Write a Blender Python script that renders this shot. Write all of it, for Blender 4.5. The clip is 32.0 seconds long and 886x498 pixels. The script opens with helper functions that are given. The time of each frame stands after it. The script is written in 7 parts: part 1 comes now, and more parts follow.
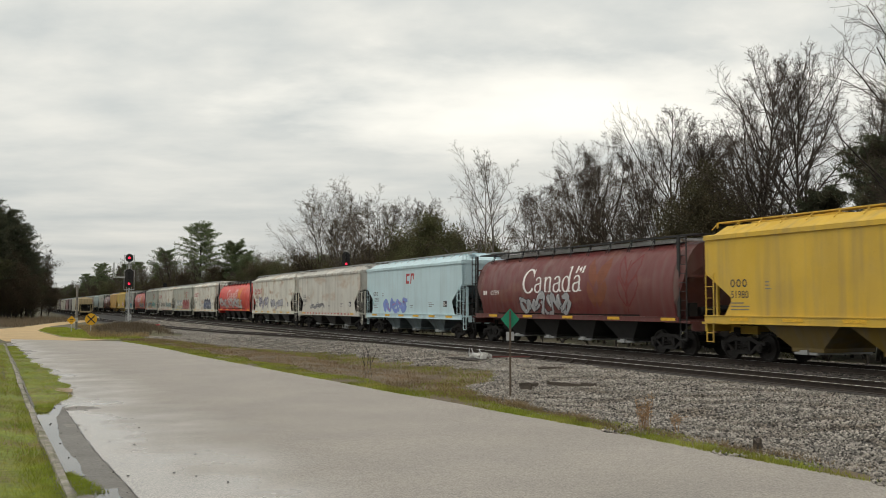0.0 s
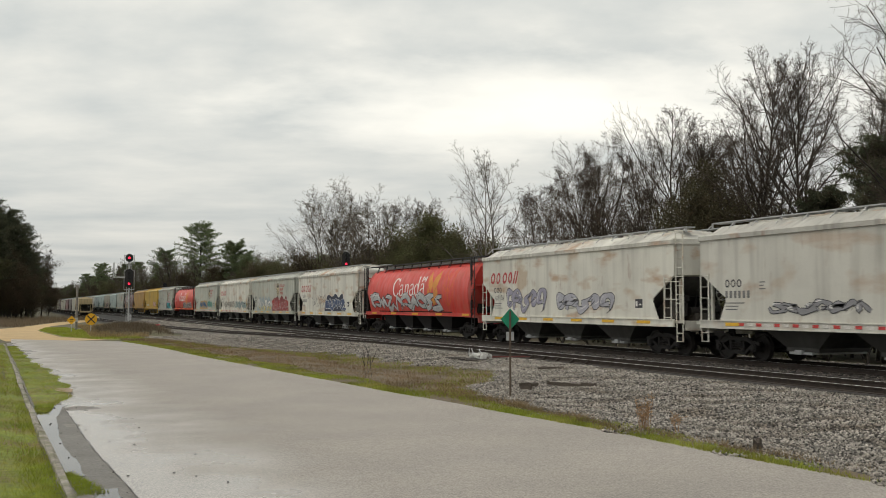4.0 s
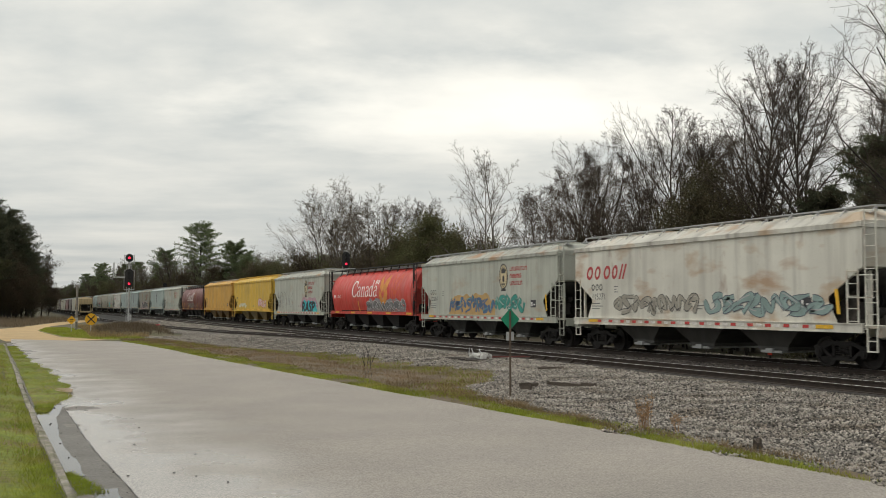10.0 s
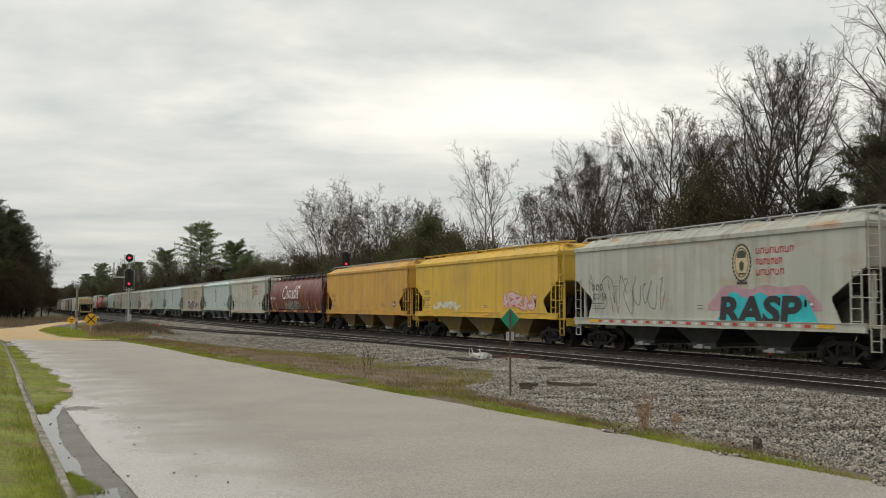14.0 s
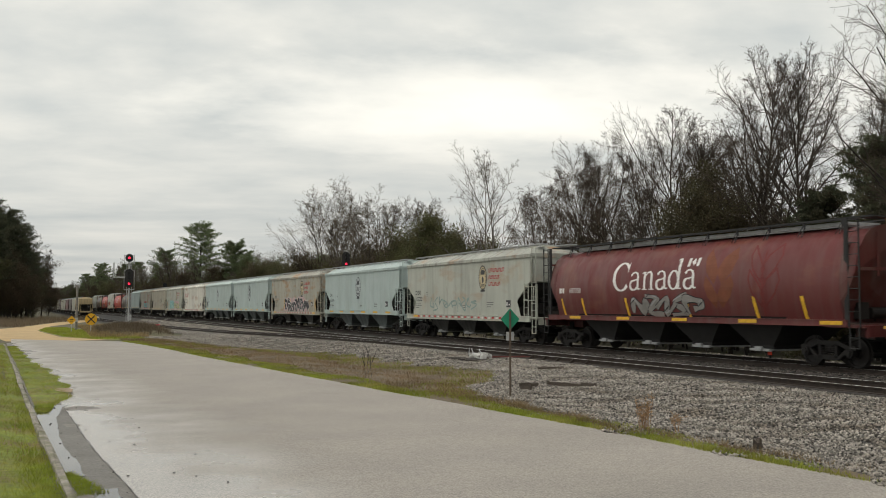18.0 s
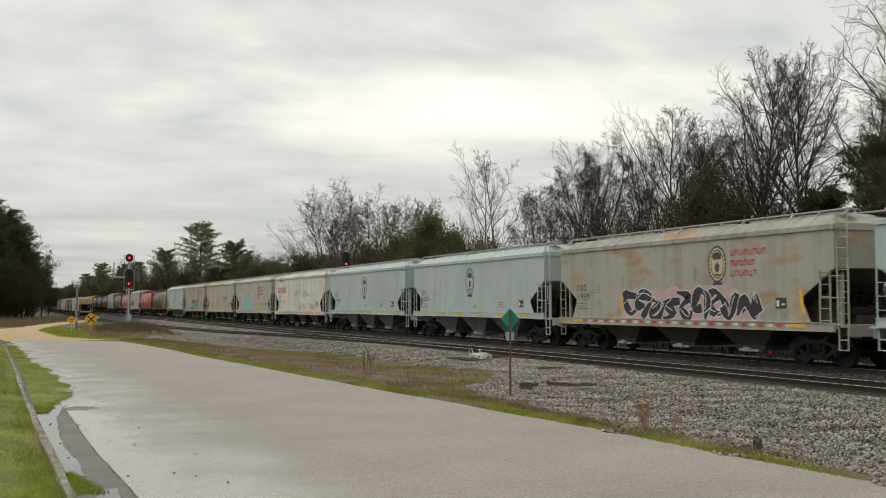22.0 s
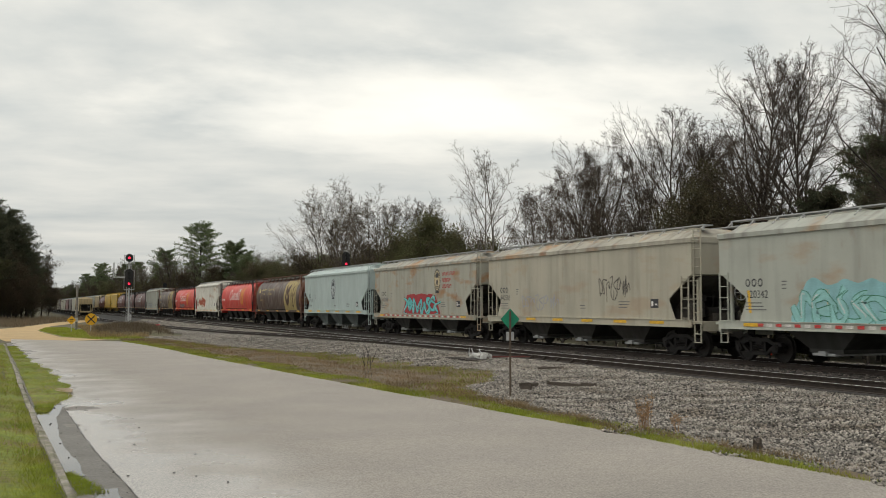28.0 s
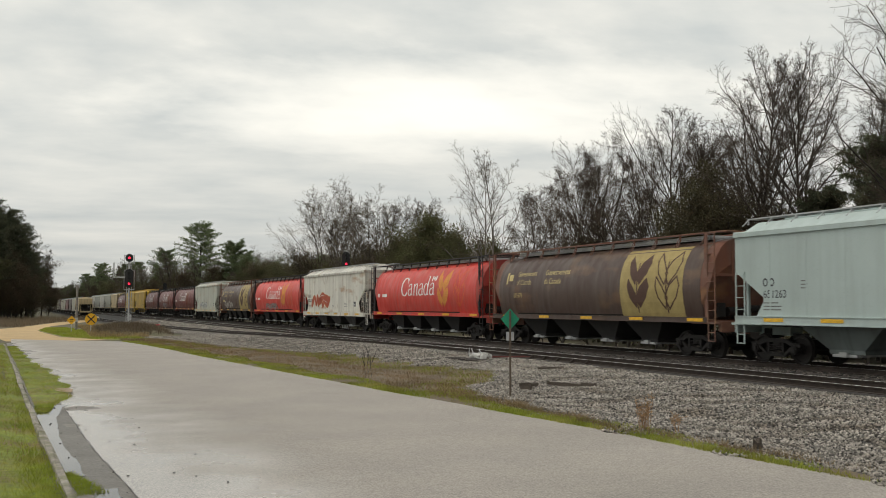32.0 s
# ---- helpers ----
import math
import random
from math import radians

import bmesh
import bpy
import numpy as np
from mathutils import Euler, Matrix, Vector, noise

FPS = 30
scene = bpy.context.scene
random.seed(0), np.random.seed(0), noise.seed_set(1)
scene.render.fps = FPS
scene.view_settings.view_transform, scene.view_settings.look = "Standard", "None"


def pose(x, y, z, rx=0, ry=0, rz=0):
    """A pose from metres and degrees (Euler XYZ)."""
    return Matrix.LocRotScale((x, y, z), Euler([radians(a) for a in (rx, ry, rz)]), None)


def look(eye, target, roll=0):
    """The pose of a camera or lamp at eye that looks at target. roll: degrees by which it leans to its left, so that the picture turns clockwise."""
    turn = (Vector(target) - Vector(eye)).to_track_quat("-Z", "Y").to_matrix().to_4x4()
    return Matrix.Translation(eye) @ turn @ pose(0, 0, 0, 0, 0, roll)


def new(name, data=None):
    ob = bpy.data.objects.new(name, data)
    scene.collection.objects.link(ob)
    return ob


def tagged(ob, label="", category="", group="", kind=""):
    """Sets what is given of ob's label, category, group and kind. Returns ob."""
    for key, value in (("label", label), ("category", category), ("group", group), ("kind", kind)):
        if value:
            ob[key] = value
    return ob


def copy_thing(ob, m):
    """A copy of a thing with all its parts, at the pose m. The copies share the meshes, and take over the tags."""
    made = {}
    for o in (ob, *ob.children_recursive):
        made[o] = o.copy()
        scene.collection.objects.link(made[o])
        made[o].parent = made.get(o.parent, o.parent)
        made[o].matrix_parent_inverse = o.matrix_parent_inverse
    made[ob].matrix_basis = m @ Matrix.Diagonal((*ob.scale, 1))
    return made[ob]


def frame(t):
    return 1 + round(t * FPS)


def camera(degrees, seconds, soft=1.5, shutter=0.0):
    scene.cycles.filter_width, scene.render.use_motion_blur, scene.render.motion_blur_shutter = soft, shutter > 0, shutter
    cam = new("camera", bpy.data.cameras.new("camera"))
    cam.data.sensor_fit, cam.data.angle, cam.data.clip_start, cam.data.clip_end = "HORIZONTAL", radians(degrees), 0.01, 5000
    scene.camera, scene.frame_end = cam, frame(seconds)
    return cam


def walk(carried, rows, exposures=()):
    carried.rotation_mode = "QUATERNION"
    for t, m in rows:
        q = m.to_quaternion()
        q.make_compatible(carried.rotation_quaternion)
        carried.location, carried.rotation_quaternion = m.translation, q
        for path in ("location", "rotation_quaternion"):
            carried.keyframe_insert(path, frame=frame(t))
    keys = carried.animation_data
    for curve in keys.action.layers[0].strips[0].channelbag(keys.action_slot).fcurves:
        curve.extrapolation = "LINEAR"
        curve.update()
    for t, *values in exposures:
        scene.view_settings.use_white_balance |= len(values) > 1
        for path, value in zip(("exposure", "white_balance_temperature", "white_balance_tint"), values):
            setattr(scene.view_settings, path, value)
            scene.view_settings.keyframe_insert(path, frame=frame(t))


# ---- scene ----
# World: the track runs along +Y, X is the distance to the side of the camera, road at z = 0, rail tops at z = RAIL.
CAM = pose(0, 0, 2.29, 93.196, 0, -23.146)
cam = camera(47.66, 32.0, soft=0.6, shutter=0.16)
walk(cam, [(0, CAM), (32, CAM)], exposures=[(0, 0.0, 6850, 7), (32, 0.0, 6850, 7)])
RAIL, MAIN, NEAR = 0.40, 23.90, 19.96
SPEED = 13.60

# ---- sky and light: overcast afternoon ----
world = bpy.data.worlds.new("overcast_sky")
scene.world = world
world.use_nodes = True
wn, wl = world.node_tree.nodes, world.node_tree.links
sky = wn.new("ShaderNodeTexSky")
sky.sky_type = 'NISHITA'
sky.sun_disc = False
sky.sun_elevation = radians(65)
sky.sun_rotation = radians(242)
sky.air_density, sky.dust_density = 1.0, 4.0
hs = wn.new("ShaderNodeHueSaturation")
hs.inputs["Saturation"].default_value = 0.22
wl.new(sky.outputs[0], hs.inputs["Color"])
wl.new(hs.outputs[0], wn["Background"].inputs[0])
wn["Background"].inputs[1].default_value = 0.125
sun_data = bpy.data.lights.new("sun", 'SUN')
sun_data.energy, sun_data.angle, sun_data.color = 0.70, radians(60), (1.0, 0.97, 0.92)
sun = new("sun", sun_data)
sun.matrix_world = look((-35, -20, 86), (0, 0, 0))


# ---- materials ----
MATS = {}


def mat(name, color, rough=0.7, metal=0.0, noise_scale=4.0, vary=0.25, fine=40.0, fine_vary=0.15, bump=0.0, bump_scale=60.0, second=None,
        stretch=(1, 1, 1), rand=0.0, spec=0.5, emit=0.0, second_at=(0.45, 0.65)):
    """Procedural surface: two scales of noise on the base colour, optional second colour in patches, bump and a per-object shift."""
    if name in MATS:
        return MATS[name]
    m = bpy.data.materials.new(name)
    m.use_nodes = True
    n, l = m.node_tree.nodes, m.node_tree.links
    b = n["Principled BSDF"]
    tc, mp = n.new("ShaderNodeTexCoord"), n.new("ShaderNodeMapping")
    mp.inputs["Scale"].default_value = stretch
    l.new(tc.outputs["Object"], mp.inputs[0])
    n1, n2 = n.new("ShaderNodeTexNoise"), n.new("ShaderNodeTexNoise")
    n1.inputs["Scale"].default_value, n1.inputs["Detail"].default_value = noise_scale, 6
    n2.inputs["Scale"].default_value, n2.inputs["Detail"].default_value = fine, 3
    for q in (n1, n2):
        l.new(mp.outputs[0], q.inputs["Vector"])
    r1 = n.new("ShaderNodeMapRange")
    r1.inputs[1].default_value, r1.inputs[2].default_value = 0.25, 0.75
    r1.inputs[3].default_value, r1.inputs[4].default_value = 1 - vary, 1 + vary
    l.new(n1.outputs[0], r1.inputs[0])
    r2 = n.new("ShaderNodeMapRange")
    r2.inputs[1].default_value, r2.inputs[2].default_value = 0.25, 0.75
    r2.inputs[3].default_value, r2.inputs[4].default_value = 1 - fine_vary, 1 + fine_vary
    l.new(n2.outputs[0], r2.inputs[0])
    mu = n.new("ShaderNodeMath")
    mu.operation = 'MULTIPLY'
    l.new(r1.outputs[0], mu.inputs[0])
    l.new(r2.outputs[0], mu.inputs[1])
    last = mu.outputs[0]
    if rand:
        oi, r3, m3 = n.new("ShaderNodeObjectInfo"), n.new("ShaderNodeMapRange"), n.new("ShaderNodeMath")
        r3.inputs[3].default_value, r3.inputs[4].default_value = 1 - rand, 1 + rand
        m3.operation = 'MULTIPLY'
        l.new(oi.outputs["Random"], r3.inputs[0])
        l.new(last, m3.inputs[0])
        l.new(r3.outputs[0], m3.inputs[1])
        last = m3.outputs[0]
    base = n.new("ShaderNodeRGB")
    base.outputs[0].default_value = (*color, 1)
    col = base.outputs[0]
    if second:
        n3, cr, mx = n.new("ShaderNodeTexNoise"), n.new("ShaderNodeMapRange"), n.new("ShaderNodeMixRGB")
        n3.inputs["Scale"].default_value, n3.inputs["Detail"].default_value = noise_scale * 0.7 + 0.3, 8
        cr.inputs[1].default_value, cr.inputs[2].default_value = second_at
        mx.inputs[2].default_value = (*second, 1)
        l.new(mp.outputs[0], n3.inputs["Vector"])
        l.new(n3.outputs[0], cr.inputs[0])
        l.new(cr.outputs[0], mx.inputs[0])
        l.new(col, mx.inputs[1])
        col = mx.outputs[0]
    vm = n.new("ShaderNodeVectorMath")
    vm.operation = 'SCALE'
    l.new(col, vm.inputs[0])
    l.new(last, vm.inputs["Scale"])
    l.new(vm.outputs[0], b.inputs["Base Color"])
    b.inputs["Roughness"].default_value, b.inputs["Metallic"].default_value = rough, metal
    b.inputs["Specular IOR Level"].default_value = spec
    if bump:
        n4, bp = n.new("ShaderNodeTexNoise"), n.new("ShaderNodeBump")
        n4.inputs["Scale"].default_value, n4.inputs["Detail"].default_value = bump_scale, 4
        bp.inputs["Strength"].default_value, bp.inputs["Distance"].default_value = bump, 0.02
        l.new(mp.outputs[0], n4.inputs["Vector"])
        l.new(n4.outputs[0], bp.inputs["Height"])
        l.new(bp.outputs[0], b.inputs["Normal"])
    if emit:
        l.new(vm.outputs[0], b.inputs["Emission Color"])
        b.inputs["Emission Strength"].default_value = emit
    MATS[name] = m
    return m


def paint(name, color, grime=(0.15, 0.135, 0.115), amount=0.4, rust=0.0, rough=0.55):
    """Car paint with rain streaks running down it, blotches of dirt and flecks of rust."""
    if name in MATS:
        return MATS[name]
    m = bpy.data.materials.new(name)
    m.use_nodes = True
    n, l = m.node_tree.nodes, m.node_tree.links
    b = n["Principled BSDF"]
    tc, oi, ad = n.new("ShaderNodeTexCoord"), n.new("ShaderNodeObjectInfo"), n.new("ShaderNodeVectorMath")
    sc = n.new("ShaderNodeVectorMath")
    sc.operation = 'SCALE'
    sc.inputs[0].default_value = (17, 31, 23)
    l.new(oi.outputs["Random"], sc.inputs["Scale"])
    l.new(tc.outputs["Object"], ad.inputs[0])
    l.new(sc.outputs[0], ad.inputs[1])

    def field(scale, stretch, lo, hi, out0, out1, detail=5):
        mp, no, mr = n.new("ShaderNodeMapping"), n.new("ShaderNodeTexNoise"), n.new("ShaderNodeMapRange")
        mp.inputs["Scale"].default_value = stretch
        no.inputs["Scale"].default_value, no.inputs["Detail"].default_value = scale, detail
        mr.inputs[1].default_value, mr.inputs[2].default_value, mr.inputs[3].default_value, mr.inputs[4].default_value = lo, hi, out0, out1
        l.new(ad.outputs[0], mp.inputs[0])
        l.new(mp.outputs[0], no.inputs["Vector"])
        l.new(no.outputs[0], mr.inputs[0])
        return mr.outputs[0]

    def mix(fac, c1, c2):
        mx = n.new("ShaderNodeMixRGB")
        l.new(fac, mx.inputs[0])
        if isinstance(c1, tuple):
            mx.inputs[1].default_value = (*c1, 1)
        else:
            l.new(c1, mx.inputs[1])
        mx.inputs[2].default_value = (*c2, 1)
        return mx.outputs[0]
    faded = tuple(min(1.0, c * 1.12 + 0.02) for c in color)
    col = mix(field(0.6, (1, 1, 1), 0.35, 0.7, 0, 0.55), color, faded)
    col = mix(field(1.2, (1, 2.2, 0.16), 0.48, 0.78, 0, amount), col, grime)
    col = mix(field(0.5, (1, 0.8, 1.3), 0.5, 0.8, 0, amount * 0.55), col, grime)
    col = mix(field(1.0, (0.0, 0.62, 0.02), 0.45, 0.60, 0, amount * 0.28, 1), col, grime)
    if rust:
        col = mix(field(0.55, (0.3, 0.8, 1.5), 0.60, 0.68, 0, rust * 0.75), col, (0.40, 0.25, 0.12))
        col = mix(field(0.8, (1, 0.55, 1.7), 0.57, 0.70, 0, rust), col, (0.36, 0.19, 0.08))
        col = mix(field(2.6, (1, 0.8, 0.35), 0.62, 0.74, 0, rust * 0.7), col, (0.22, 0.10, 0.05))
    col = mix(field(30, (1, 1, 1), 0.62, 0.72, 0, 0.25), col, (0.12, 0.09, 0.07))
    l.new(col, b.inputs["Base Color"])
    l.new(field(3, (1, 1, 0.4), 0.3, 0.7, rough - 0.1, rough + 0.18), b.inputs["Roughness"])
    bp = n.new("ShaderNodeBump")
    bp.inputs["Strength"].default_value, bp.inputs["Distance"].default_value = 0.25, 0.03
    l.new(field(0.9, (1, 1, 0.5), 0, 1, 0, 1, 2), bp.inputs["Height"])
    l.new(bp.outputs[0], b.inputs["Normal"])
    MATS[name] = m
    return m


def glow(name, color, strength):
    m = MATS.get(name) or bpy.data.materials.new(name)
    MATS[name] = m
    m.use_nodes = True
    b = m.node_tree.nodes["Principled BSDF"]
    b.inputs["Base Color"].default_value = (*color, 1)
    b.inputs["Emission Color"].default_value = (*color, 1)
    b.inputs["Emission Strength"].default_value = strength
    return m


STEEL = mat("dark_cast_steel", (0.017, 0.015, 0.0135), 0.65, 0.3, 3, 0.3, 30, 0.2)
# dark tone of the frame added inside the cut-away car ends
END_DARK = mat("dark_end_frame", (0.045, 0.041, 0.036), 0.9, 0, 2, 0.35, 20, 0.25, second=(0.09, 0.08, 0.07))
# near-black bays: the shade below round and parked cars is in this colour
UNDER = mat("shaded_underframe", (0.013, 0.012, 0.011), 0.8, 0, 2, 0.3, 20, 0.2)
WHEEL = mat("dark_wheel_steel", (0.022, 0.019, 0.017), 0.6, 0.4, 4, 0.3)
BLACK = mat("black_painted_steel", (0.02, 0.02, 0.02), 0.6, 0, 3, 0.3)
RUSTY = mat("rusty_rail_side", (0.04, 0.03, 0.024), 0.8, 0.2, 5, 0.35)
# pale and barely metallic: the sky glint of the rail head is painted in
RAILTOP = mat("polished_rail_glint", (0.80, 0.79, 0.77), 0.45, 0.15, 3, 0.12)
TIE = mat("weathered_tie_wood", (0.034, 0.028, 0.024), 0.9, 0, 3, 0.35, 25, 0.3, 0.5, 30, rand=0.3)
GALV = mat("galvanised_steel", (0.42, 0.43, 0.43), 0.5, 0.5, 4, 0.2)
WHITE_P = mat("white_lettering", (0.74, 0.73, 0.70), 0.6, 0, 3, 0.12, 30, 0.12)
BLACK_P = mat("black_lettering", (0.045, 0.045, 0.05), 0.6, 0, 3, 0.2)
PRINT_P = mat("faint_grey_print", (0.17, 0.17, 0.165), 0.7, 0, 3, 0.3)
RED_P = mat("red_lettering", (0.42, 0.055, 0.055), 0.6, 0, 3, 0.2)
YELLOW_R = mat("yellow_reflective_tape", (0.72, 0.42, 0.03), 0.4, 0, 6, 0.2)
RED_R = mat("red_reflective_tape", (0.5, 0.05, 0.045), 0.4, 0, 6, 0.2)
WHITE_R = mat("white_reflective_tape", (0.62, 0.60, 0.56), 0.5, 0, 6, 0.2)


# ---- building helpers ----
def part(name, bm, material, parent=None, label="", smooth=False):
    """Links a bmesh as one mesh object, under a thing or a part."""
    me = bpy.data.meshes.new(name)
    bm.normal_update()
    bm.to_mesh(me)
    bm.free()
    me.materials.append(material)
    if smooth:
        me.shade_smooth()
    return hang(name, me, parent, label)


def hang(name, me, parent=None, label="", at=None):
    ob = new(name, me)
    if parent is not None:
        ob.parent = parent
    if at is not None:
        ob.location = at
    if label:
        ob["label"] = label
    return ob


def add_box(bm, c, s, rot=None):
    r = bmesh.ops.create_cube(bm, size=1.0)
    m = Matrix.Translation(c) @ (rot.to_4x4() if rot is not None else Matrix.Identity(4)) @ Matrix.Diagonal((*s, 1))
    bmesh.ops.transform(bm, matrix=m, verts=r["verts"])
    return r["verts"]


def bevel_all(bm, w, seg=1):
    bmesh.ops.bevel(bm, geom=bm.edges[:], offset=w, segments=seg, affect='EDGES', clamp_overlap=True)


def add_tube(bm, p0, p1, r, seg=8, r2=None, caps=True):
    p0, p1 = Vector(p0), Vector(p1)
    d = p1 - p0
    q = bmesh.ops.create_cone(bm, cap_ends=caps, segments=seg, radius1=r, radius2=r if r2 is None else r2, depth=d.length)
    m = Matrix.Translation((p0 + p1) / 2) @ d.to_track_quat("Z", "Y").to_matrix().to_4x4()
    bmesh.ops.transform(bm, matrix=m, verts=q["verts"])
    return q["verts"]


def add_prism(bm, poly, axis, lo, hi):
    """A polygon extruded along an axis (0, 1 or 2); its points give the other two coordinates in order."""
    def at(p, w):
        q = list(p)
        q.insert(axis, w)
        return q
    a = [bm.verts.new(at(p, lo)) for p in poly]
    b = [bm.verts.new(at(p, hi)) for p in poly]
    bm.faces.new(a)
    bm.faces.new(b)
    for i in range(len(poly)):
        j = (i + 1) % len(poly)
        bm.faces.new((a[i], a[j], b[j], b[i]))
    bmesh.ops.recalc_face_normals(bm, faces=bm.faces[:])
    return a + b


def loft(bm, rings, closed=True, caps=True):
    vs = [[bm.verts.new(p) for p in ring] for ring in rings]
    k = len(rings[0])
    for u, w in zip(vs, vs[1:]):
        for i in range(k if closed else k - 1):
            j = (i + 1) % k
            bm.faces.new((u[i], u[j], w[j], w[i]))
    if caps and closed:
        bm.faces.new(vs[0])
        bm.faces.new(vs[-1])
    bmesh.ops.recalc_face_normals(bm, faces=bm.faces[:])


def mesh_np(name, verts, faces, material, mats=None):
    """A mesh from numpy arrays; faces is (n, 3) or (n, 4)."""
    me = bpy.data.meshes.new(name)
    n, k = faces.shape
    me.vertices.add(len(verts))
    me.vertices.foreach_set("co", np.asarray(verts, np.float32).ravel())
    me.loops.add(n * k)
    me.loops.foreach_set("vertex_index", faces.astype(np.int32).ravel())
    me.polygons.add(n)
    me.polygons.foreach_set("loop_start", np.arange(0, n * k, k, dtype=np.int32))
    me.materials.append(material)
    me.update(calc_edges=True)
    return me


TEXTS = {}


def text_mesh(words, size, bold=0.0, space=1.0):
    """Letters of the built-in font as a flat mesh in x (along) and y (up), starting at the origin."""
    key = (words, size, bold, space)
    if key not in TEXTS:
        cu = bpy.data.curves.new("letters", 'FONT')
        cu.body, cu.size, cu.offset, cu.space_character = words, size, bold, space
        cu.resolution_u = 4
        ob = new("letters", cu)
        dg = bpy.context.evaluated_depsgraph_get()
        TEXTS[key] = bpy.data.meshes.new_from_object(ob.evaluated_get(dg))
        bpy.data.objects.remove(ob)
        bpy.data.curves.remove(cu)
    return TEXTS[key]


# ---- ground, road and tracks ----
SOIL = mat("brown_winter_ground", (0.12, 0.10, 0.065), 0.95, 0, 0.25, 0.3, 6, 0.3, 0.6, 20, second=(0.085, 0.09, 0.04))
# bed darkened: the shade between the loose stones is in its colour
BALLAST = mat("gap_shade_ballast_bed", (0.042, 0.039, 0.036), 0.9, 0, 0.6, 0.2, 14, 0.5, 1.0, 16, second=(0.06, 0.055, 0.05))
SAND = mat("wet_sandy_track", (0.46, 0.33, 0.17), 0.9, 0, 0.4, 0.15, 5, 0.15, 0.5, 10)


def smooth(a, b, x):
    t = np.clip((x - a) / (b - a), 0, 1)
    return t * t * (3 - 2 * t)


def siding_x(y):
    return np.interp(y, [30, 40, 50, 60, 70, 80, 92, 105, 127, 150, 200, 262, 420, 900], [20.0, 20.0, 19.6, 18.65, 17.35, 16.2, 15.6, 15.3, 14.95, 14.8, 15.0, 16.4, 16.6, 16.6])


def siding_z(y):
    return np.interp(y, [40, 66, 80, 105, 127, 200, 262, 900], [-0.10, -0.12, -0.22, -0.36, -0.48, -0.75, -0.9, -0.9])


def bed(x, y):
    """Height of the ballast and ground."""
    low = -0.10 * smooth(10.5, 12.5, x) * (1 - smooth(13, 15, x)) - 0.5 * smooth(28, 33, x) - 0.35 * smooth(75, 130, y) * (1 - smooth(14, 19, x)) * smooth(-30, -8, x)
    main = (0.12 * smooth(14.3, 18.0, x) + 0.08 * smooth(21.2, 22.4, x)) * (1 - smooth(27.0, 29.5, x)) + low
    sx = siding_x(y)
    d = np.abs(x - sx)
    gap = np.maximum(18.65 - sx - 1.35, 0.3)
    w = np.where(x > sx, 1 - smooth(0, 1, (d - 1.35) / np.minimum(gap, 3.0)), 1 - smooth(1.6, 4.2, d)) * smooth(52, 66, y)
    w = np.where(x > 18.6, 0.0, w)
    return main * (1 - w) + (0.20 + siding_z(y)) * w


def sheet(name, xs, ys, height, material, kind="structure", label="", category=""):
    X, Y = np.meshgrid(xs, ys)
    Z = height(X, Y)
    v = np.stack([X.ravel(), Y.ravel(), Z.ravel()], 1)
    nx, ny = len(xs), len(ys)
    i = (np.arange(ny - 1)[:, None] * nx + np.arange(nx - 1)[None]).ravel()
    me = mesh_np(name, v, np.stack([i, i + 1, i + nx + 1, i + nx], 1), material)
    me.shade_smooth()
    return tagged(new(name, me), label, category, kind=kind)


def ground_height(x, y):
    h = bed(x, y) - 0.05
    h = h + 0.11 * (1 - smooth(-0.6, 0.5, x)) * (1 - smooth(55, 70, y)) + 0.5 * (1 - smooth(-40, -10, x))
    return h


gx = np.concatenate([np.linspace(-3000, -60, 12), np.linspace(-50, -2, 20), np.linspace(-1, 34, 90), np.linspace(36, 90, 20), np.linspace(120, 3500, 12)])
gy = np.concatenate([np.linspace(-1500, -60, 20), np.linspace(-50, 140, 150), np.linspace(143, 320, 50), np.linspace(340, 4500, 25)])
sheet("ground", gx, gy, ground_height, SOIL, label="brown winter ground with thin grass")

def strip(name, left, right, z, material, label, n=80, k=12):
    """A sheet between two lines along y, each given by a few (x, y) points."""
    t = np.linspace(0, 1, n)

    def along(pts):
        p = np.array(pts, float)
        s = np.concatenate([[0], np.cumsum(np.hypot(*np.diff(p, axis=0).T))])
        return np.stack([np.interp(t * s[-1], s, p[:, 0]), np.interp(t * s[-1], s, p[:, 1])], 1)
    a, b = along(left), along(right)
    rows = np.stack([a + (b - a) * w for w in np.linspace(0, 1, k)], 1)
    zz = z(rows[..., 0], rows[..., 1]) if callable(z) else np.full(rows.shape[:2], z)
    v = np.concatenate([rows, zz[..., None]], 2).reshape(-1, 3)
    i = (np.arange(n - 1)[:, None] * k + np.arange(k - 1)[None]).ravel()
    me = mesh_np(name, v, np.stack([i, i + 1, i + k + 1, i + k], 1), material)
    me.shade_smooth()
    return tagged(new(name, me), label, kind="structure")


# ballast laid on the ground under all tracks
by = [-450, -200, -60, 0, 20, 40, 55, 65, 75, 85, 95, 110, 130, 160, 200, 260, 330, 450, 700]
strip("ballast_bed", [(float(np.interp(y, [-450, 50, 62, 75, 90, 110, 700], [10.4, 10.4, 11.0, 12.6, 12.8, 12.4, 13.4])), y) for y in by], [(29.2, y) for y in by],
      lambda x, y: bed(x, y) + 0.012, BALLAST, "grey crushed-stone ballast under the tracks", 500, 60)

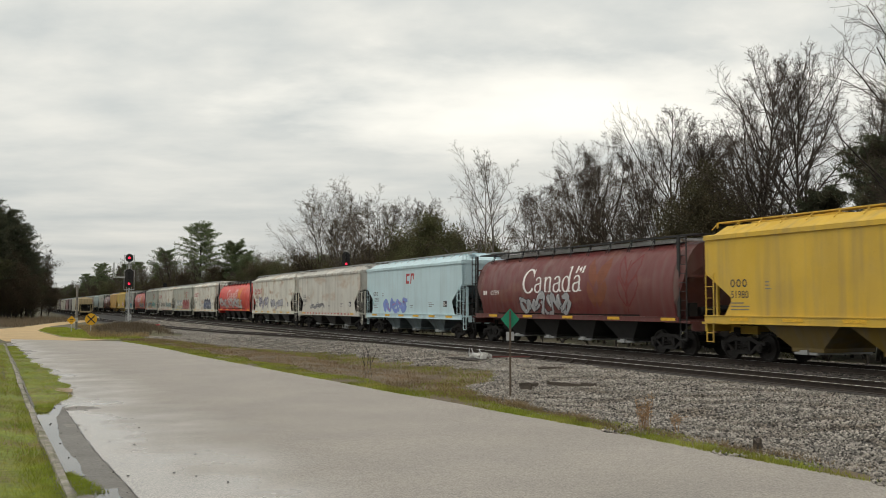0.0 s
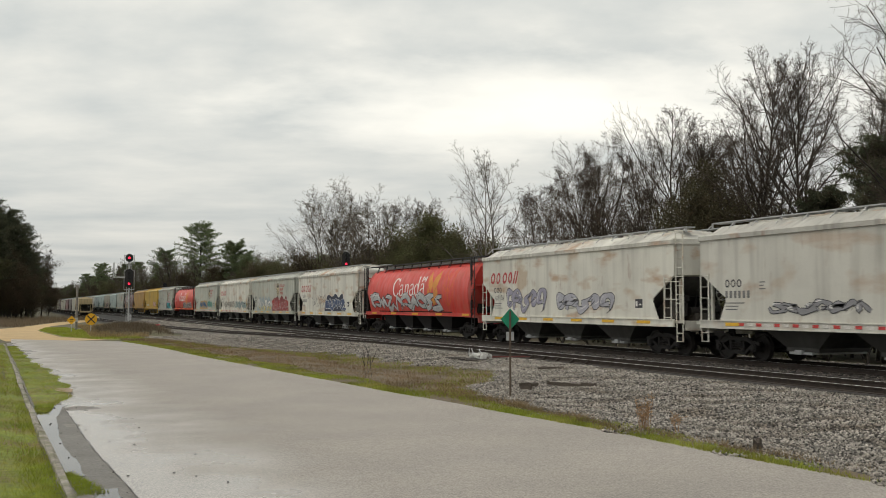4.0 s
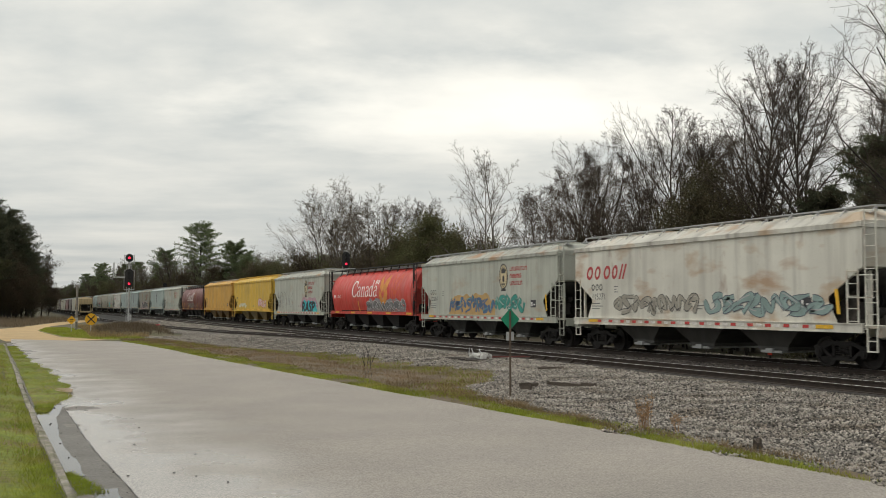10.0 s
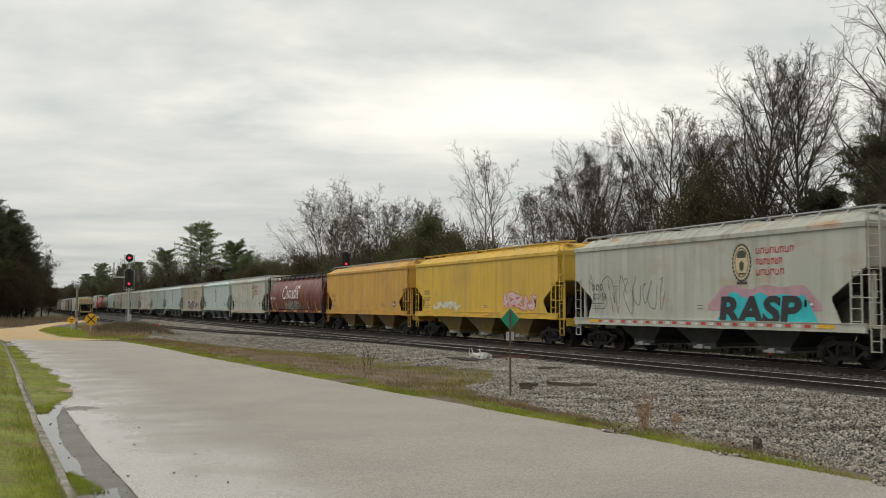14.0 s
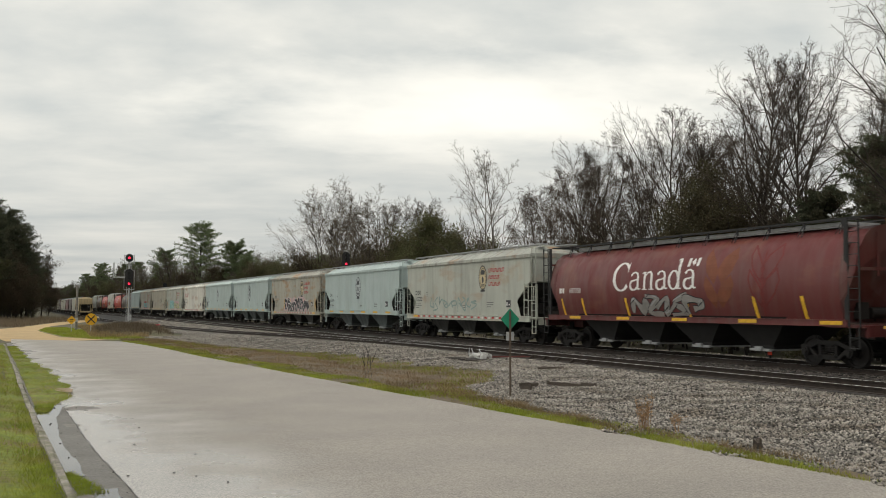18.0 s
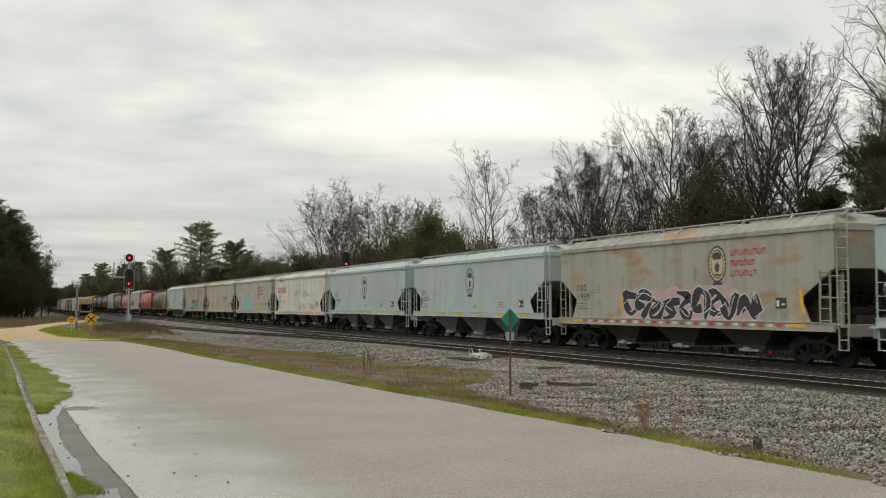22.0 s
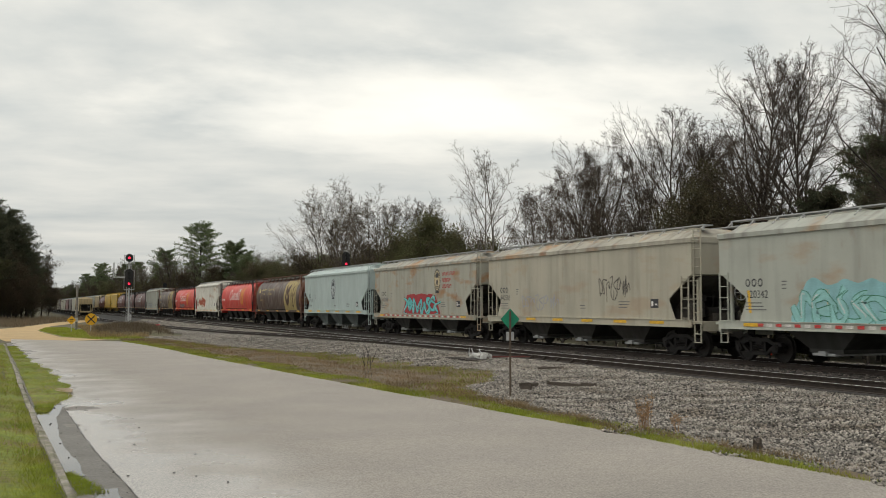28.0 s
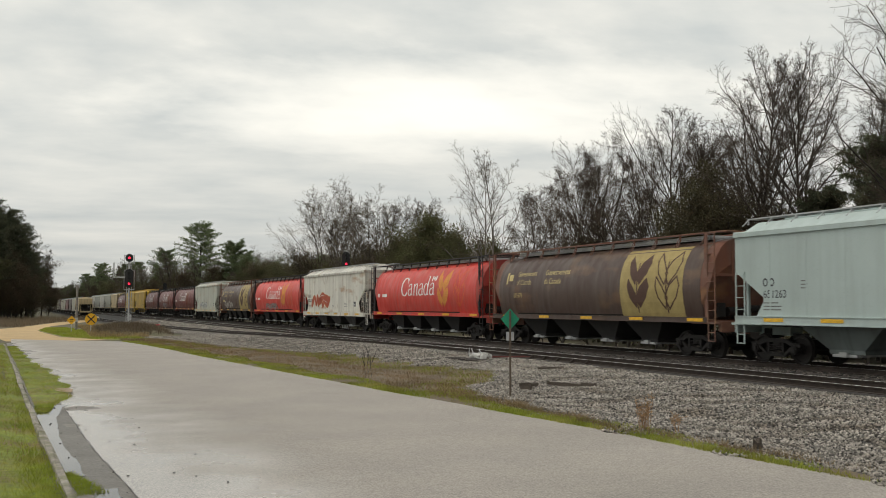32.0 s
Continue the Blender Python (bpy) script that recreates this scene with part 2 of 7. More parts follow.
# darker bed along the tracks than on the shoulder
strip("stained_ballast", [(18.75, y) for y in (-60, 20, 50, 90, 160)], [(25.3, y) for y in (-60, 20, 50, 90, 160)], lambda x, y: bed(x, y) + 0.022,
      mat("dark_track_bed", (0.020, 0.017, 0.0145), 0.85, 0, 0.6, 0.3, 14, 0.5, 1.0, 16, second=(0.030, 0.025, 0.021)), "dark ballast along the two main tracks", 300, 20)

sy = [46, 56, 66, 76, 86, 96, 110, 130, 160, 200, 260]
strip("stained_siding_bed", [(float(siding_x(y)) - 1.15, y) for y in sy], [(min(float(siding_x(y)) + 1.15, 18.74), y) for y in sy], lambda x, y: bed(x, y) + 0.026, MATS["dark_track_bed"], "dark ballast under the siding", 200, 8)


def asphalt():
    m = mat("worn_grey_asphalt", (0.335, 0.307, 0.268), 0.6, 0, 0.35, 0.08, 45, 0.46, 0.12, 70, second=(0.30, 0.276, 0.245), second_at=(0.38, 0.68), spec=0.4)
    n, l = m.node_tree.nodes, m.node_tree.links
    # wet film: smooth patches near the gutter, fading towards the crown
    tc, sx, no, ad, mr = n.new("ShaderNodeTexCoord"), n.new("ShaderNodeSeparateXYZ"), n.new("ShaderNodeTexNoise"), n.new("ShaderNodeMath"), n.new("ShaderNodeMapRange")
    no.inputs["Scale"].default_value, no.inputs["Detail"].default_value = 0.5, 5
    l.new(tc.outputs["Object"], sx.inputs[0])
    l.new(tc.outputs["Object"], no.inputs["Vector"])
    ad.operation = 'MULTIPLY_ADD'
    ad.inputs[1].default_value = 5.0
    l.new(no.outputs[0], ad.inputs[0])
    l.new(sx.outputs[0], ad.inputs[2])
    far = n.new("ShaderNodeMath")
    far.operation = 'MULTIPLY_ADD'
    far.inputs[1].default_value = 0.05
    l.new(sx.outputs[1], far.inputs[0])
    l.new(ad.outputs[0], far.inputs[2])
    mr.inputs[1].default_value, mr.inputs[2].default_value, mr.inputs[3].default_value, mr.inputs[4].default_value = 5.0, 7.6, 0.0, 1.0
    l.new(far.outputs[0], mr.inputs[0])
    for lo, hi, socket in ((0.16, 0.72, n["Principled BSDF"].inputs["Roughness"]), (0.0, 0.16, n["Bump"].inputs["Strength"])):
        r = n.new("ShaderNodeMapRange")
        r.inputs[3].default_value, r.inputs[4].default_value = lo, hi
        l.new(mr.outputs[0], r.inputs[0])
        l.new(r.outputs[0], socket)
    return m


ROAD = asphalt()
road_r = [(11.4, -30), (10.55, 5), (10.07, 13.02), (10.03, 14.49), (9.96, 16.19), (9.78, 18.05), (9.59, 20.32), (9.45, 22.24), (9.21, 24.71), (8.92, 28.70), (8.56, 34.09), (8.03, 41.35), (7.71, 46.24), (7.44, 53.28), (6.89, 60.83), (6.28, 66.03)]
road_l = [(1.7, -30), (1.45, 5), (1.4, 12.5), (1.2, 16.7), (1.1, 22.4), (0.9, 36.1), (0.4, 52.2), (0.0, 62), (-0.1, 68), (-0.1, 70), (-0.1, 73)]
strip("road", road_l, road_r, lambda x, y: 0.01 + 0 * x, ROAD, "worn grey asphalt road, wet along its edge")
strip("sandy_track", [(-0.4, 70), (-3, 100), (-1.5, 121), (2.2, 140), (8, 175), (14, 235), (30, 275)], [(6.0, 70), (3.2, 78), (2.6, 92), (2.2, 108), (4.4, 136), (9.7, 163), (20, 205)],
      lambda x, y: ground_height(x, y) + 0.02, SAND, "wet orange-tan sand track leading to the level crossing")


# ---- tracks ----
def make_rail_piece(bm, pts, z):
    prof = [(-0.07, -0.16), (0.07, -0.16), (0.07, -0.145), (0.012, -0.125), (0.012, -0.04), (0.036, -0.03), (0.036, 0.0), (-0.036, 0.0), (-0.036, -0.03), (-0.012, -0.04), (-0.012, -0.125), (-0.07, -0.145)]
    loft(bm, [[(x + dx, y, zz + dz) for dx, dz in prof] for (x, y), zz in zip(pts, z)])


def make_tie(bm):
    add_box(bm, (0, 0, 0), (2.6, 0.22, 0.16))
    bevel_all(bm, 0.015)


def track(name, cx, cz, y0, y1, near0, near1, label):
    t = tagged(new(name), label, "railway track", kind="structure")
    ys = np.concatenate([np.arange(y0, y1, 6.0), [y1]])
    for s in (-1, 1):
        pts = [(float(cx(y)) + s * 0.754, float(y)) for y in ys]
        zs = [RAIL + float(cz(y)) for y in ys]
        bm = bmesh.new()
        make_rail_piece(bm, pts, zs)
        part("rail", bm, RUSTY, t, "rusty steel rail with a polished head")
        v, f = [], []
        for (x, y), z in zip(pts, zs):
            v += [(x - 0.03, y, z + 0.003), (x + 0.03, y, z + 0.003)]
        i = np.arange(len(pts) - 1) * 2
        hang("rail_head", mesh_np("rail_head", np.array(v), np.stack([i, i + 1, i + 3, i + 2], 1), RAILTOP), t, "polished running surface, its glint painted pale")
    n = 0
    far_v, far_f = [], []
    for y in np.arange(y0, y1, 0.53):
        c = (float(cx(y)), float(y), RAIL - 0.235 + float(cz(y)))
        if near0 <= y <= near1:
            hang("tie", shared_tie(), t, at=c)
        else:
            b = len(far_v)
            far_v += [(c[0] + sx * 1.3, c[1] + sy * 0.11, c[2] + 0.08) for sx, sy in ((-1, -1), (1, -1), (1, 1), (-1, 1))]
            far_v += [(c[0] + sx * 1.3, c[1] + sy * 0.11, c[2] - 0.08) for sx, sy in ((-1, -1), (1, -1), (1, 1), (-1, 1))]
            far_f += [(b, b + 1, b + 2, b + 3), (b, b + 4, b + 5, b + 1), (b + 3, b + 2, b + 6, b + 7)]
    if far_v:
        tagged(hang("far_ties", mesh_np("far_ties", np.array(far_v), np.array(far_f), TIE), t), kind="stuff")
    return t


TIE_MESH = []


def shared_tie():
    if not TIE_MESH:
        bm = bmesh.new()
        make_tie(bm)
        me = bpy.data.meshes.new("tie")
        bm.to_mesh(me)
        bm.free()
        me.materials.append(TIE)
        TIE_MESH.append(me)
    return TIE_MESH[0]


track("track_main", lambda y: MAIN, lambda y: 0.0, -450, 720, 14, 70, "main railway track under the moving train")
track("track_near", lambda y: NEAR, lambda y: -0.10, -450, 720, 10, 110, "empty second railway track on grey ballast")
track("track_siding", siding_x, siding_z, 42, 700, 42, 120, "siding that curves away from the second track")


# ---- the grain train: cars are built about the rail top, +y towards the tail, -x the side that faces the road ----
CACHE = {}


def shared(key, make):
    """One mesh for all alike pieces."""
    if key not in CACHE:
        bm = bmesh.new()
        make(bm)
        bm.normal_update()
        me = bpy.data.meshes.new(key[0])
        bm.to_mesh(me)
        bm.free()
        CACHE[key] = me
    return CACHE[key]


def put(name, key, make, material, parent, at=(0, 0, 0), smooth=False, label=""):
    key = (name, material.name) + tuple(key)
    fresh = key not in CACHE
    me = shared(key, make)
    if fresh:
        me.materials.append(material)
        if smooth:
            me.shade_smooth()
    return hang(name, me, parent, label, at)


def make_wheel(bm):
    """One turned wheel about the x axis: flange inside, tread, plate and hub."""
    prof = [(-0.08, 0.10), (-0.08, 0.42), (-0.075, 0.495), (-0.045, 0.495), (-0.04, 0.462), (0.06, 0.455), (0.06, 0.39), (0.025, 0.37), (0.02, 0.17), (0.085, 0.155), (0.085, 0.09)]
    n = 26
    loft(bm, [[(x, r * math.cos(k * math.tau / n), r * math.sin(k * math.tau / n)) for k in range(n)] for x, r in prof])
    for f in bm.faces:
        f.smooth = False


def make_axle(bm):
    add_tube(bm, (-1.0, 0, 0), (1.0, 0, 0), 0.085, 10)


def make_sideframe(bm):
    """A cast frame with two openings: top chord, tension member, columns and pedestals."""
    def beam(pts, h, t=0.14):
        for (y0, z0), (y1, z1) in zip(pts, pts[1:]):
            add_prism(bm, [(y0, z0 - h / 2), (y1, z1 - h / 2), (y1, z1 + h / 2), (y0, z0 + h / 2)], 0, -t / 2, t / 2)
    beam([(-1.12, 0.60), (-0.75, 0.62), (-0.45, 0.74), (0.45, 0.74), (0.75, 0.62), (1.12, 0.60)], 0.13)
    beam([(-0.78, 0.56), (-0.42, 0.29), (0.42, 0.29), (0.78, 0.56)], 0.12)
    for y in (-0.33, 0.33):
        add_box(bm, (0, y, 0.50), (0.14, 0.10, 0.42))
    for s in (-1, 1):
        add_tube(bm, (-0.13, s * 0.89, 0.46), (0.05, s * 0.89, 0.46), 0.15, 14)
        add_tube(bm, (-0.17, s * 0.89, 0.46), (-0.13, s * 0.89, 0.46), 0.09, 10)
        bmesh.ops.recalc_face_normals(bm, faces=bm.faces[:])


def make_springs(bm):
    for y in (-0.2, -0.07, 0.07, 0.2):
        for k in range(5):
            add_tube(bm, (-0.02, y, 0.36 + k * 0.055), (-0.02, y, 0.385 + k * 0.055), 0.062, 10)


def make_bolster(bm):
    add_box(bm, (0, 0, 0.62), (2.1, 0.34, 0.26))
    add_tube(bm, (0, 0, 0.72), (0, 0, 0.95), 0.25, 14)
    bevel_all(bm, 0.02)


def make_wheel_left(bm):
    make_wheel(bm)
    bmesh.ops.scale(bm, vec=(-1, 1, 1), verts=bm.verts[:])
    bmesh.ops.reverse_faces(bm, faces=bm.faces[:])


WHEELS = []


def truck(car, y, turning=True):
    bol = put("truck", (), make_bolster, STEEL, car, (0, y, 0), label="dark cast-steel two-axle truck")
    for s in (-1, 1):
        ob = put("side_frame", (), make_sideframe, STEEL, bol, (s * 1.02, 0, 0))
        ob.scale = (s * -1.0 if s > 0 else 1, 1, 1)
        tagged(put("spring_nest", (), make_springs, WHEEL, bol, (s * 1.02, 0, 0)), kind="stuff")
        put("axle", (), make_axle, WHEEL, bol, (0, s * 0.89, 0.46))
        for q in (-1, 1):
            w = put("wheel", (q,), make_wheel if q > 0 else make_wheel_left, WHEEL, bol)
            w.matrix_parent_inverse = Matrix.Translation((q * 0.755, s * 0.89, 0.46))
            if turning:
                WHEELS.append(w)
    return bol


def make_coupler(bm):
    add_box(bm, (0, 0, 0.84), (0.16, 0.9, 0.18))
    add_box(bm, (0.05, 0.50, 0.84), (0.34, 0.3, 0.28))
    add_box(bm, (0, -0.3, 0.95), (0.6, 0.35, 0.30))
    bevel_all(bm, 0.02)


def make_ladder(h, w, rungs, foot):
    def make(bm):
        for s in (-1, 1):
            add_box(bm, (0, s * w / 2, h / 2), (0.03, 0.045, h))
        for k in range(rungs):
            add_tube(bm, (-0.02, -w / 2, 0.12 + k * (h - 0.2) / (rungs - 1)), (-0.02, w / 2, 0.12 + k * (h - 0.2) / (rungs - 1)), 0.012, 6)
        if foot:
            for s in (-1, 1):
                add_box(bm, (0, s * w * 0.42, -0.32), (0.035, 0.035, 0.64))
            for z in (-0.62, -0.32):
                add_tube(bm, (0, -w * 0.42, z), (0, w * 0.42, z), 0.018, 6)
    return make


def make_brake_wheel(bm):
    for k in range(16):
        a, b = k * math.tau / 16, (k + 1) * math.tau / 16
        add_tube(bm, (0.28 * math.cos(a), 0, 0.28 * math.sin(a)), (0.28 * math.cos(b), 0, 0.28 * math.sin(b)), 0.018, 6)
    for k in range(4):
        a = k * math.tau / 4
        add_tube(bm, (0, 0, 0), (0.28 * math.cos(a), 0, 0.28 * math.sin(a)), 0.014, 6)
    add_tube(bm, (0, -0.06, 0), (0, 0.06, 0), 0.05, 8)


def make_brake_gear(bm):
    add_tube(bm, (-0.5, 0, 0.35), (0.25, 0, 0.35), 0.17, 14)
    add_tube(bm, (0.3, 0.05, 0.45), (0.95, 0.05, 0.45), 0.13, 12)
    add_box(bm, (-0.85, 0, 0.42), (0.35, 0.3, 0.5))
    add_box(bm, (-0.6, 0.1, 0.85), (0.22, 0.22, 0.22))
    for x in (-0.95, -0.2, 0.55):
        add_tube(bm, (x, 0.1, 0.1), (x + 0.15, 0.1, 1.1), 0.025, 6)
    add_tube(bm, (-0.9, 0.12, 0.95), (0.9, 0.12, 0.8), 0.022, 6)


# outlines of the side, for lettering and graffiti: half width at a height
def flat_side(z):
    return 1.555


ROUND = [(1.36, 1.30), (1.368, 1.32), (1.46, 1.55), (1.555, 2.0), (1.60, 2.45), (1.58, 2.85), (1.50, 3.25), (1.36, 3.60), (1.14, 3.92), (0.86, 4.14), (0.45, 4.26), (0, 4.29)]


def round_side(z):
    return float(np.interp(z, [p[1] for p in ROUND], [p[0] for p in ROUND]))


def decal(name, car, faces, mats, side, label="", curved=False):
    """Flat shapes laid on the side of a car. faces: (list of (u, z), layer, material number); u runs towards the head of the train."""
    bm = bmesh.new()
    lay = bm.faces.layers.float.new("layer")
    for pts, layer, mi in faces:
        try:
            f = bm.faces.new([bm.verts.new((u, z, 0.0)) for u, z in pts])
        except ValueError:
            continue
        f.material_index = mi
        f[lay] = layer
    bmesh.ops.triangulate(bm, faces=bm.faces[:])
    if curved:
        for k in range(1, 32):
            bmesh.ops.bisect_plane(bm, geom=bm.verts[:] + bm.edges[:] + bm.faces[:], plane_co=(0, 1.3 + k * 0.1, 0), plane_no=(0, 1, 0))
    off = {v: 0 for v in bm.verts}
    for f in bm.faces:
        for v in f.verts:
            off[v] = f[lay]
    for v in bm.verts:
        u, z = v.co.x, v.co.y
        v.co = (-(side(z) + 0.006 + 0.003 * off[v]), -u, z)
    bmesh.ops.recalc_face_normals(bm, faces=bm.faces[:])
    for f in bm.faces:
        if f.normal.x > 0:
            f.normal_flip()
    me = bpy.data.meshes.new(name)
    bm.to_mesh(me)
    bm.free()
    for m in mats:
        me.materials.append(m)
    return hang(name, me, car, label)


def text_faces(words, size, u0, z0, layer=0, mi=0, bold=0.0, squeeze=1.0, slant=0.0):
    me = text_mesh(words, size, bold)
    vs = [(v.co.x, v.co.y) for v in me.vertices]
    return [([(u0 + (vs[i][0] + slant * vs[i][1]) * squeeze, z0 + vs[i][1]) for i in p.vertices], layer, mi) for p in me.polygons]


def bar(u, z, w, h, mi=0, layer=0, slant=0.0):
    return ([(u, z), (u + w, z), (u + w + slant * h, z + h), (u + slant * h, z + h)], layer, mi)


def ellipse(u, z, ru, rz, mi=0, layer=0, n=28):
    return ([(u + ru * math.cos(k * math.tau / n), z + rz * math.sin(k * math.tau / n)) for k in range(n)], layer, mi)


def ring(u, z, ru, rz, t, mi=0, layer=0, n=28):
    out = []
    for k in range(n):
        a, b = k * math.tau / n, (k + 1) * math.tau / n
        out.append(([(u + ru * math.cos(a), z + rz * math.sin(a)), (u + ru * math.cos(b), z + rz * math.sin(b)),
                     (u + (ru - t) * math.cos(b), z + (rz - t) * math.sin(b)), (u + (ru - t) * math.cos(a), z + (rz - t) * math.sin(a))], layer, mi))
    return out


def stroke(pts, w, mi=0, layer=0):
    out = []
    for (a, b), (c, d) in zip(pts, pts[1:]):
        n = math.hypot(c - a, d - b) or 1
        dx, dz = -(d - b) / n * w / 2, (c - a) / n * w / 2
        ex, ez = (c - a) / n * w * 0.3, (d - b) / n * w * 0.3
        out.append(([(a + dx - ex, b + dz - ez), (a - dx - ex, b - dz - ez), (c - dx + ex, d - dz + ez), (c + dx + ex, d + dz + ez)], layer, mi))
    return out


# loose hooks, loops and zigzags in a unit box, for sprayed shapes that nobody can read
FORMS = (((0.0, 0.2), (0.3, 1), (0.45, 0.3), (0.8, 0.95), (1, 0.1)), ((0.9, 0.7), (0.5, 1), (0.05, 0.55), (0.5, 0.3), (0.75, 0.6), (0.35, 0.75)),
         ((0.0, 0), (0.75, 0.25), (0.15, 0.7), (0.95, 1)), ((0.1, 0.95), (0.6, 0.8), (0.2, 0.35), (0.7, 0.05), (1, 0.6)),
         ((0.3, 0), (0.05, 0.8), (0.6, 0.9), (0.9, 0.4), (0.4, 0.45)), ((0.0, 0.6), (0.4, 0.05), (0.6, 0.9), (1.0, 0.35)))


def ease(pts, n=5):
    """A smooth line through the points."""
    out = []
    for i in range(len(pts) - 1):
        a, b, c, d = pts[max(i - 1, 0)], pts[i], pts[i + 1], pts[min(i + 2, len(pts) - 1)]
        for k in range(n):
            t = k / n
            out.append(tuple(0.5 * (2 * b[q] + (c[q] - a[q]) * t + (2 * a[q] - 5 * b[q] + 4 * c[q] - d[q]) * t * t + (3 * b[q] - a[q] - 3 * c[q] + d[q]) * t ** 3) for q in (0, 1)))
    return out + [pts[-1]]


def cloud(rng, u0, u1, z0, z1, count, mi=0, layer=0.0):
    """A sprayed patch with a lumpy upper edge, as one outline."""
    n = count * 6
    ph = [rng.uniform(0, 6) for _ in range(3)]
    top = []
    for i in range(n + 1):
        t = i / n
        e = min(1.0, 6 * min(t, 1 - t) + 0.25)
        top.append((u0 + (u1 - u0) * t, z0 + (z1 - z0) * e * (0.86 + 0.10 * abs(math.sin(count * 1.6 * t + ph[0])) + 0.07 * math.sin(count * 4.1 * t + ph[1]))))
    return [([(u0, z0), (u1, z0)] + top[::-1], layer, mi)]


def throw_up(rng, u0, u1, z0, z1, count, spiky=0.4, tones=3):
    """Sprayed interlocking shapes, one list of faces for each: outline (0), fill (1), highlights (2); a patch behind (3) and a second fill low down (4) where there are such tones."""
    out = []
    count = max(3, int(count * 1.35))
    w, h = (u1 - u0) / count, z1 - z0
    if tones > 3:
        out.append(cloud(rng, u0 - 0.15, u1 + 0.15, z0, z1 + 0.1, count, 3))
    last = -1
    for k in range(count):
        form = rng.choice([i for i in range(len(FORMS)) if i != last])
        last = form
        flip, lean, tall = rng.choice((-1, 1)), rng.uniform(-0.25, 0.35), h * rng.uniform(0.8, 1.05)
        bw = min(w * 1.15, h) * rng.uniform(0.26, 0.38)
        wide, base = w * 1.5 - bw * 0.6, z0 + bw * 0.5
        pts = []
        for a, b in FORMS[form]:
            a = (a if flip > 0 else 1 - a) + rng.uniform(-0.16, 0.16)
            b = min(1.0, max(0.0, b + rng.uniform(-0.14, 0.14)))
            pts.append((u0 + k * w - 0.15 * w + bw * 0.3 + a * wide + lean * (b - 0.5) * h * 0.5, base + b * (tall - bw)))
        line = ease(pts, 2 if spiky > 0.6 else 5)
        n = len(line) - 1
        body = [bw * (1 - spiky * abs(2 * i / n - 1) ** 2) * (0.85 + 0.35 * math.sin(i * 0.8 + k)) for i in range(n + 1)]
        level = 1 + 1.3 * (k % 3)
        rim = max(0.05, bw * 0.2)
        ink = [(p, level, 0) for p, _, _ in pen([(a, b, c + rim) for (a, b), c in zip(line, body)])]
        for p, _, _ in pen([(a, b, c) for (a, b), c in zip(line, body)]):
            low = sum(q[1] for q in p) / 4 < z0 + 0.42 * h
            ink.append((p, level + 0.4, 4 if tones > 4 and low else 1))
        i0 = rng.randrange(0, max(1, n - 6))
        ink += [(p, level + 0.8, 2) for p, _, _ in pen([(a - bw * 0.2, b + bw * 0.18, 0.035) for a, b in line[i0:i0 + 6]])]
        i1 = rng.randrange(0, n)
        a, b = line[i1]
        ink += [(p, level + 0.85, 0) for p, _, _ in pen([(a - bw * 0.7, b - bw * 0.4, 0.02), (a, b, 0.045), (a + bw * 0.8, b + bw * 0.5, 0.01)])]
        out.append(ink)
    return out


def scribble(rng, u0, u1, z0, z1, count, w=0.035):
    out = []
    for k in range(count):
        step = (u1 - u0) / count
        pts = [(u0 + k * step + (a + rng.uniform(-0.25, 0.25)) * step * 1.1, z0 + (z1 - z0) * (0.1 + 0.8 * b + rng.uniform(-0.2, 0.2))) for a, b in rng.choice(FORMS)]
        out.append([(p, 0.3 * (k % 3), 0) for p, _, _ in pen([(a, b, w * (0.8 + 0.4 * rng.random())) for a, b in ease(pts, 4)])])
    return out


def sprayed(car, pieces, mats, side, curved=False):
    """Lays each sprayed shape on the car as a part of its own."""
    for faces in pieces:
        used = sorted({mi for _, _, mi in faces})
        decal("graffiti", car, [(p, lay, used.index(mi)) for p, lay, mi in faces], [mats[i] for i in used], side, "", curved)


def small_print(rng, u, z, rows, w):
    return [bar(u, z - k * 0.11, w * rng.uniform(0.6, 1), 0.035) for k in range(rows)]


def spray(*colors):
    return [mat("spray_paint_%02x%02x%02x" % tuple(int(c * 255) for c in col), col, 0.6, 0, 3, 0.15, 25, 0.12) for col in colors]


EMBLEM = spray((0.05, 0.05, 0.05), (0.55, 0.46, 0.28), (0.06, 0.06, 0.06))
PALE_EMBLEM = spray((0.05, 0.06, 0.065), (0.50, 0.55, 0.55), (0.05, 0.06, 0.065))


def emblem(car, u, z, mats, size=1.0):
    """An oval badge with a ring, a plain animal-like block on top and a shield block below."""
    f = [ellipse(u, z, 0.47, 0.63, 0, 0), ellipse(u, z, 0.43, 0.59, 1, 1)] + ring(u, z, 0.35, 0.50, 0.035, 0, 2)
    f += [([(u - 0.22, z + 0.16), (u + 0.20, z + 0.16), (u + 0.24, z + 0.32), (u + 0.08, z + 0.42), (u - 0.14, z + 0.40), (u - 0.24, z + 0.28)], 2, 2),
          ([(u - 0.1, z - 0.22), (u, z - 0.3), (u + 0.1, z - 0.22), (u + 0.12, z - 0.02), (u, z + 0.06), (u - 0.12, z - 0.02)], 2, 2),
          bar(u - 0.26, z - 0.72, 0.52, 0.09, 0, 2), bar(u - 0.16, z - 0.40, 0.32, 0.06, 2, 2)]
    for k in range(26):
        a = k * math.tau / 26
        f.append(ellipse(u + 0.445 * math.cos(a), z + 0.605 * math.sin(a), 0.045, 0.05, 0, 3, 8))
    f = [([(u + (a - u) * size, z + (b - z) * size) for a, b in pts], lay, mi) for pts, lay, mi in f]
    decal("emblem", car, f, mats, flat_side, "oval railway badge")


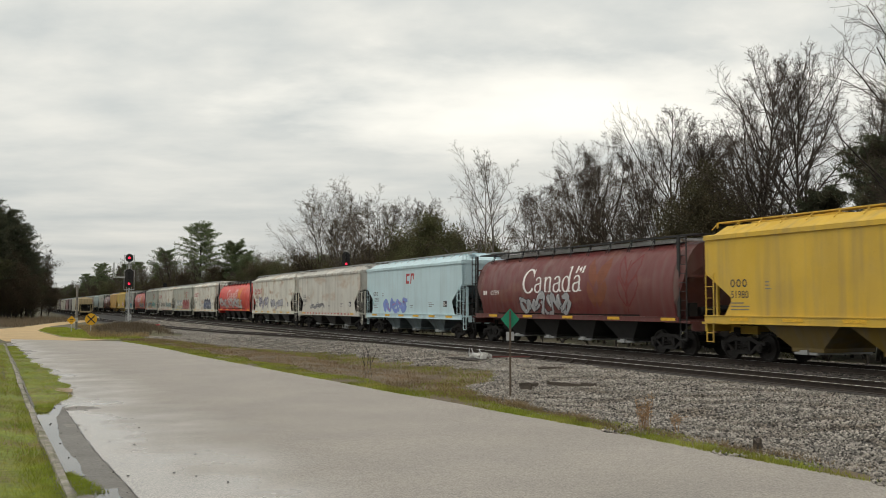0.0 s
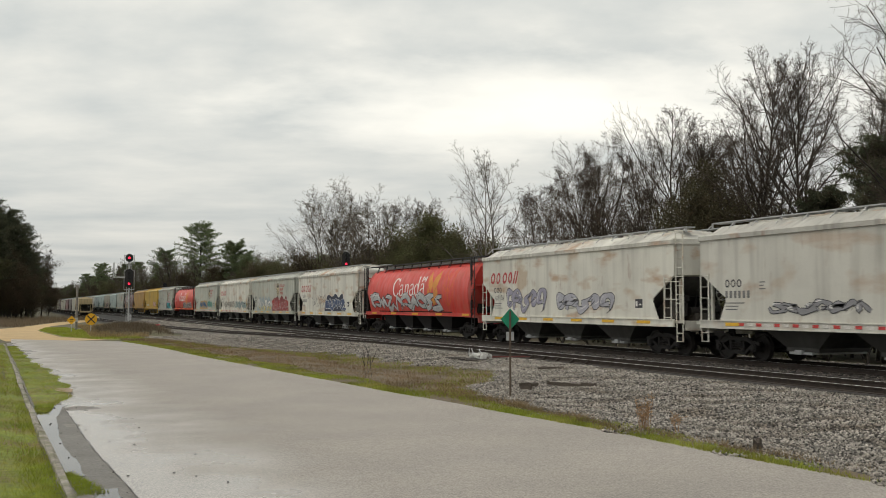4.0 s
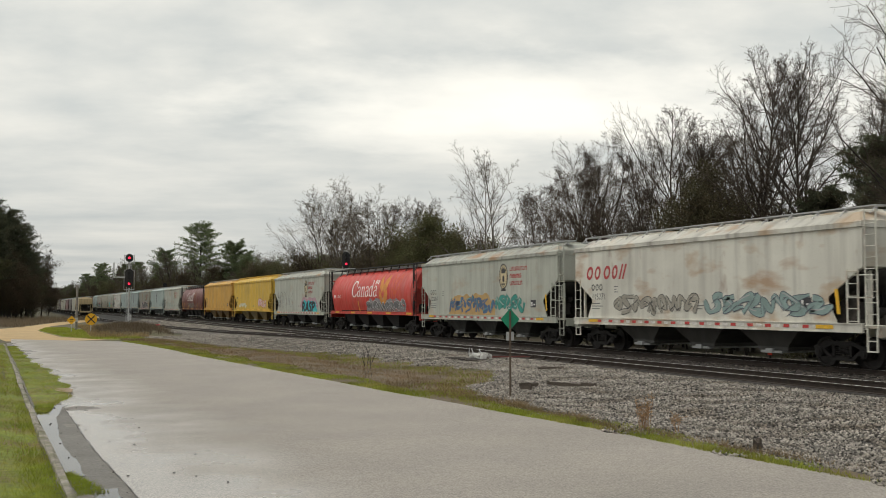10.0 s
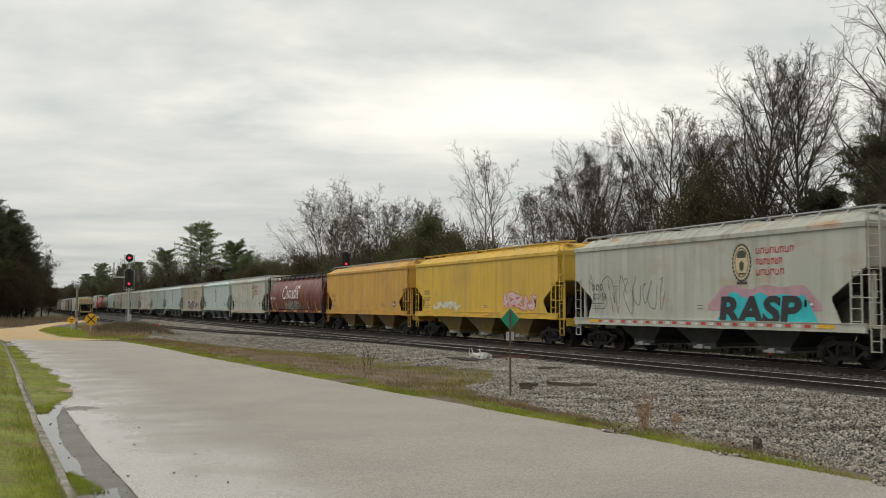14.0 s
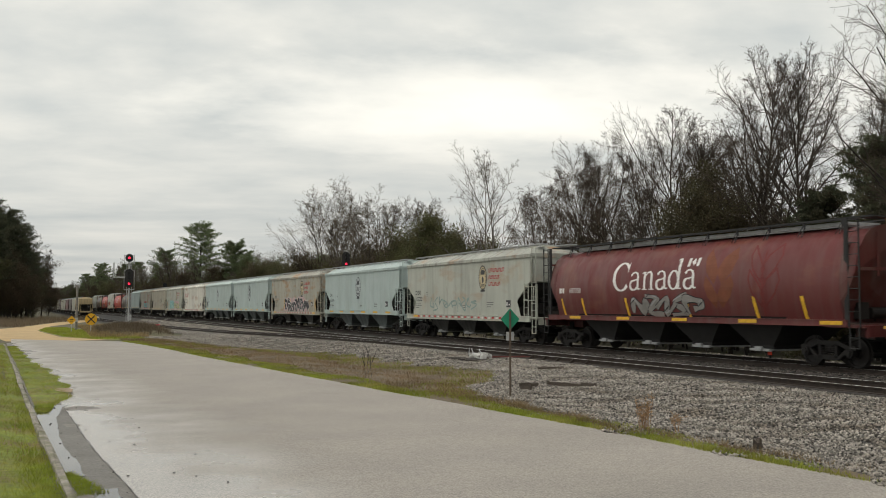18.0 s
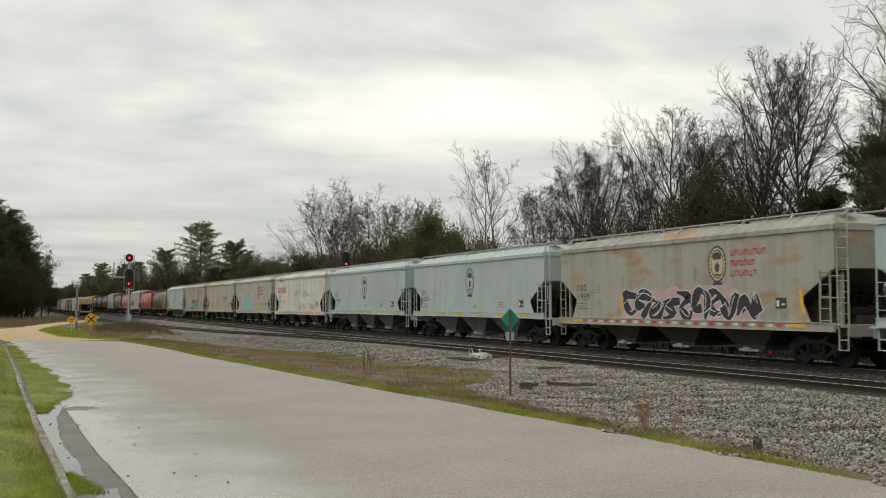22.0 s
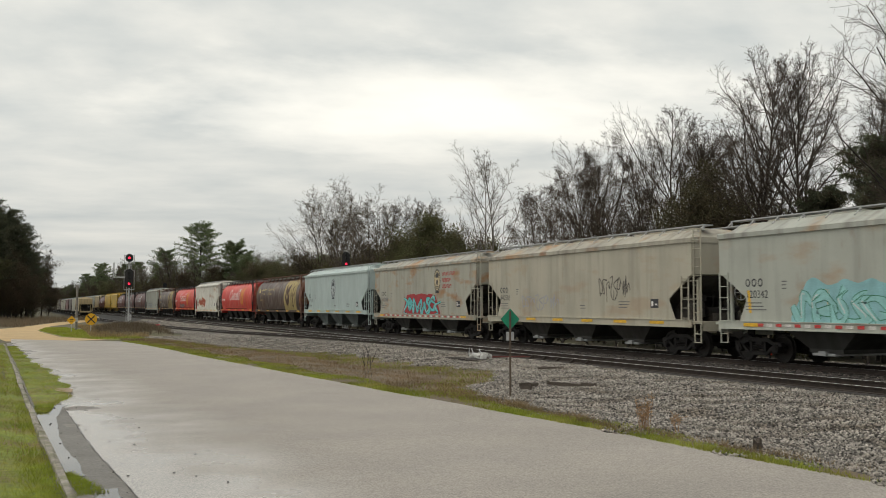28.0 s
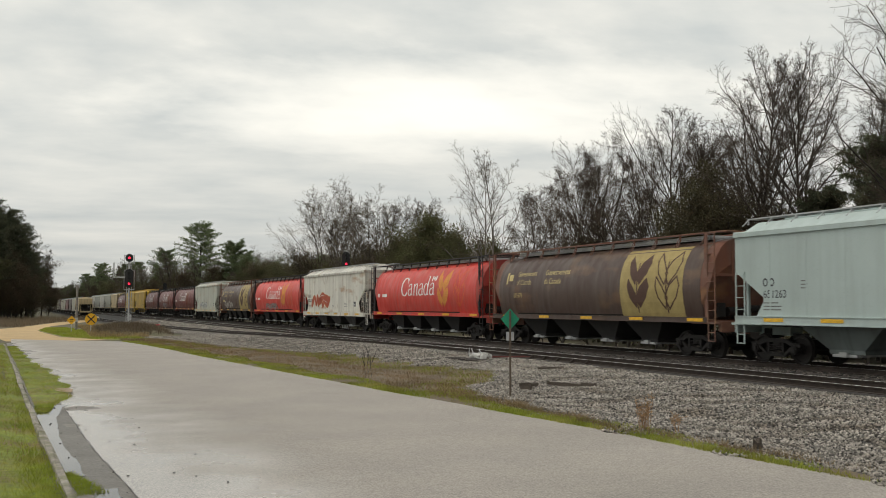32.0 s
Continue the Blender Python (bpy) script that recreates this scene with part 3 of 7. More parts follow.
# ---- hopper with flat sides ----
def hopper_side(ye, drop=0.0):
    low = 1.50 - drop
    return [(-ye, 4.18), (-ye, 3.0), (-ye + 1.35, 2.14), (-ye + 1.35, 2.0), (-ye + 1.0, low), (ye - 1.0, low), (ye - 1.35, 2.0), (ye - 1.35, 2.14),
            (ye, 3.0), (ye, 4.18)]


def make_side_sheet(ye, drop):
    def make(bm):
        add_prism(bm, hopper_side(ye, drop), 0, -0.012, 0.012)
    return make


def make_hopper_body(ye):
    def make(bm):
        add_prism(bm, [(-ye, 4.2), (-ye, 3.0), (-ye + 2.5, 1.50), (ye - 2.5, 1.50), (ye, 3.0), (ye, 4.2)], 0, -1.53, 1.53)
        side_edges = [e for e in bm.edges if abs(abs(e.verts[0].co.y) - ye) < 1e-4 and abs(abs(e.verts[1].co.y) - ye) < 1e-4 and abs(e.verts[0].co.z - e.verts[1].co.z) > 1]
        bmesh.ops.bevel(bm, geom=side_edges, offset=0.12, segments=3, affect='EDGES')
    return make


def make_hopper_roof(ye):
    """Eave rail along the top of the side, and the roof sheet that slopes up from it to the roof walk."""
    def make(bm):
        prof = [(-1.56, 4.14), (-1.61, 4.15), (-1.61, 4.30), (-1.57, 4.33), (-1.02, 4.64), (-0.5, 4.69), (0, 4.70), (0.5, 4.69), (1.02, 4.64), (1.57, 4.33), (1.61, 4.30), (1.61, 4.15), (1.56, 4.14)]
        rings = []
        for y, lift in ((-ye - 0.03, 0.05), (-ye + 0.02, 0.12), (-ye + 0.55, 1.0), (ye - 0.55, 1.0), (ye - 0.02, 0.12), (ye + 0.03, 0.05)):
            rings.append([(x, y, z if z < 4.34 else 4.33 + (z - 4.33) * lift) for x, z in prof])
        loft(bm, rings)
    return make


def make_slope_sheet(bm):
    """Underside of the end slope, its shade put into the paint; built for the end towards -y."""
    add_prism(bm, [(0.03, 2.94), (0.06, 2.91), (2.52, 1.44), (2.50, 1.49)], 0, -1.49, 1.49)


def make_bulkhead(bm):
    """Cross frame below the slope, added to stop light showing through; centre sill and gussets."""
    add_box(bm, (0, 1.95, 1.62), (2.7, 0.06, 0.55))
    add_box(bm, (0, 1.2, 1.38), (0.7, 1.7, 0.42))
    for x in (-0.95, 0.95):
        add_prism(bm, [(0.5, 1.34), (1.95, 1.34), (1.95, 1.72), (0.9, 2.32)], 0, x - 0.03, x + 0.03)


def make_running_board(ye, x, w):
    def make(bm):
        n = 14
        for k in range(n):
            y = -ye + (k + 0.5) * 2 * ye / n
            add_box(bm, (x, y, 4.79), (w, 2 * ye / n - 0.02, 0.045))
        for k in range(n + 1):
            y = -ye + k * 2 * ye / n
            s = 1 if x < 0 else -1
            add_box(bm, (x - w / 2 * s, y, 4.70), (0.045, 0.05, 0.20))
            add_tube(bm, (x - w / 2 * s, y, 4.76), (x - (w / 2 + 0.24) * s, y, 4.54), 0.018, 6)
    return make


def make_hatch(ln):
    def make(bm):
        add_box(bm, (0, 0, 4.74), (0.62, ln, 0.10))
        bevel_all(bm, 0.03, 2)
        for k in range(4):
            add_box(bm, (0, -ln / 2 + (k + 0.5) * ln / 4, 4.80), (0.66, 0.06, 0.04))
    return make


def make_sill(ye, h):
    def make(bm):
        add_box(bm, (0, 0, 1.28 + h / 2), (0.08, 2 * ye, h))
        for z in (1.27, 1.28 + h):
            add_box(bm, (0, 0, z), (0.13, 2 * ye, 0.03))
    return make


def make_bay(w, low):
    def make(bm):
        top, bot = 1.52, low
        rings = [[(-1.45, -w / 2, top), (1.45, -w / 2, top), (1.45, w / 2, top), (-1.45, w / 2, top)],
                 [(-1.05, -w * 0.17, bot + 0.12), (1.05, -w * 0.17, bot + 0.12), (1.05, w * 0.17, bot + 0.12), (-1.05, w * 0.17, bot + 0.12)],
                 [(-1.05, -w * 0.17, bot), (1.05, -w * 0.17, bot), (1.05, w * 0.17, bot), (-1.05, w * 0.17, bot)]]
        loft(bm, rings)
    return make


def make_gate(bm):
    add_box(bm, (0, 0, 0), (2.3, 0.95, 0.07))
    for s in (-1, 1):
        add_tube(bm, (s * 1.1, -0.5, -0.02), (s * 1.1, 0.5, -0.02), 0.035, 8)
    add_box(bm, (-1.18, 0, 0.03), (0.1, 0.3, 0.14))


def make_platform(bm):
    add_box(bm, (0, 0, 1.26), (2.9, 1.5, 0.08))
    add_box(bm, (0, 0.70, 1.12), (2.6, 0.12, 0.32))
    add_box(bm, (0, 0, 1.05), (0.5, 1.5, 0.35))


def make_post(h):
    def make(bm):
        add_box(bm, (0, 0, 1.3 + h / 2), (0.09, 0.11, h))
    return make


def make_tag(w, h):
    def make(bm):
        add_box(bm, (0, 0, 0), (0.012, w, h))
        bevel_all(bm, 0.004)
    return make


def make_rib(h):
    def make(bm):
        add_box(bm, (0, 0, h / 2), (0.016, 0.05, h))
    return make


def running_gear(car, ye, half, turning=True):
    for s in (-1, 1):
        truck(car, s * (half - 2.1), turning)
        ob = put("coupler", (), make_coupler, STEEL, car, (0, s * (half - 0.55), 0))
        ob.scale = (1, s, 1)


def hopper(name, half, body, sill, bays, label, group="cars of the passing train", stripes="yellow", bay_count=3, ribs=True, parked=False, roof=None, drop=0.0):
    """A covered hopper wagon: flat sides, cut-away ends, side sill, bays below, ladders and roof walk."""
    car = tagged(new(name), label, "railway wagon", group)
    car.empty_display_size = 0.5
    ye = half - 0.77
    put("body", (round(ye, 2),), make_hopper_body(ye), body, car)
    for x in (-1.543, 1.543):
        put("side_sheet", (round(ye, 2), drop), make_side_sheet(ye, drop), body, car, (x, 0, 0))
    put("roof", (round(ye, 2),), make_hopper_roof(ye), roof or body, car, smooth=False)
    for x in (-0.78, 0.78):
        put("running_board", (round(ye, 2), x), make_running_board(ye, x, 0.42), GALV if body.name != "paint_yellow" else body, car)
    for k in range(3):
        put("hatch", (4.2,), make_hatch(4.2), body, car, (0, -5.0 + k * 5.0, 0))
    for s in (-1, 1):
        put("side_sill", (round(ye, 2),), make_sill(ye - 0.02, 0.24), sill, car, (s * 1.58, 0, -drop))
    w = (2 * ye - 5.0) / bay_count
    for k in range(bay_count):
        y = -(bay_count - 1) * w / 2 + k * w
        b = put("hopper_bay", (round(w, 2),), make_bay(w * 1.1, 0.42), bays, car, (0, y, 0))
        put("outlet_gate", (), make_gate, GALV, b, (0, 0, 0.38))
    for s in (-1, 1):
        p = put("end_platform", (), make_platform, sill, car, (0, s * (half - 1.15), 0))
        p.scale = (1, s, 1)
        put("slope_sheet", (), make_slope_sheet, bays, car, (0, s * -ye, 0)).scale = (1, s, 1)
        put("end_frame", (), make_bulkhead, END_DARK, car, (0, s * -ye, 0)).scale = (1, s, 1)
        for x in (-1, 1):
            put("end_post", (), make_post(1.7), body, car, (x * 1.15, s * (ye - 0.15), 0))
            if s < 0:
                put("ladder", ("tall",), make_ladder(3.45, 0.42, 11, True), body, car, (x * 1.50, s * (ye + 0.25), 1.18))
                put("ladder", ("low",), make_ladder(1.65, 0.42, 5, False), body, car, (x * 1.58, s * (ye - 0.38), 1.3))
                put("hand_rail", (), make_hand_rail, body, car, (x * 1.57, s * (ye - 0.1), 0))
            else:
                put("ladder", ("step",), make_ladder(1.75, 0.42, 5, True), body, car, (x * 1.58, s * (ye - 0.26), 1.24))
    put("brake_gear", (), make_brake_gear, STEEL, car, (0, -ye + 0.55, 1.3))
    put("brake_wheel", (), make_brake_wheel, GALV, car, (0.55, -ye - 0.1, 2.35))
    if ribs:
        for k in range(9):
            y = -6.4 + k * 1.6
            put("side_rib", (2.55,), make_rib(2.55), body, car, (-1.556, y, 1.57))
    if stripes == "yellow":
        for k in range(6):
            put("reflector", ("y",), make_tag(0.46 if k else 0.9, 0.115), YELLOW_R, car, (-1.628, -6.3 + k * 2.5, 1.41 - drop))
    elif stripes == "red":
        for k in range(30):
            put("reflector", ("r" if k % 2 else "w",), make_tag(0.26, 0.10), RED_R if k % 2 else WHITE_R, car, (-1.628, -6.2 + k * 0.42, 1.41 - drop))
        for k in (0, 1):
            put("reflector", ("y2",), make_tag(0.7, 0.115), YELLOW_R, car, (-1.632, -6.55 + k * 13.0, 1.41 - drop))
    running_gear(car, ye, half, not parked)
    return car


def make_hand_rail(bm):
    """A loop of round bar: two rails joined by uprights at their ends."""
    for z in (2.1, 2.75):
        add_tube(bm, (0, -0.46, z), (0, 0.46, z), 0.016, 6)
    for y in (-0.45, 0.45):
        add_tube(bm, (0, y, 2.09), (0, y, 2.76), 0.016, 6)
        for z in (2.1, 2.75):
            add_tube(bm, (0, y, z), (0.06, y, z), 0.016, 6)


# ---- cylindrical hopper ----
def make_round_body(ye):
    def make(bm):
        prof = [(-x, z) for x, z in ROUND] + [(x, z) for x, z in reversed(ROUND[:-1])]
        loft(bm, [[(x, y, z) for x, z in prof] for y in np.concatenate([[-ye], np.linspace(-ye + 0.02, ye - 0.02, 9), [ye]])])
    return make


def make_round_end(bm):
    prof = [(-x * 0.985, z) for x, z in ROUND] + [(x * 0.985, z) for x, z in reversed(ROUND[:-1])]
    zs = [(x, 0, z) for x, z in prof]
    far = [(x * 0.93, 0.85 if z > 2.9 else 0.85 - 1.1 * (2.9 - z) / 1.6, max(z, 1.35)) for x, z in prof]
    loft(bm, [zs, far])
    for x in (-0.55, 0.55):
        add_box(bm, (x, 0.88, 3.4), (0.08, 0.06, 1.3))
    add_box(bm, (0, 0.90, 2.95), (2.6, 0.08, 0.10))


def make_round_top(half):
    def make(bm):
        for s in (-1, 1):
            add_box(bm, (s * 0.80, 0, 4.50), (0.34, 2 * half, 0.04))
            add_box(bm, (s * 0.98, 0, 4.495), (0.03, 2 * half, 0.055))
        for s in (-1, 1):
            add_box(bm, (0, s * (half - 0.35), 4.49), (1.8, 0.6, 0.05))
    return make


def make_roof_bracket(bm):
    add_box(bm, (-0.98, 0, 4.38), (0.05, 0.05, 0.22))
    add_tube(bm, (-0.98, 0, 4.30), (-1.12, 0.0, 4.02), 0.02, 6)
    add_tube(bm, (-0.98, 0.02, 4.44), (-1.12, 0.16, 4.02), 0.015, 6)


def make_trough(ln):
    def make(bm):
        add_box(bm, (0, 0, 4.34), (1.5, ln, 0.16))
        bevel_all(bm, 0.05, 2)
    return make


def cylinder_car(name, half, body, end_mat, label, group="cars of the passing train", top=None):
    car = tagged(new(name), label, "railway wagon", group)
    ya, yb = -(half - 1.1), half - 1.75
    ye = (yb - ya) / 2
    mid = (ya + yb) / 2
    put("body", (round(ye, 2),), make_round_body(ye), body, car, (0, mid, 0), smooth=True)
    put("roof_walk", (round(half, 2),), make_round_top(half - 0.35), top or BLACK, car)
    for k in range(11):
        put("roof_bracket", (), make_roof_bracket, top or BLACK, car, (0, mid - ye + 0.4 + k * (2 * ye - 0.8) / 10, 0))
    put("hatch", (2 * ye - 1,), make_trough(2 * ye - 1), GALV, car, (0, mid, 0))
    for s in (-1, 1):
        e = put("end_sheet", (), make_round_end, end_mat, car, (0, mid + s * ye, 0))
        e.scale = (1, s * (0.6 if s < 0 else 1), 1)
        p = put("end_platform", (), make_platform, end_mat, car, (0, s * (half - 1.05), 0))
        p.scale = (1, s, 1)
        # default black puts the shade of the car end into posts and ladders
        for x in (-1, 1):
            put("end_post", ("r",), make_post(3.15), top or BLACK, car, (x * 1.42, s * (half - 0.95), 0))
            put("ladder", ("round",), make_ladder(3.2, 0.42, 10, True), top or BLACK, car, (x * 1.48, s * (half - 0.62), 1.25))
        put("end_beam", (), make_end_beam, end_mat, car, (0, s * (half - 0.95), 0))
        put("side_sill", (round(ye, 2),), make_sill(half - 0.9, 0.16), body, car, (s * 1.47, 0, 0))
    for k in range(4):
        w = (2 * half - 7.0) / 4
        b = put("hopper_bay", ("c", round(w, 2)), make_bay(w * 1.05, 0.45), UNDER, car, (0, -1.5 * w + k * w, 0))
        put("outlet_gate", (), make_gate, GALV, b, (0, 0, 0.42))
    put("brake_gear", (), make_brake_gear, STEEL, car, (0, -half + 1.0, 1.3))
    for k in range(5):
        put("reflector", ("y",), make_tag(0.46 if k else 0.9, 0.115), YELLOW_R, car, (-1.53, -half + 1.5 + k * 3.7, 1.36))
    running_gear(car, ye, half)
    return car


def make_end_beam(bm):
    for z in (1.32, 2.55, 3.7):
        add_box(bm, (0, 0, z), (2.84, 0.08, 0.08))


WHEAT = spray((0.62, 0.25, 0.05), (0.60, 0.12, 0.045))
WHEAT_DARK = spray((0.18, 0.055, 0.024), (0.16, 0.026, 0.024))
WHEAT_GOLD = spray((0.36, 0.28, 0.11), (0.08, 0.04, 0.028))


def leaf_poly(u, z, w, h, lean):
    return [(u, z), (u + w * 0.5 + lean * 0.3, z + h * 0.35), (u + w * 0.42 + lean * 0.8, z + h * 0.7), (u + lean, z + h), (u - w * 0.42 + lean * 0.6, z + h * 0.72),
            (u - w * 0.5 + lean * 0.2, z + h * 0.35)]


def wheat(car, u, mats, z=1.75, size=1.0):
    """Two ears of grain: one of filled leaves, one in outline."""
    f = []
    for s in (-1, 1):
        f.append((leaf_poly(u + s * 0.20, z + 0.85 * size, 0.74 * size, 1.28 * size, s * 0.50 * size), 0, 0))
        f.append((leaf_poly(u + s * 0.16, z + 0.02 * size, 0.66 * size, 1.15 * size, s * 0.52 * size), 1, 0))
    v = u + 2.25 * size
    for s in (-1, 1):
        for zz, k in ((0.9, 0), (0.1, 1)):
            p = leaf_poly(v + s * 0.10, z + zz * size, 0.6 * size, 1.2 * size, s * 0.55 * size)
            f += stroke(p + p[:1], 0.075, 1, k)
    f += stroke([(v, z - 0.2), (v, z + 1.9 * size)], 0.07, 1, 2)
    decal("wheat_emblem", car, f, mats, round_side, "stylised ears of grain in orange and gold", True)


def pen(pts):
    """A stroke of changing width through rows of u, z, width."""
    out = []
    left, right = [], []
    for i, (u, z, w) in enumerate(pts):
        a, b = pts[max(i - 1, 0)], pts[min(i + 1, len(pts) - 1)]
        n = math.hypot(b[0] - a[0], b[1] - a[1]) or 1
        du, dz = -(b[1] - a[1]) / n * w / 2, (b[0] - a[0]) / n * w / 2
        left.append((u + du, z + dz))
        right.append((u - du, z - dz))
    return [([left[i], right[i], right[i + 1], left[i + 1]], 0, 0) for i in range(len(pts) - 1)]


def arc(cu, cz, ru, rz, a0, a1, w0, w1, n=14):
    """An oval stroke that is thick at its sides and thin at top and bottom."""
    out = []
    for k in range(n + 1):
        a = radians(a0 + (a1 - a0) * k / n)
        out.append((cu + ru * math.cos(a), cz + rz * math.sin(a), w0 + (w1 - w0) * abs(math.cos(a))))
    return pen(out)


def wordmark(u0, z0, s, squeeze):
    """The word Canada in a bookish serif letter, with a small flag over its last letter."""
    def letter_a(x):
        f = pen([(x + 0.78, 0.10, 0.18), (x + 0.78, 0.68, 0.19), (x + 0.70, 0.88, 0.14), (x + 0.50, 0.97, 0.08), (x + 0.28, 0.92, 0.10), (x + 0.16, 0.78, 0.17)])
        f += arc(x + 0.42, 0.27, 0.32, 0.26, 75, 330, 0.07, 0.19)
        f += pen([(x + 0.50, 0.53, 0.08), (x + 0.78, 0.62, 0.07)]) + pen([(x + 0.76, 0.14, 0.18), (x + 0.88, 0.05, 0.10), (x + 1.05, 0.07, 0.04)])
        return f

    def stem(x, top):
        return pen([(x, 0.0, 0.19), (x, top, 0.19)]) + pen([(x - 0.22, 0.03, 0.06), (x + 0.22, 0.03, 0.06)]) + pen([(x - 0.24, top - 0.09, 0.05), (x, top - 0.02, 0.08)])
    f = arc(0.80, 0.75, 0.70, 0.76, 42, 322, 0.08, 0.26, 22) + pen([(1.36, 0.98, 0.05), (1.34, 1.30, 0.12), (1.36, 1.52, 0.05)])
    f += letter_a(1.55)
    f += stem(2.92, 0.97) + pen([(2.98, 0.72, 0.06), (3.16, 0.92, 0.08), (3.36, 0.96, 0.12), (3.50, 0.82, 0.18), (3.52, 0.6, 0.19), (3.52, 0.0, 0.19)]) + pen([(3.30, 0.03, 0.06), (3.74, 0.03, 0.06)])
    f += letter_a(3.85)
    f += arc(5.36, 0.48, 0.36, 0.47, 20, 340, 0.07, 0.19, 20) + stem(5.74, 1.56)
    f += letter_a(6.10)
    f += [bar(6.30, 1.12, 0.20, 0.42, 0, 0, 0.15), bar(6.98, 1.12, 0.20, 0.42, 0, 0, 0.15)]
    f.append(([(6.78, 1.14), (6.82, 1.24), (6.94, 1.26), (6.88, 1.36), (6.90, 1.44), (6.80, 1.52), (6.72, 1.44), (6.62, 1.38), (6.66, 1.28), (6.74, 1.24)], 0, 0))
    return [([(u0 + u * s * squeeze * 1.12, z0 + z * s) for u, z in pts], lay, mi) for pts, lay, mi in f]


def canada_car(k, half, color, number, graffiti=None, wheat_mats=WHEAT, label="", bars=()):
    body = paint("paint_" + color, COLORS[color], amount=0.30, rust=0.12, rough=0.40)
    # end paint is the body colour darkened, with end shade put in
    car = cylinder_car("cylindrical_hopper_car", half, body, paint("paint_shaded_end_" + color, tuple(c * 0.8 for c in COLORS[color]), amount=0.6), label)
    e = -half + 1.75
    f = wordmark(e + 4.6, 2.47, 0.72, 0.94)
    decal("lettering", car, f, [WHITE_P], round_side, "white lettering Canada", True)
    f = text_faces(number, 0.32, e + 1.15, 2.40) if number else [bar(e + 1.15, 2.4, 0.9, 0.2)]
    f += [bar(e + 0.3, 2.4, 0.2, 0.22), bar(e + 0.55, 2.4, 0.16, 0.22)]
    decal("car_number", car, f, [WHITE_P], round_side, "", True)
    wheat(car, e + 11.2, wheat_mats)
    for d in bars:
        decal("paint_bar", car, [bar(e + d, 1.45, 0.15, 0.72, 0, 0, -0.14)], [YELLOW_R], round_side, "", True)
    if graffiti:
        seed, u0, u1, z0, z1, n, cols, sp = graffiti
        sprayed(car, throw_up(random.Random(seed), e + u0, e + u1, z0, z1, n, sp, len(cols)), spray(*cols), round_side, True)
    return car


def grain_car(k, half, number, graffiti, label):
    """The older brown car with a gold panel of grain on it."""
    body = paint("paint_brown", COLORS["brown"], amount=0.35, rust=0.2, rough=0.40)
    car = cylinder_car("cylindrical_hopper_car", half, body, paint("paint_rust_brown", (0.16, 0.06, 0.035), amount=0.5, rust=0.4), label, top=paint("paint_rust_brown", (0.16, 0.06, 0.035)))
    gold = [bar(half - 6.2, 1.42, 4.1, 2.62, 0, 0)]
    for u in (half - 5.0, half - 3.1):
        for s in (-1, 1):
            for zz in (0.25, 1.15):
                p = leaf_poly(u + s * 0.12, 1.5 + zz, 0.62, 1.2, s * 0.52)
                gold += [(p, 1, 1)] if u < half - 4 else stroke(p + p[:1], 0.07, 1, 1)
        gold += stroke([(u, 1.6), (u, 3.5)], 0.07, 1, 2)
    decal("wheat_emblem", car, gold, WHEAT_GOLD, round_side, "gold panel with stylised ears of grain", True)
    f = text_faces("Government", 0.36, -half + 3.6, 3.25) + text_faces("of Canada", 0.36, -half + 3.6, 2.85)
    f += text_faces("Gouvernement", 0.36, -half + 6.3, 3.25) + text_faces("du Canada", 0.36, -half + 6.3, 2.85)
    f += [bar(-half + 2.5, 2.9, 0.16, 0.55), bar(-half + 2.75, 3.05, 0.4, 0.3)]
    f += text_faces(number, 0.30, -half + 3.3, 2.25) if number else [bar(-half + 3.3, 2.25, 0.9, 0.2)]
    decal("lettering", car, f, spray((0.55, 0.45, 0.2)), round_side, "", True)
    if graffiti:
        sprayed(car, throw_up(random.Random(k), -half + 4.2, -half + 8.2, 1.5, 2.4, 5, 0.3), spray((0.08, 0.07, 0.06), (0.35, 0.33, 0.30), (0.5, 0.5, 0.48)), round_side, True)
    return car


COLORS = {"maroon": (0.125, 0.019, 0.018), "red": (0.57, 0.042, 0.03), "brown": (0.062, 0.034, 0.026), "cyan": (0.50, 0.66, 0.70), "pale": (0.405, 0.485, 0.465), "grey": (0.435, 0.455, 0.395),
          "white": (0.65, 0.64, 0.565), "offwhite": (0.57, 0.56, 0.50), "beige": (0.43, 0.405, 0.32), "taupe": (0.375, 0.37, 0.305), "yellow": (0.62, 0.40, 0.045),
          "orange": (0.56, 0.31, 0.05), "tan": (0.56, 0.44, 0.25)}
RUST_AMOUNT = {"white": 0.7, "offwhite": 0.4, "grey": 0.35, "taupe": 0.85, "beige": 0.3}


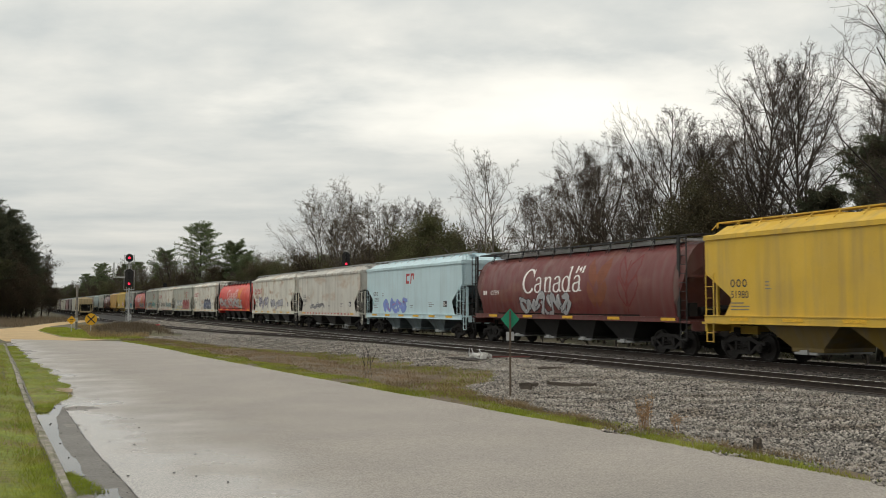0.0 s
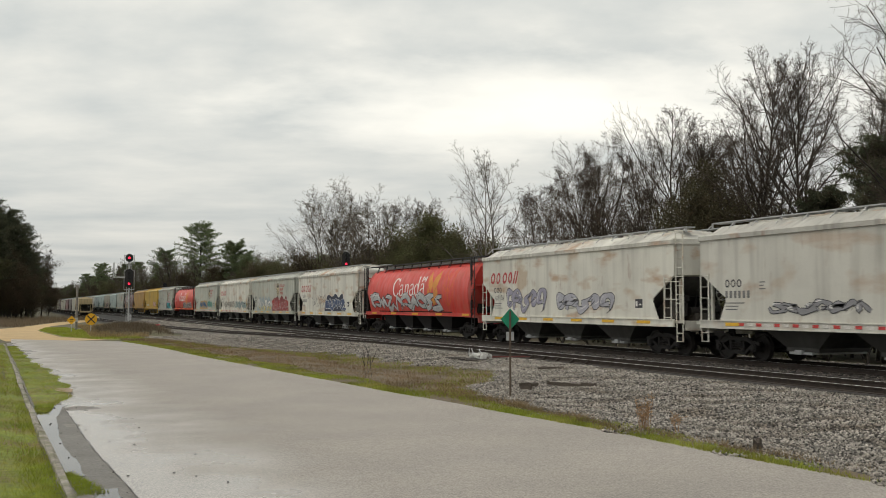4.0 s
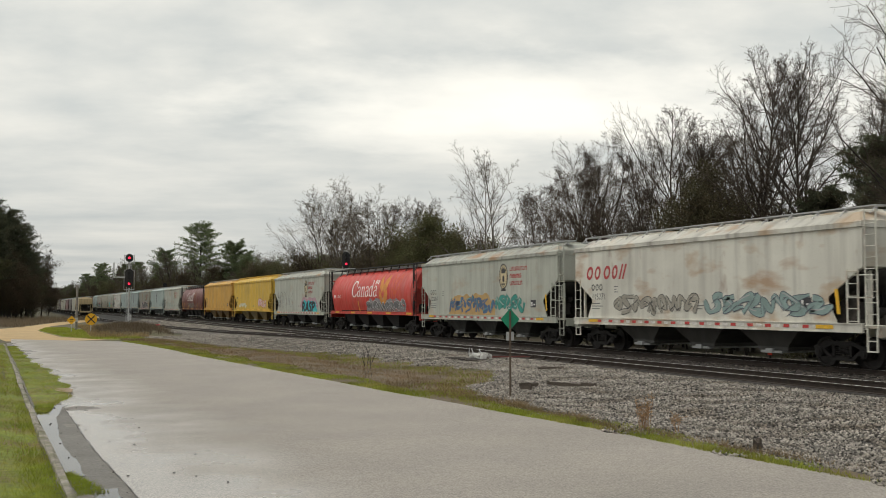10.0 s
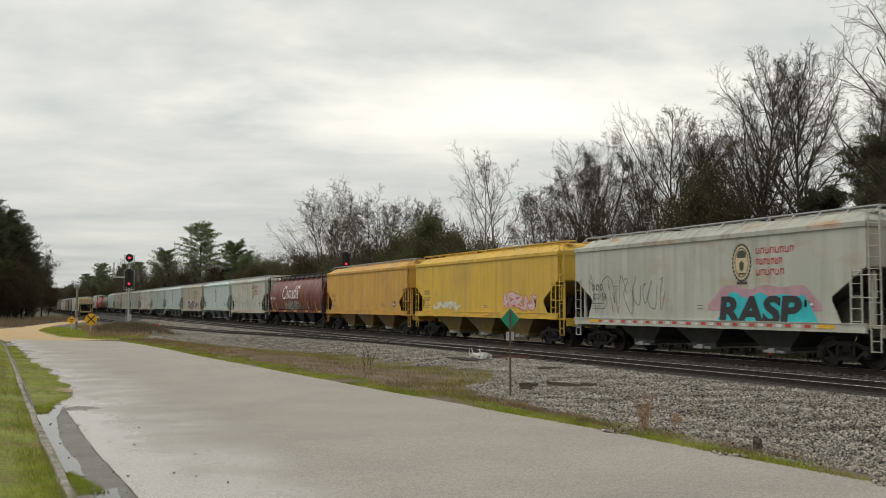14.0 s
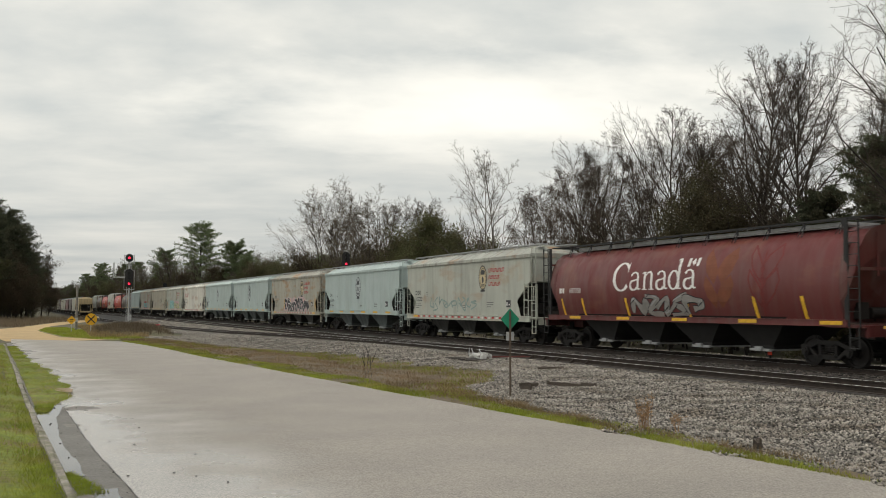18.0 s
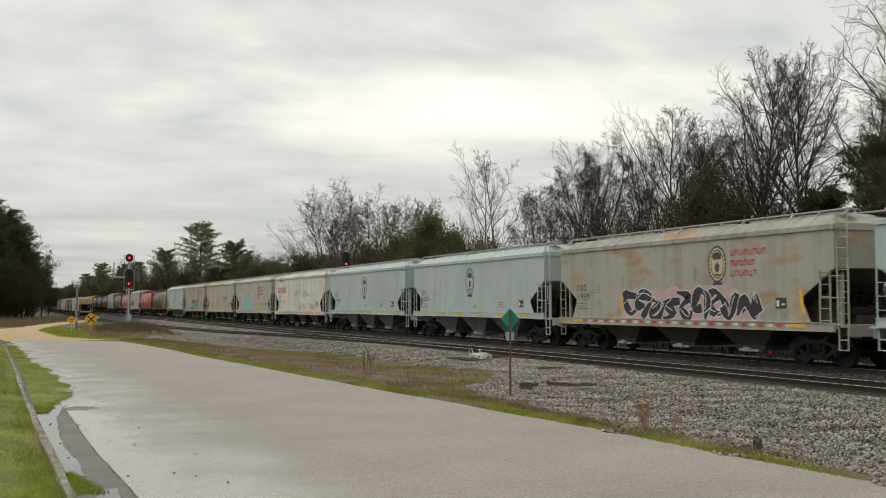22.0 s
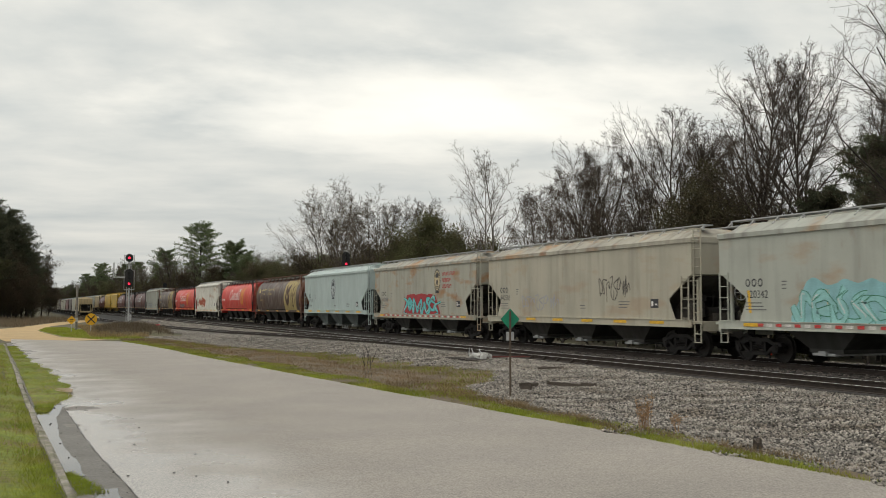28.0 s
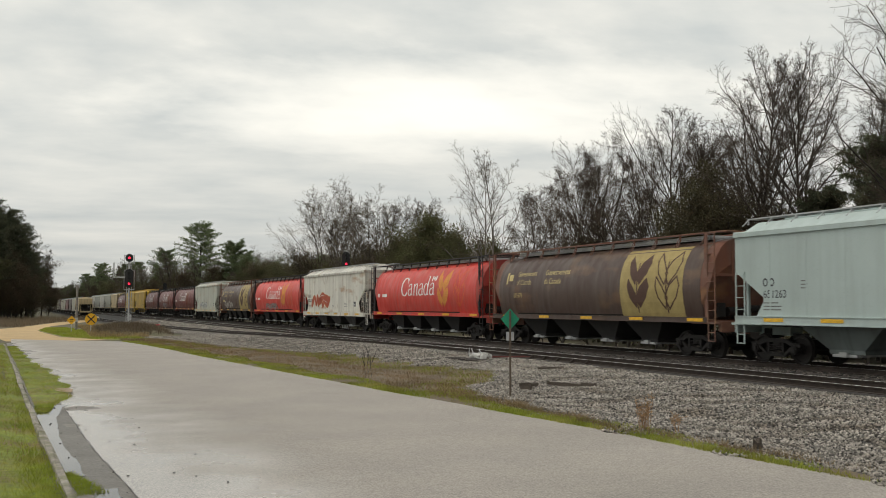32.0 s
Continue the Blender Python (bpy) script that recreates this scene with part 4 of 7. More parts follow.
def flat_car(k, half, color, number, label, marks=(), graffiti=(), stripes="yellow", logo=""):
    """A flat-sided hopper with its lettering. marks and graffiti are laid on the side that faces the road."""
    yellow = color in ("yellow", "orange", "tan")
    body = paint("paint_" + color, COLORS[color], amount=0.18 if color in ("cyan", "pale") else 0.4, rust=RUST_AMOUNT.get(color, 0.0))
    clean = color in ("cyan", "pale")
    # body paint darkened for the bays: underside shade put into the colour
    bays = paint("paint_shaded_bay_" + color, tuple(c * (0.32 if yellow else 0.30 if clean else 0.08) for c in COLORS[color]), grime=(0.15, 0.135, 0.115) if yellow else (0.05, 0.053, 0.048) if clean else (0.03, 0.027, 0.024), amount=0.8)
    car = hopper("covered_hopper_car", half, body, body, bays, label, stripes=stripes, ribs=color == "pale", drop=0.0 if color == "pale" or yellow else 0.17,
                 roof=paint("paint_roof_" + color, tuple(0.85 * c + 0.03 for c in COLORS[color]), amount=0.75, rust=0.8) if color in ("white", "grey", "taupe", "offwhite", "beige") else None)
    rng = random.Random(k * 7 + 1)
    e = -half + 0.77
    d0 = e + 1.35
    f = []
    for j in range(2 if color == "pale" else 3):
        f += ring(d0 + 0.11 + j * 0.3, 2.62, 0.12, 0.14, 0.05, 0, 0, 10)
    decal("reporting_mark", car, f, [BLACK_P], flat_side)
    decal("car_number", car, text_faces(number, 0.36, d0, 2.12) if number else [bar(d0 + i * 0.22, 2.12, 0.13, 0.25) for i in range(6)], [BLACK_P if number else PRINT_P], flat_side)
    for u, z, rows, w in ((d0, 1.94, 3, 1.0), (half - 5.5, 2.0, 3, 0.8), (half - 8.5, 1.85, 2, 0.5), (d0 + 1.7, 2.62, 3, 0.3)):
        decal("data_lines", car, small_print(rng, u, z, rows, w), [PRINT_P], flat_side)
    f = [bar(half - 3.3, 1.78, 0.5, 0.34)] + [bar(half - 3.25, 1.84, 0.12, 0.2, 1, 1), bar(half - 3.02, 1.88, 0.14, 0.06, 1, 1)]
    decal("placard", car, f, [BLACK_P, WHITE_P], flat_side)
    if logo == "badge_text":
        emblem(car, e + 10.8, 3.3, EMBLEM)
        f = []
        for j, wd in enumerate((1.8, 1.25, 1.35)):
            n = 8 - j
            for i in range(n):
                u, z, w = e + 11.5 + i * wd / n, 3.55 - j * 0.35, wd / n * 0.78
                f += [bar(u, z, 0.045, 0.21), bar(u + w - 0.045, z + 0.02, 0.045, 0.17), bar(u, z + 0.16 * ((i + j) % 2), w, 0.045, 0, 0.3)]
        decal("railway_name", car, f, [RED_P], flat_side, "three rows of red bars")
    elif logo == "badge":
        emblem(car, e + 8.1, 3.14, PALE_EMBLEM, 1.12)
    elif logo == "red_block":
        decal("railway_mark", car, [bar(e + 7.4, 3.2, 0.16, 0.62, 0, 0, 0.15), bar(e + 7.4, 3.2, 0.55, 0.16, 0, 0, 0.15), bar(e + 7.48, 3.68, 0.55, 0.14, 0, 0, 0.15), bar(e + 8.15, 3.2, 0.16, 0.62, 0, 0, 0.15), bar(e + 8.22, 3.68, 0.5, 0.14, 0, 0, 0.15), bar(e + 8.6, 3.44, 0.15, 0.34, 0, 0, 0.15)], [RED_P], flat_side)
    elif logo == "red_word":
        f, u = [], e + 0.9
        for w in (0.5, 0.46, 0.0, 0.5, 0.42, 0.12, 0.12):
            if w:
                f += ring(u + w / 2, 3.22, w / 2, 0.29, 0.12, 0, 0, 10) if w > 0.3 else [bar(u, 2.93, w, 0.6, 0, 0, 0.2)]
            u += w + 0.12
        f = [([(a + 0.22 * (b - 2.93), b) for a, b in pts], lay, mi) for pts, lay, mi in f]
        decal("railway_mark", car, f, [RED_P], flat_side, "red shapes where a railway name is painted")
    for g in graffiti:
        if g[0] == "word":
            kind, word, u0, z0, size, sq, cols = g
            decal("graffiti", car, text_faces(word, size, e + u0, z0, 5, 0, 0.05, sq, 0.1), spray(*cols), flat_side)
            continue
        kind, u0, u1, z0, z1, n, cols, sp = g
        fs = throw_up(random.Random(k * 13 + n), e + u0, e + u1, z0, z1, n, sp, len(cols)) if kind == "throw" else [cloud(random.Random(k), e + u0, e + u1, z0, z1, n, 0, sp)] if kind == "cloud" else scribble(random.Random(k + n), e + u0, e + u1, z0, z1, n, sp)
        sprayed(car, fs, spray(*cols), flat_side)
    for u in marks:
        decal("paint_bar", car, [bar(e + u, 1.62, 0.14, 0.75, 0, 0, -0.12)], [YELLOW_R], flat_side)
    return car


BK, WH, SILVER = (0.03, 0.03, 0.035), (0.62, 0.62, 0.6), (0.36, 0.37, 0.38)
# distance of each car's tail end beyond the camera at the start
TAILS = [28.8, 47.15, 65.52, 83.48, 101.4, 119.39, 138.02, 156.14, 173.69, 191.42, 209.42, 228.07, 246.8, 265.51, 284.09, 302.61, 320.41, 338.14, 355.91, 373.43,
         391.11, 408.84, 427.11, 444.71, 462.4, 480.22, 498.67, 517.04, 535.26, 553.53, 571.75, 589.9, 608.02, 626.13, 644.23, 662.33, 680.4, 698.5, 716.6,
         734.7, 752.8, 770.9]
TRAIN = []


def build_train():
    grey = "grey covered hopper wagon, streaked paint, oval badge"
    pale = "pale blue-green flat-sided covered hopper wagon with a dark oval badge"
    white = "off-white covered hopper wagon with rust stains and sprayed graffiti"
    yel = "yellow flat-sided covered hopper wagon, yellow ladders"
    redc = "faded red cylindrical grain wagon with white lettering"
    marc = "dark maroon cylindrical grain wagon with white lettering"
    spec = {
        0: lambda k, h: flat_car(k, h, "yellow", "51980", yel),
        1: lambda k, h: canada_car(k, h, "maroon", "607599", (1, 4.2, 8.9, 1.3, 2.5, 5, (BK, SILVER, WH), 0.3), WHEAT_DARK, marc + " and grey graffiti"),
        2: lambda k, h: flat_car(k, h, "cyan", "122936", "clean pale blue covered hopper wagon with red letters and blue graffiti", (), [("throw", 3.4, 7.4, 1.32, 2.45, 4, ((0.2, 0.25, 0.55), (0.19, 0.27, 0.60), (0.5, 0.1, 0.15)), 0.25)], logo="red_block"),
        3: lambda k, h: flat_car(k, h, "offwhite", "", "off-white covered hopper wagon with small black graffiti low on its side", (), [("throw", 3.5, 7.4, 1.58, 2.1, 5, (BK, (0.25, 0.25, 0.26), WH), 0.5)], "red"),
        4: lambda k, h: flat_car(k, h, "white", "118176", white, (), [("throw", 2.7, 6.6, 1.5, 2.8, 4, (BK, (0.30, 0.29, 0.36), WH), 0.6), ("throw", 7.6, 12.2, 1.5, 2.5, 4, (BK, (0.38, 0.38, 0.42), WH), 0.6)], logo="red_word"),
        5: lambda k, h: canada_car(k, h, "red", "608151", (5, 0.6, 12.6, 1.36, 2.75, 7, (BK, (0.42, 0.43, 0.43), WH), 0.75), WHEAT, redc + " and silver graffiti"),
        6: lambda k, h: flat_car(k, h, "white", "", white, (), [("throw", 8.0, 13.0, 1.42, 2.6, 4, (WH, (0.045, 0.075, 0.16), WH, (0.022, 0.03, 0.055)), 0.4), ("scribble", 4.2, 7.8, 1.7, 2.6, 6, (BK,), 0.04)], logo="red_word"),
        7: lambda k, h: flat_car(k, h, "grey", "120711", grey + ", white and red graffiti", (), [("throw", 2.5, 8.4, 1.15, 2.6, 7, (BK, (0.70, 0.69, 0.64), WH, (0.30, 0.36, 0.38), (0.62, 0.50, 0.13)), 0.75), ("throw", 8.7, 14.6, 1.2, 2.6, 5, ((0.60, 0.57, 0.54), (0.30, 0.03, 0.03), BK, (0.20, 0.035, 0.035)), 0.5)], logo="badge_text"),
        8: lambda k, h: flat_car(k, h, "white", "115271", white, (15.0,), [("throw", 3.1, 8.3, 1.5, 2.4, 7, (BK, (0.33, 0.31, 0.26), (0.45, 0.42, 0.36)), 0.4), ("throw", 9.0, 14.6, 1.5, 2.4, 6, ((0.08, 0.09, 0.12), (0.24, 0.33, 0.31), (0.4, 0.4, 0.4)), 0.5)], "red", "red_word"),
        9: lambda k, h: flat_car(k, h, "grey", "122067", grey + " and colourful graffiti", (15.1,), [("throw", 4.2, 9.7, 1.38, 2.4, 6, ((0.50, 0.30, 0.08), (0.07, 0.13, 0.24), (0.08, 0.36, 0.40), (0.46, 0.30, 0.12)), 0.35), ("throw", 9.9, 12.9, 1.5, 2.45, 4, ((0.02, 0.1, 0.09), (0.05, 0.30, 0.25), WH), 0.4)], "red", "badge_text"),
        10: lambda k, h: canada_car(k, h, "red", "608171", (10, 7.7, 14.9, 1.38, 2.25, 7, (WH, (0.20, 0.20, 0.20), BK, (0.27, 0.27, 0.28)), 0.35), WHEAT, redc + " and grey graffiti", (6.0, 10.9)),
        11: lambda k, h: flat_car(k, h, "grey", "122158", grey + " and turquoise graffiti", (), [("cloud", 9.0, 14.4, 1.7, 2.55, 5, ((0.44, 0.27, 0.31),), 0), ("cloud", 9.5, 14.2, 1.14, 2.3, 6, ((0.03, 0.46, 0.50),), 1.0), ("word", "RASP", 9.55, 1.30, 1.22, 1.42, (BK,)), ("scribble", 1.0, 6.5, 1.6, 3.1, 10, ((0.12, 0.12, 0.13),), 0.035)], "red", "badge_text"),
        12: lambda k, h: flat_car(k, h, "yellow", "51609", yel + " and pink graffiti", (), [("throw", 11.7, 15.0, 1.6, 2.6, 4, ((0.45, 0.05, 0.08), (0.60, 0.42, 0.42), WH), 0.3), ("throw", 2.9, 6.2, 1.6, 2.2, 3, ((0.5, 0.5, 0.42), (0.6, 0.6, 0.5), WH), 0.4)]),
        13: lambda k, h: flat_car(k, h, "orange", "51799", "plain orange-yellow covered hopper wagon with yellow bays", stripes="none"),
        14: lambda k, h: canada_car(k, h, "maroon", "607358", (14, 6.0, 10.2, 1.4, 2.4, 4, (BK, (0.25, 0.24, 0.22), SILVER), 0.4), WHEAT_DARK, marc + " and orange paint bars", (0.5, 2.2, 5.5, 9.4, 13.0, 15.2)),
        15: lambda k, h: flat_car(k, h, "grey", "122050", grey + " and faint green graffiti", (), [("scribble", 3.6, 10.0, 1.6, 2.3, 10, ((0.24, 0.32, 0.29),), 0.09)], "red", "badge_text"),
        16: lambda k, h: flat_car(k, h, "pale", "653091", pale, logo="badge"),
        17: lambda k, h: flat_car(k, h, "taupe", "119399", "rust-stained taupe covered hopper wagon with black and white graffiti", (4.8, 7.1, 9.3, 11.5, 14.8), [("throw", 4.9, 12.8, 1.2, 2.5, 7, (WH, BK, WH, (0.50, 0.36, 0.36)), 0.3)], "red", "badge_text"),
        18: lambda k, h: flat_car(k, h, "pale", "653054", pale, logo="badge"),
        19: lambda k, h: flat_car(k, h, "pale", "", pale, logo="badge"),
        20: lambda k, h: flat_car(k, h, "white", "", "dirty white covered hopper wagon with rust stains and red letter shapes", stripes="red", logo="red_word"),
        21: lambda k, h: flat_car(k, h, "grey", "120342", grey + " and turquoise bubble graffiti", (1.5, 5.0), [("throw", 3.6, 8.0, 1.14, 2.6, 5, ((0.05, 0.22, 0.13), (0.28, 0.55, 0.53), WH, (0.25, 0.48, 0.50)), 0.2), ("throw", 8.2, 13.4, 1.14, 2.45, 5, ((0.10, 0.08, 0.08), (0.45, 0.5, 0.22), WH, (0.56, 0.33, 0.38)), 0.3)], "red", "badge_text"),
        22: lambda k, h: flat_car(k, h, "beige", "842583", "beige covered hopper wagon with a black scrawl on its side", (), [("scribble", 10.5, 12.8, 2.1, 3.1, 8, ((0.1, 0.09, 0.08),), 0.05), ("scribble", 3.6, 7.2, 1.65, 2.4, 8, ((0.32, 0.33, 0.36),), 0.05)]),
        23: lambda k, h: flat_car(k, h, "taupe", "", "rust-stained taupe covered hopper wagon with red and turquoise graffiti", (), [("throw", 5.4, 11.1, 1.14, 2.45, 6, (BK, (0.12, 0.50, 0.50), WH, (0.36, 0.03, 0.035)), 0.4)], "red", "badge_text"),
        24: lambda k, h: flat_car(k, h, "pale", "651263", pale, logo="badge"),
        25: lambda k, h: grain_car(k, h, "603678", False, "brown cylindrical grain hopper wagon with a gold grain panel"),
        26: lambda k, h: canada_car(k, h, "red", "", None, WHEAT, redc),
        27: lambda k, h: flat_car(k, h, "white", "", "off-white covered hopper wagon with red and orange graffiti", (), [("throw", 2.6, 7.3, 1.5, 2.9, 2, ((0.45, 0.20, 0.08), (0.40, 0.08, 0.04), WH), 0.3)]),
        28: lambda k, h: canada_car(k, h, "red", "", (28, 4.4, 9.0, 1.4, 2.2, 5, (BK, (0.3, 0.25, 0.24), SILVER), 0.4), WHEAT, redc),
        29: lambda k, h: grain_car(k, h, "", True, "brown cylindrical grain hopper wagon with a gold panel and pale graffiti"),
        30: lambda k, h: flat_car(k, h, "grey", "", grey, (), [("throw", 4.0, 9.0, 1.5, 2.4, 4, (BK, SILVER, WH), 0.4)]),
    }
    rest = {31: "maroon", 32: "maroon", 33: "maroon", 34: "yellow", 35: "yellow", 36: "maroon", 37: "tan", 38: "grey", 39: "offwhite", 40: "grey", 41: "white"}
    round_cars = {1, 5, 10, 14, 25, 26, 28, 29, 31, 32, 33, 36}
    planes = [t + (1.75 if k in round_cars else 0.77) for k, t in enumerate(TAILS)]
    for k, plane in enumerate(planes):
        ahead = planes[k - 1] if k else plane - 17.6
        half = (plane - ahead) / 2
        if k in spec:
            car = spec[k](k, half)
        elif rest[k] == "maroon":
            car = canada_car(k, half, "maroon", "", (k, 4.6, 8.6, 1.4, 2.4, 5, (BK, SILVER, WH), 0.4) if k == 32 else None, WHEAT_DARK, marc)
        else:
            car = flat_car(k, half, rest[k], "", "%s flat-sided covered hopper wagon" % {"tan": "tan", "grey": "grey", "offwhite": "off-white", "white": "white", "yellow": "yellow"}[rest[k]])
        y = (plane + ahead) / 2
        car.matrix_basis = pose(MAIN, y, RAIL)
        TRAIN.append((car, y))


def parked_string():
    """Stored wagons standing on the siding beyond the level crossing."""
    for k, (color, word) in enumerate((("tan", "tan"), ("beige", "beige"), ("brown", "dark brown"), ("maroon", "dark red"), ("taupe", "brown"), ("beige", "beige"), ("brown", "dark brown"),
                                       ("taupe", "brown"), ("brown", "dark brown"), ("offwhite", "off-white"), ("brown", "dark brown"), ("taupe", "brown"), ("brown", "dark brown"), ("taupe", "brown"), ("offwhite", "off-white"), ("brown", "dark brown"))):
        body = paint("paint_" + color, COLORS[color])
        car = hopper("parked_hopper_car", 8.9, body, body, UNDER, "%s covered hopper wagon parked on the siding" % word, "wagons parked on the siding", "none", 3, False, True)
        y = 271 + k * 18.2
        x0, x1 = float(siding_x(y - 6.5)), float(siding_x(y + 6.5))
        car.matrix_basis = pose((x0 + x1) / 2, y, RAIL + float(siding_z(y)), 0, 0, -math.degrees(math.atan2(x1 - x0, 13)))
        if k == 0:
            for x in (-1.0, -0.35, 0.35, 1.0):
                put("end_rib", (), make_end_rib, body, car, (x, -8.43, 0))


def make_end_rib(bm):
    add_box(bm, (0, 0, 3.55), (0.12, 0.1, 1.3))


def motions():
    m = CLOUDS.matrix_basis.copy()
    a = radians(-23.1)
    walk(CLOUDS, [(t, Matrix.Translation((-1.72 * t * math.cos(a), -1.72 * t * math.sin(a), 0)) @ m) for t in (0, 8, 16, 24, 32)])
    for car, y in TRAIN:
        walk(car, [(t, pose(MAIN, y - SPEED * t, RAIL)) for t in (0, 8, 16, 24, 32)])
    # every wheel turns alike, so all share the turning of the first
    first = WHEELS[0]
    rate = math.degrees(SPEED / 0.46)
    walk(first, [(k / FPS, pose(0, 0, 0, (k * rate / FPS) % 360)) for k in range(32 * FPS + 1)])
    for w in WHEELS[1:]:
        w.rotation_mode = "QUATERNION"
        w.animation_data_create()
        w.animation_data.action = first.animation_data.action
        w.animation_data.action_slot = first.animation_data.action_slot


# ---- trees and brush ----
BARK = mat("grey_brown_bark", (0.06, 0.047, 0.035), 0.9, 0, 3, 0.3, 20, 0.3, rand=0.2)
BARK_D = mat("dark_bark", (0.04, 0.034, 0.028), 0.9, 0, 3, 0.3, 20, 0.3, rand=0.2)
TWIG = mat("bare_twigs", (0.058, 0.042, 0.029), 0.9, 0, 1, 0.25, rand=0.2)


TWIG_G = mat("pale_grey_twigs", (0.105, 0.086, 0.066), 0.9, 0, 1, 0.25, rand=0.2)


def leaf_mat(name, color, second):
    m = mat(name, color, 0.8, 0, 0.7, 0.35, 5, 0.3, second=second, rand=0.2, spec=0.15)
    n, l = m.node_tree.nodes, m.node_tree.links
    if "Mix Shader" not in n:
        tr, mx = n.new("ShaderNodeBsdfTranslucent"), n.new("ShaderNodeMixShader")
        b = n["Principled BSDF"]
        l.new(b.inputs["Base Color"].links[0].from_socket, tr.inputs["Color"])
        mx.inputs[0].default_value = 0.45
        l.new(b.outputs[0], mx.inputs[1])
        l.new(tr.outputs[0], mx.inputs[2])
        l.new(mx.outputs[0], n["Material Output"].inputs[0])
    return m


# needles lighter than their own green: distant haze put into the colour
PINE = leaf_mat("pine_needles", (0.17, 0.215, 0.11), (0.205, 0.225, 0.125))
DARKPINE = leaf_mat("dark_pine_needles", (0.085, 0.095, 0.06), (0.095, 0.088, 0.055))
CEDAR = leaf_mat("dull_evergreen_leaves", (0.10, 0.105, 0.05), (0.11, 0.095, 0.052))
BROWNLEAF = leaf_mat("dry_brown_leaves", (0.10, 0.074, 0.05), (0.085, 0.074, 0.045))
BUDS = leaf_mat("yellow_green_buds", (0.16, 0.16, 0.055), (0.12, 0.10, 0.05))


def tubes(segs, sides):
    """Tapered tubes from rows of p0, p1, r0, r1."""
    if not isinstance(segs[0], np.ndarray):
        segs = [np.array([s[k] for s in segs]) for k in range(4)]
    a, r0, r1 = (segs[0], segs[1]), segs[2], segs[3]
    d = a[1] - a[0]
    d /= np.linalg.norm(d, axis=1)[:, None] + 1e-9
    h = np.where(np.abs(d[:, 2:]) > 0.9, [[1.0, 0, 0]], [[0, 0, 1.0]])
    u = np.cross(d, h)
    u /= np.linalg.norm(u, axis=1)[:, None]
    w = np.cross(d, u)
    v = []
    for k in range(sides):
        c, s = math.cos(k * math.tau / sides), math.sin(k * math.tau / sides)
        v.append((a[0] + (u * c + w * s) * r0[:, None], a[1] + (u * c + w * s) * r1[:, None]))
    n = len(r0)
    verts = np.concatenate([np.stack([p for p, _ in v], 1), np.stack([q for _, q in v], 1)], 1).reshape(-1, 3)
    base = np.arange(n)[:, None] * 2 * sides
    faces = np.concatenate([np.concatenate([base + k, base + (k + 1) % sides, base + sides + (k + 1) % sides, base + sides + k], 1) for k in range(sides)])
    return verts, faces


def grow(rng, height, spread, trunk_r, levels, kids, up=0.35, forks=1, base=0.25, wiggle=0.12):
    """Segments of a bare tree, split into thick limbs and thin twigs."""
    thick, thin = [], []

    def branch(p, d, length, r, level):
        n = 5 if level == 0 else 4 if level == 1 else 3
        pts, q = [np.array(p)], np.array(p)
        dd = np.array(d)
        for i in range(n):
            dd = dd + rng.normal(0, wiggle, 3) + np.array([0, 0, up * 0.25])
            dd /= np.linalg.norm(dd)
            q = q + dd * length / n
            pts.append(q.copy())
        rr = np.linspace(r, r * (0.35 if level < levels else 0.5), n + 1)
        for i in range(n):
            (thick if rr[i] > 0.028 else thin).append((pts[i], pts[i + 1], rr[i], rr[i + 1]))
        if level >= levels:
            return
        k = kids[level]
        for j in range(k):
            f = (base if level == 0 else 0.2) + (1 - (base if level == 0 else 0.2)) * (j + rng.random()) / k
            f = min(f, 0.98)
            i = min(int(f * n), n - 1)
            at = pts[i] + (pts[i + 1] - pts[i]) * (f * n - i)
            ax = pts[i + 1] - pts[i]
            ax /= np.linalg.norm(ax)
            side = rng.normal(0, 1, 3)
            side -= ax * side.dot(ax)
            side /= np.linalg.norm(side)
            ang = rng.uniform(0.5, 0.95) * spread
            nd = ax * math.cos(ang) + side * math.sin(ang)
            branch(at, nd, length * rng.uniform(0.38, 0.62) * (1.15 - 0.5 * f if level == 0 else 1), max(rr[i] * rng.uniform(0.4, 0.6), 0.012), level + 1)
    for k in range(forks):
        lean = rng.normal(0, 0.10 if forks == 1 else 0.22, 2)
        branch((rng.normal(0, 0.15 * (forks > 1)), rng.normal(0, 0.15 * (forks > 1)), 0), (lean[0], lean[1], 1), height * (1 if k == 0 else rng.uniform(0.75, 0.98)), trunk_r / math.sqrt(forks), 0)
    top = max(s[1][2] for s in thick + thin)
    g = height / top
    scale = lambda segs: [(a * g, b * g, r * g, q * g) for a, b, r, q in segs]
    return scale(thick), scale(thin)


def leaves(rng, centres, per, spread, size, flat=0.5, slim=0.5):
    """Small leaf or needle sprays scattered round each centre."""
    c = np.repeat(np.asarray(centres, float), per, 0)
    n = len(c)
    c = c + rng.normal(0, 1, (n, 3)) * np.array([spread, spread, spread * flat])
    u = rng.normal(0, 1, (n, 3))
    u /= np.linalg.norm(u, axis=1)[:, None]
    w = np.cross(u, rng.normal(0, 1, (n, 3)))
    w /= np.linalg.norm(w, axis=1)[:, None]
    s = size * rng.uniform(0.6, 1.3, (n, 1))
    v = np.stack([c - u * s, c + w * s * slim, c + u * s, c - w * s * slim], 1).reshape(-1, 3)
    return v, np.arange(n * 4).reshape(-1, 4)


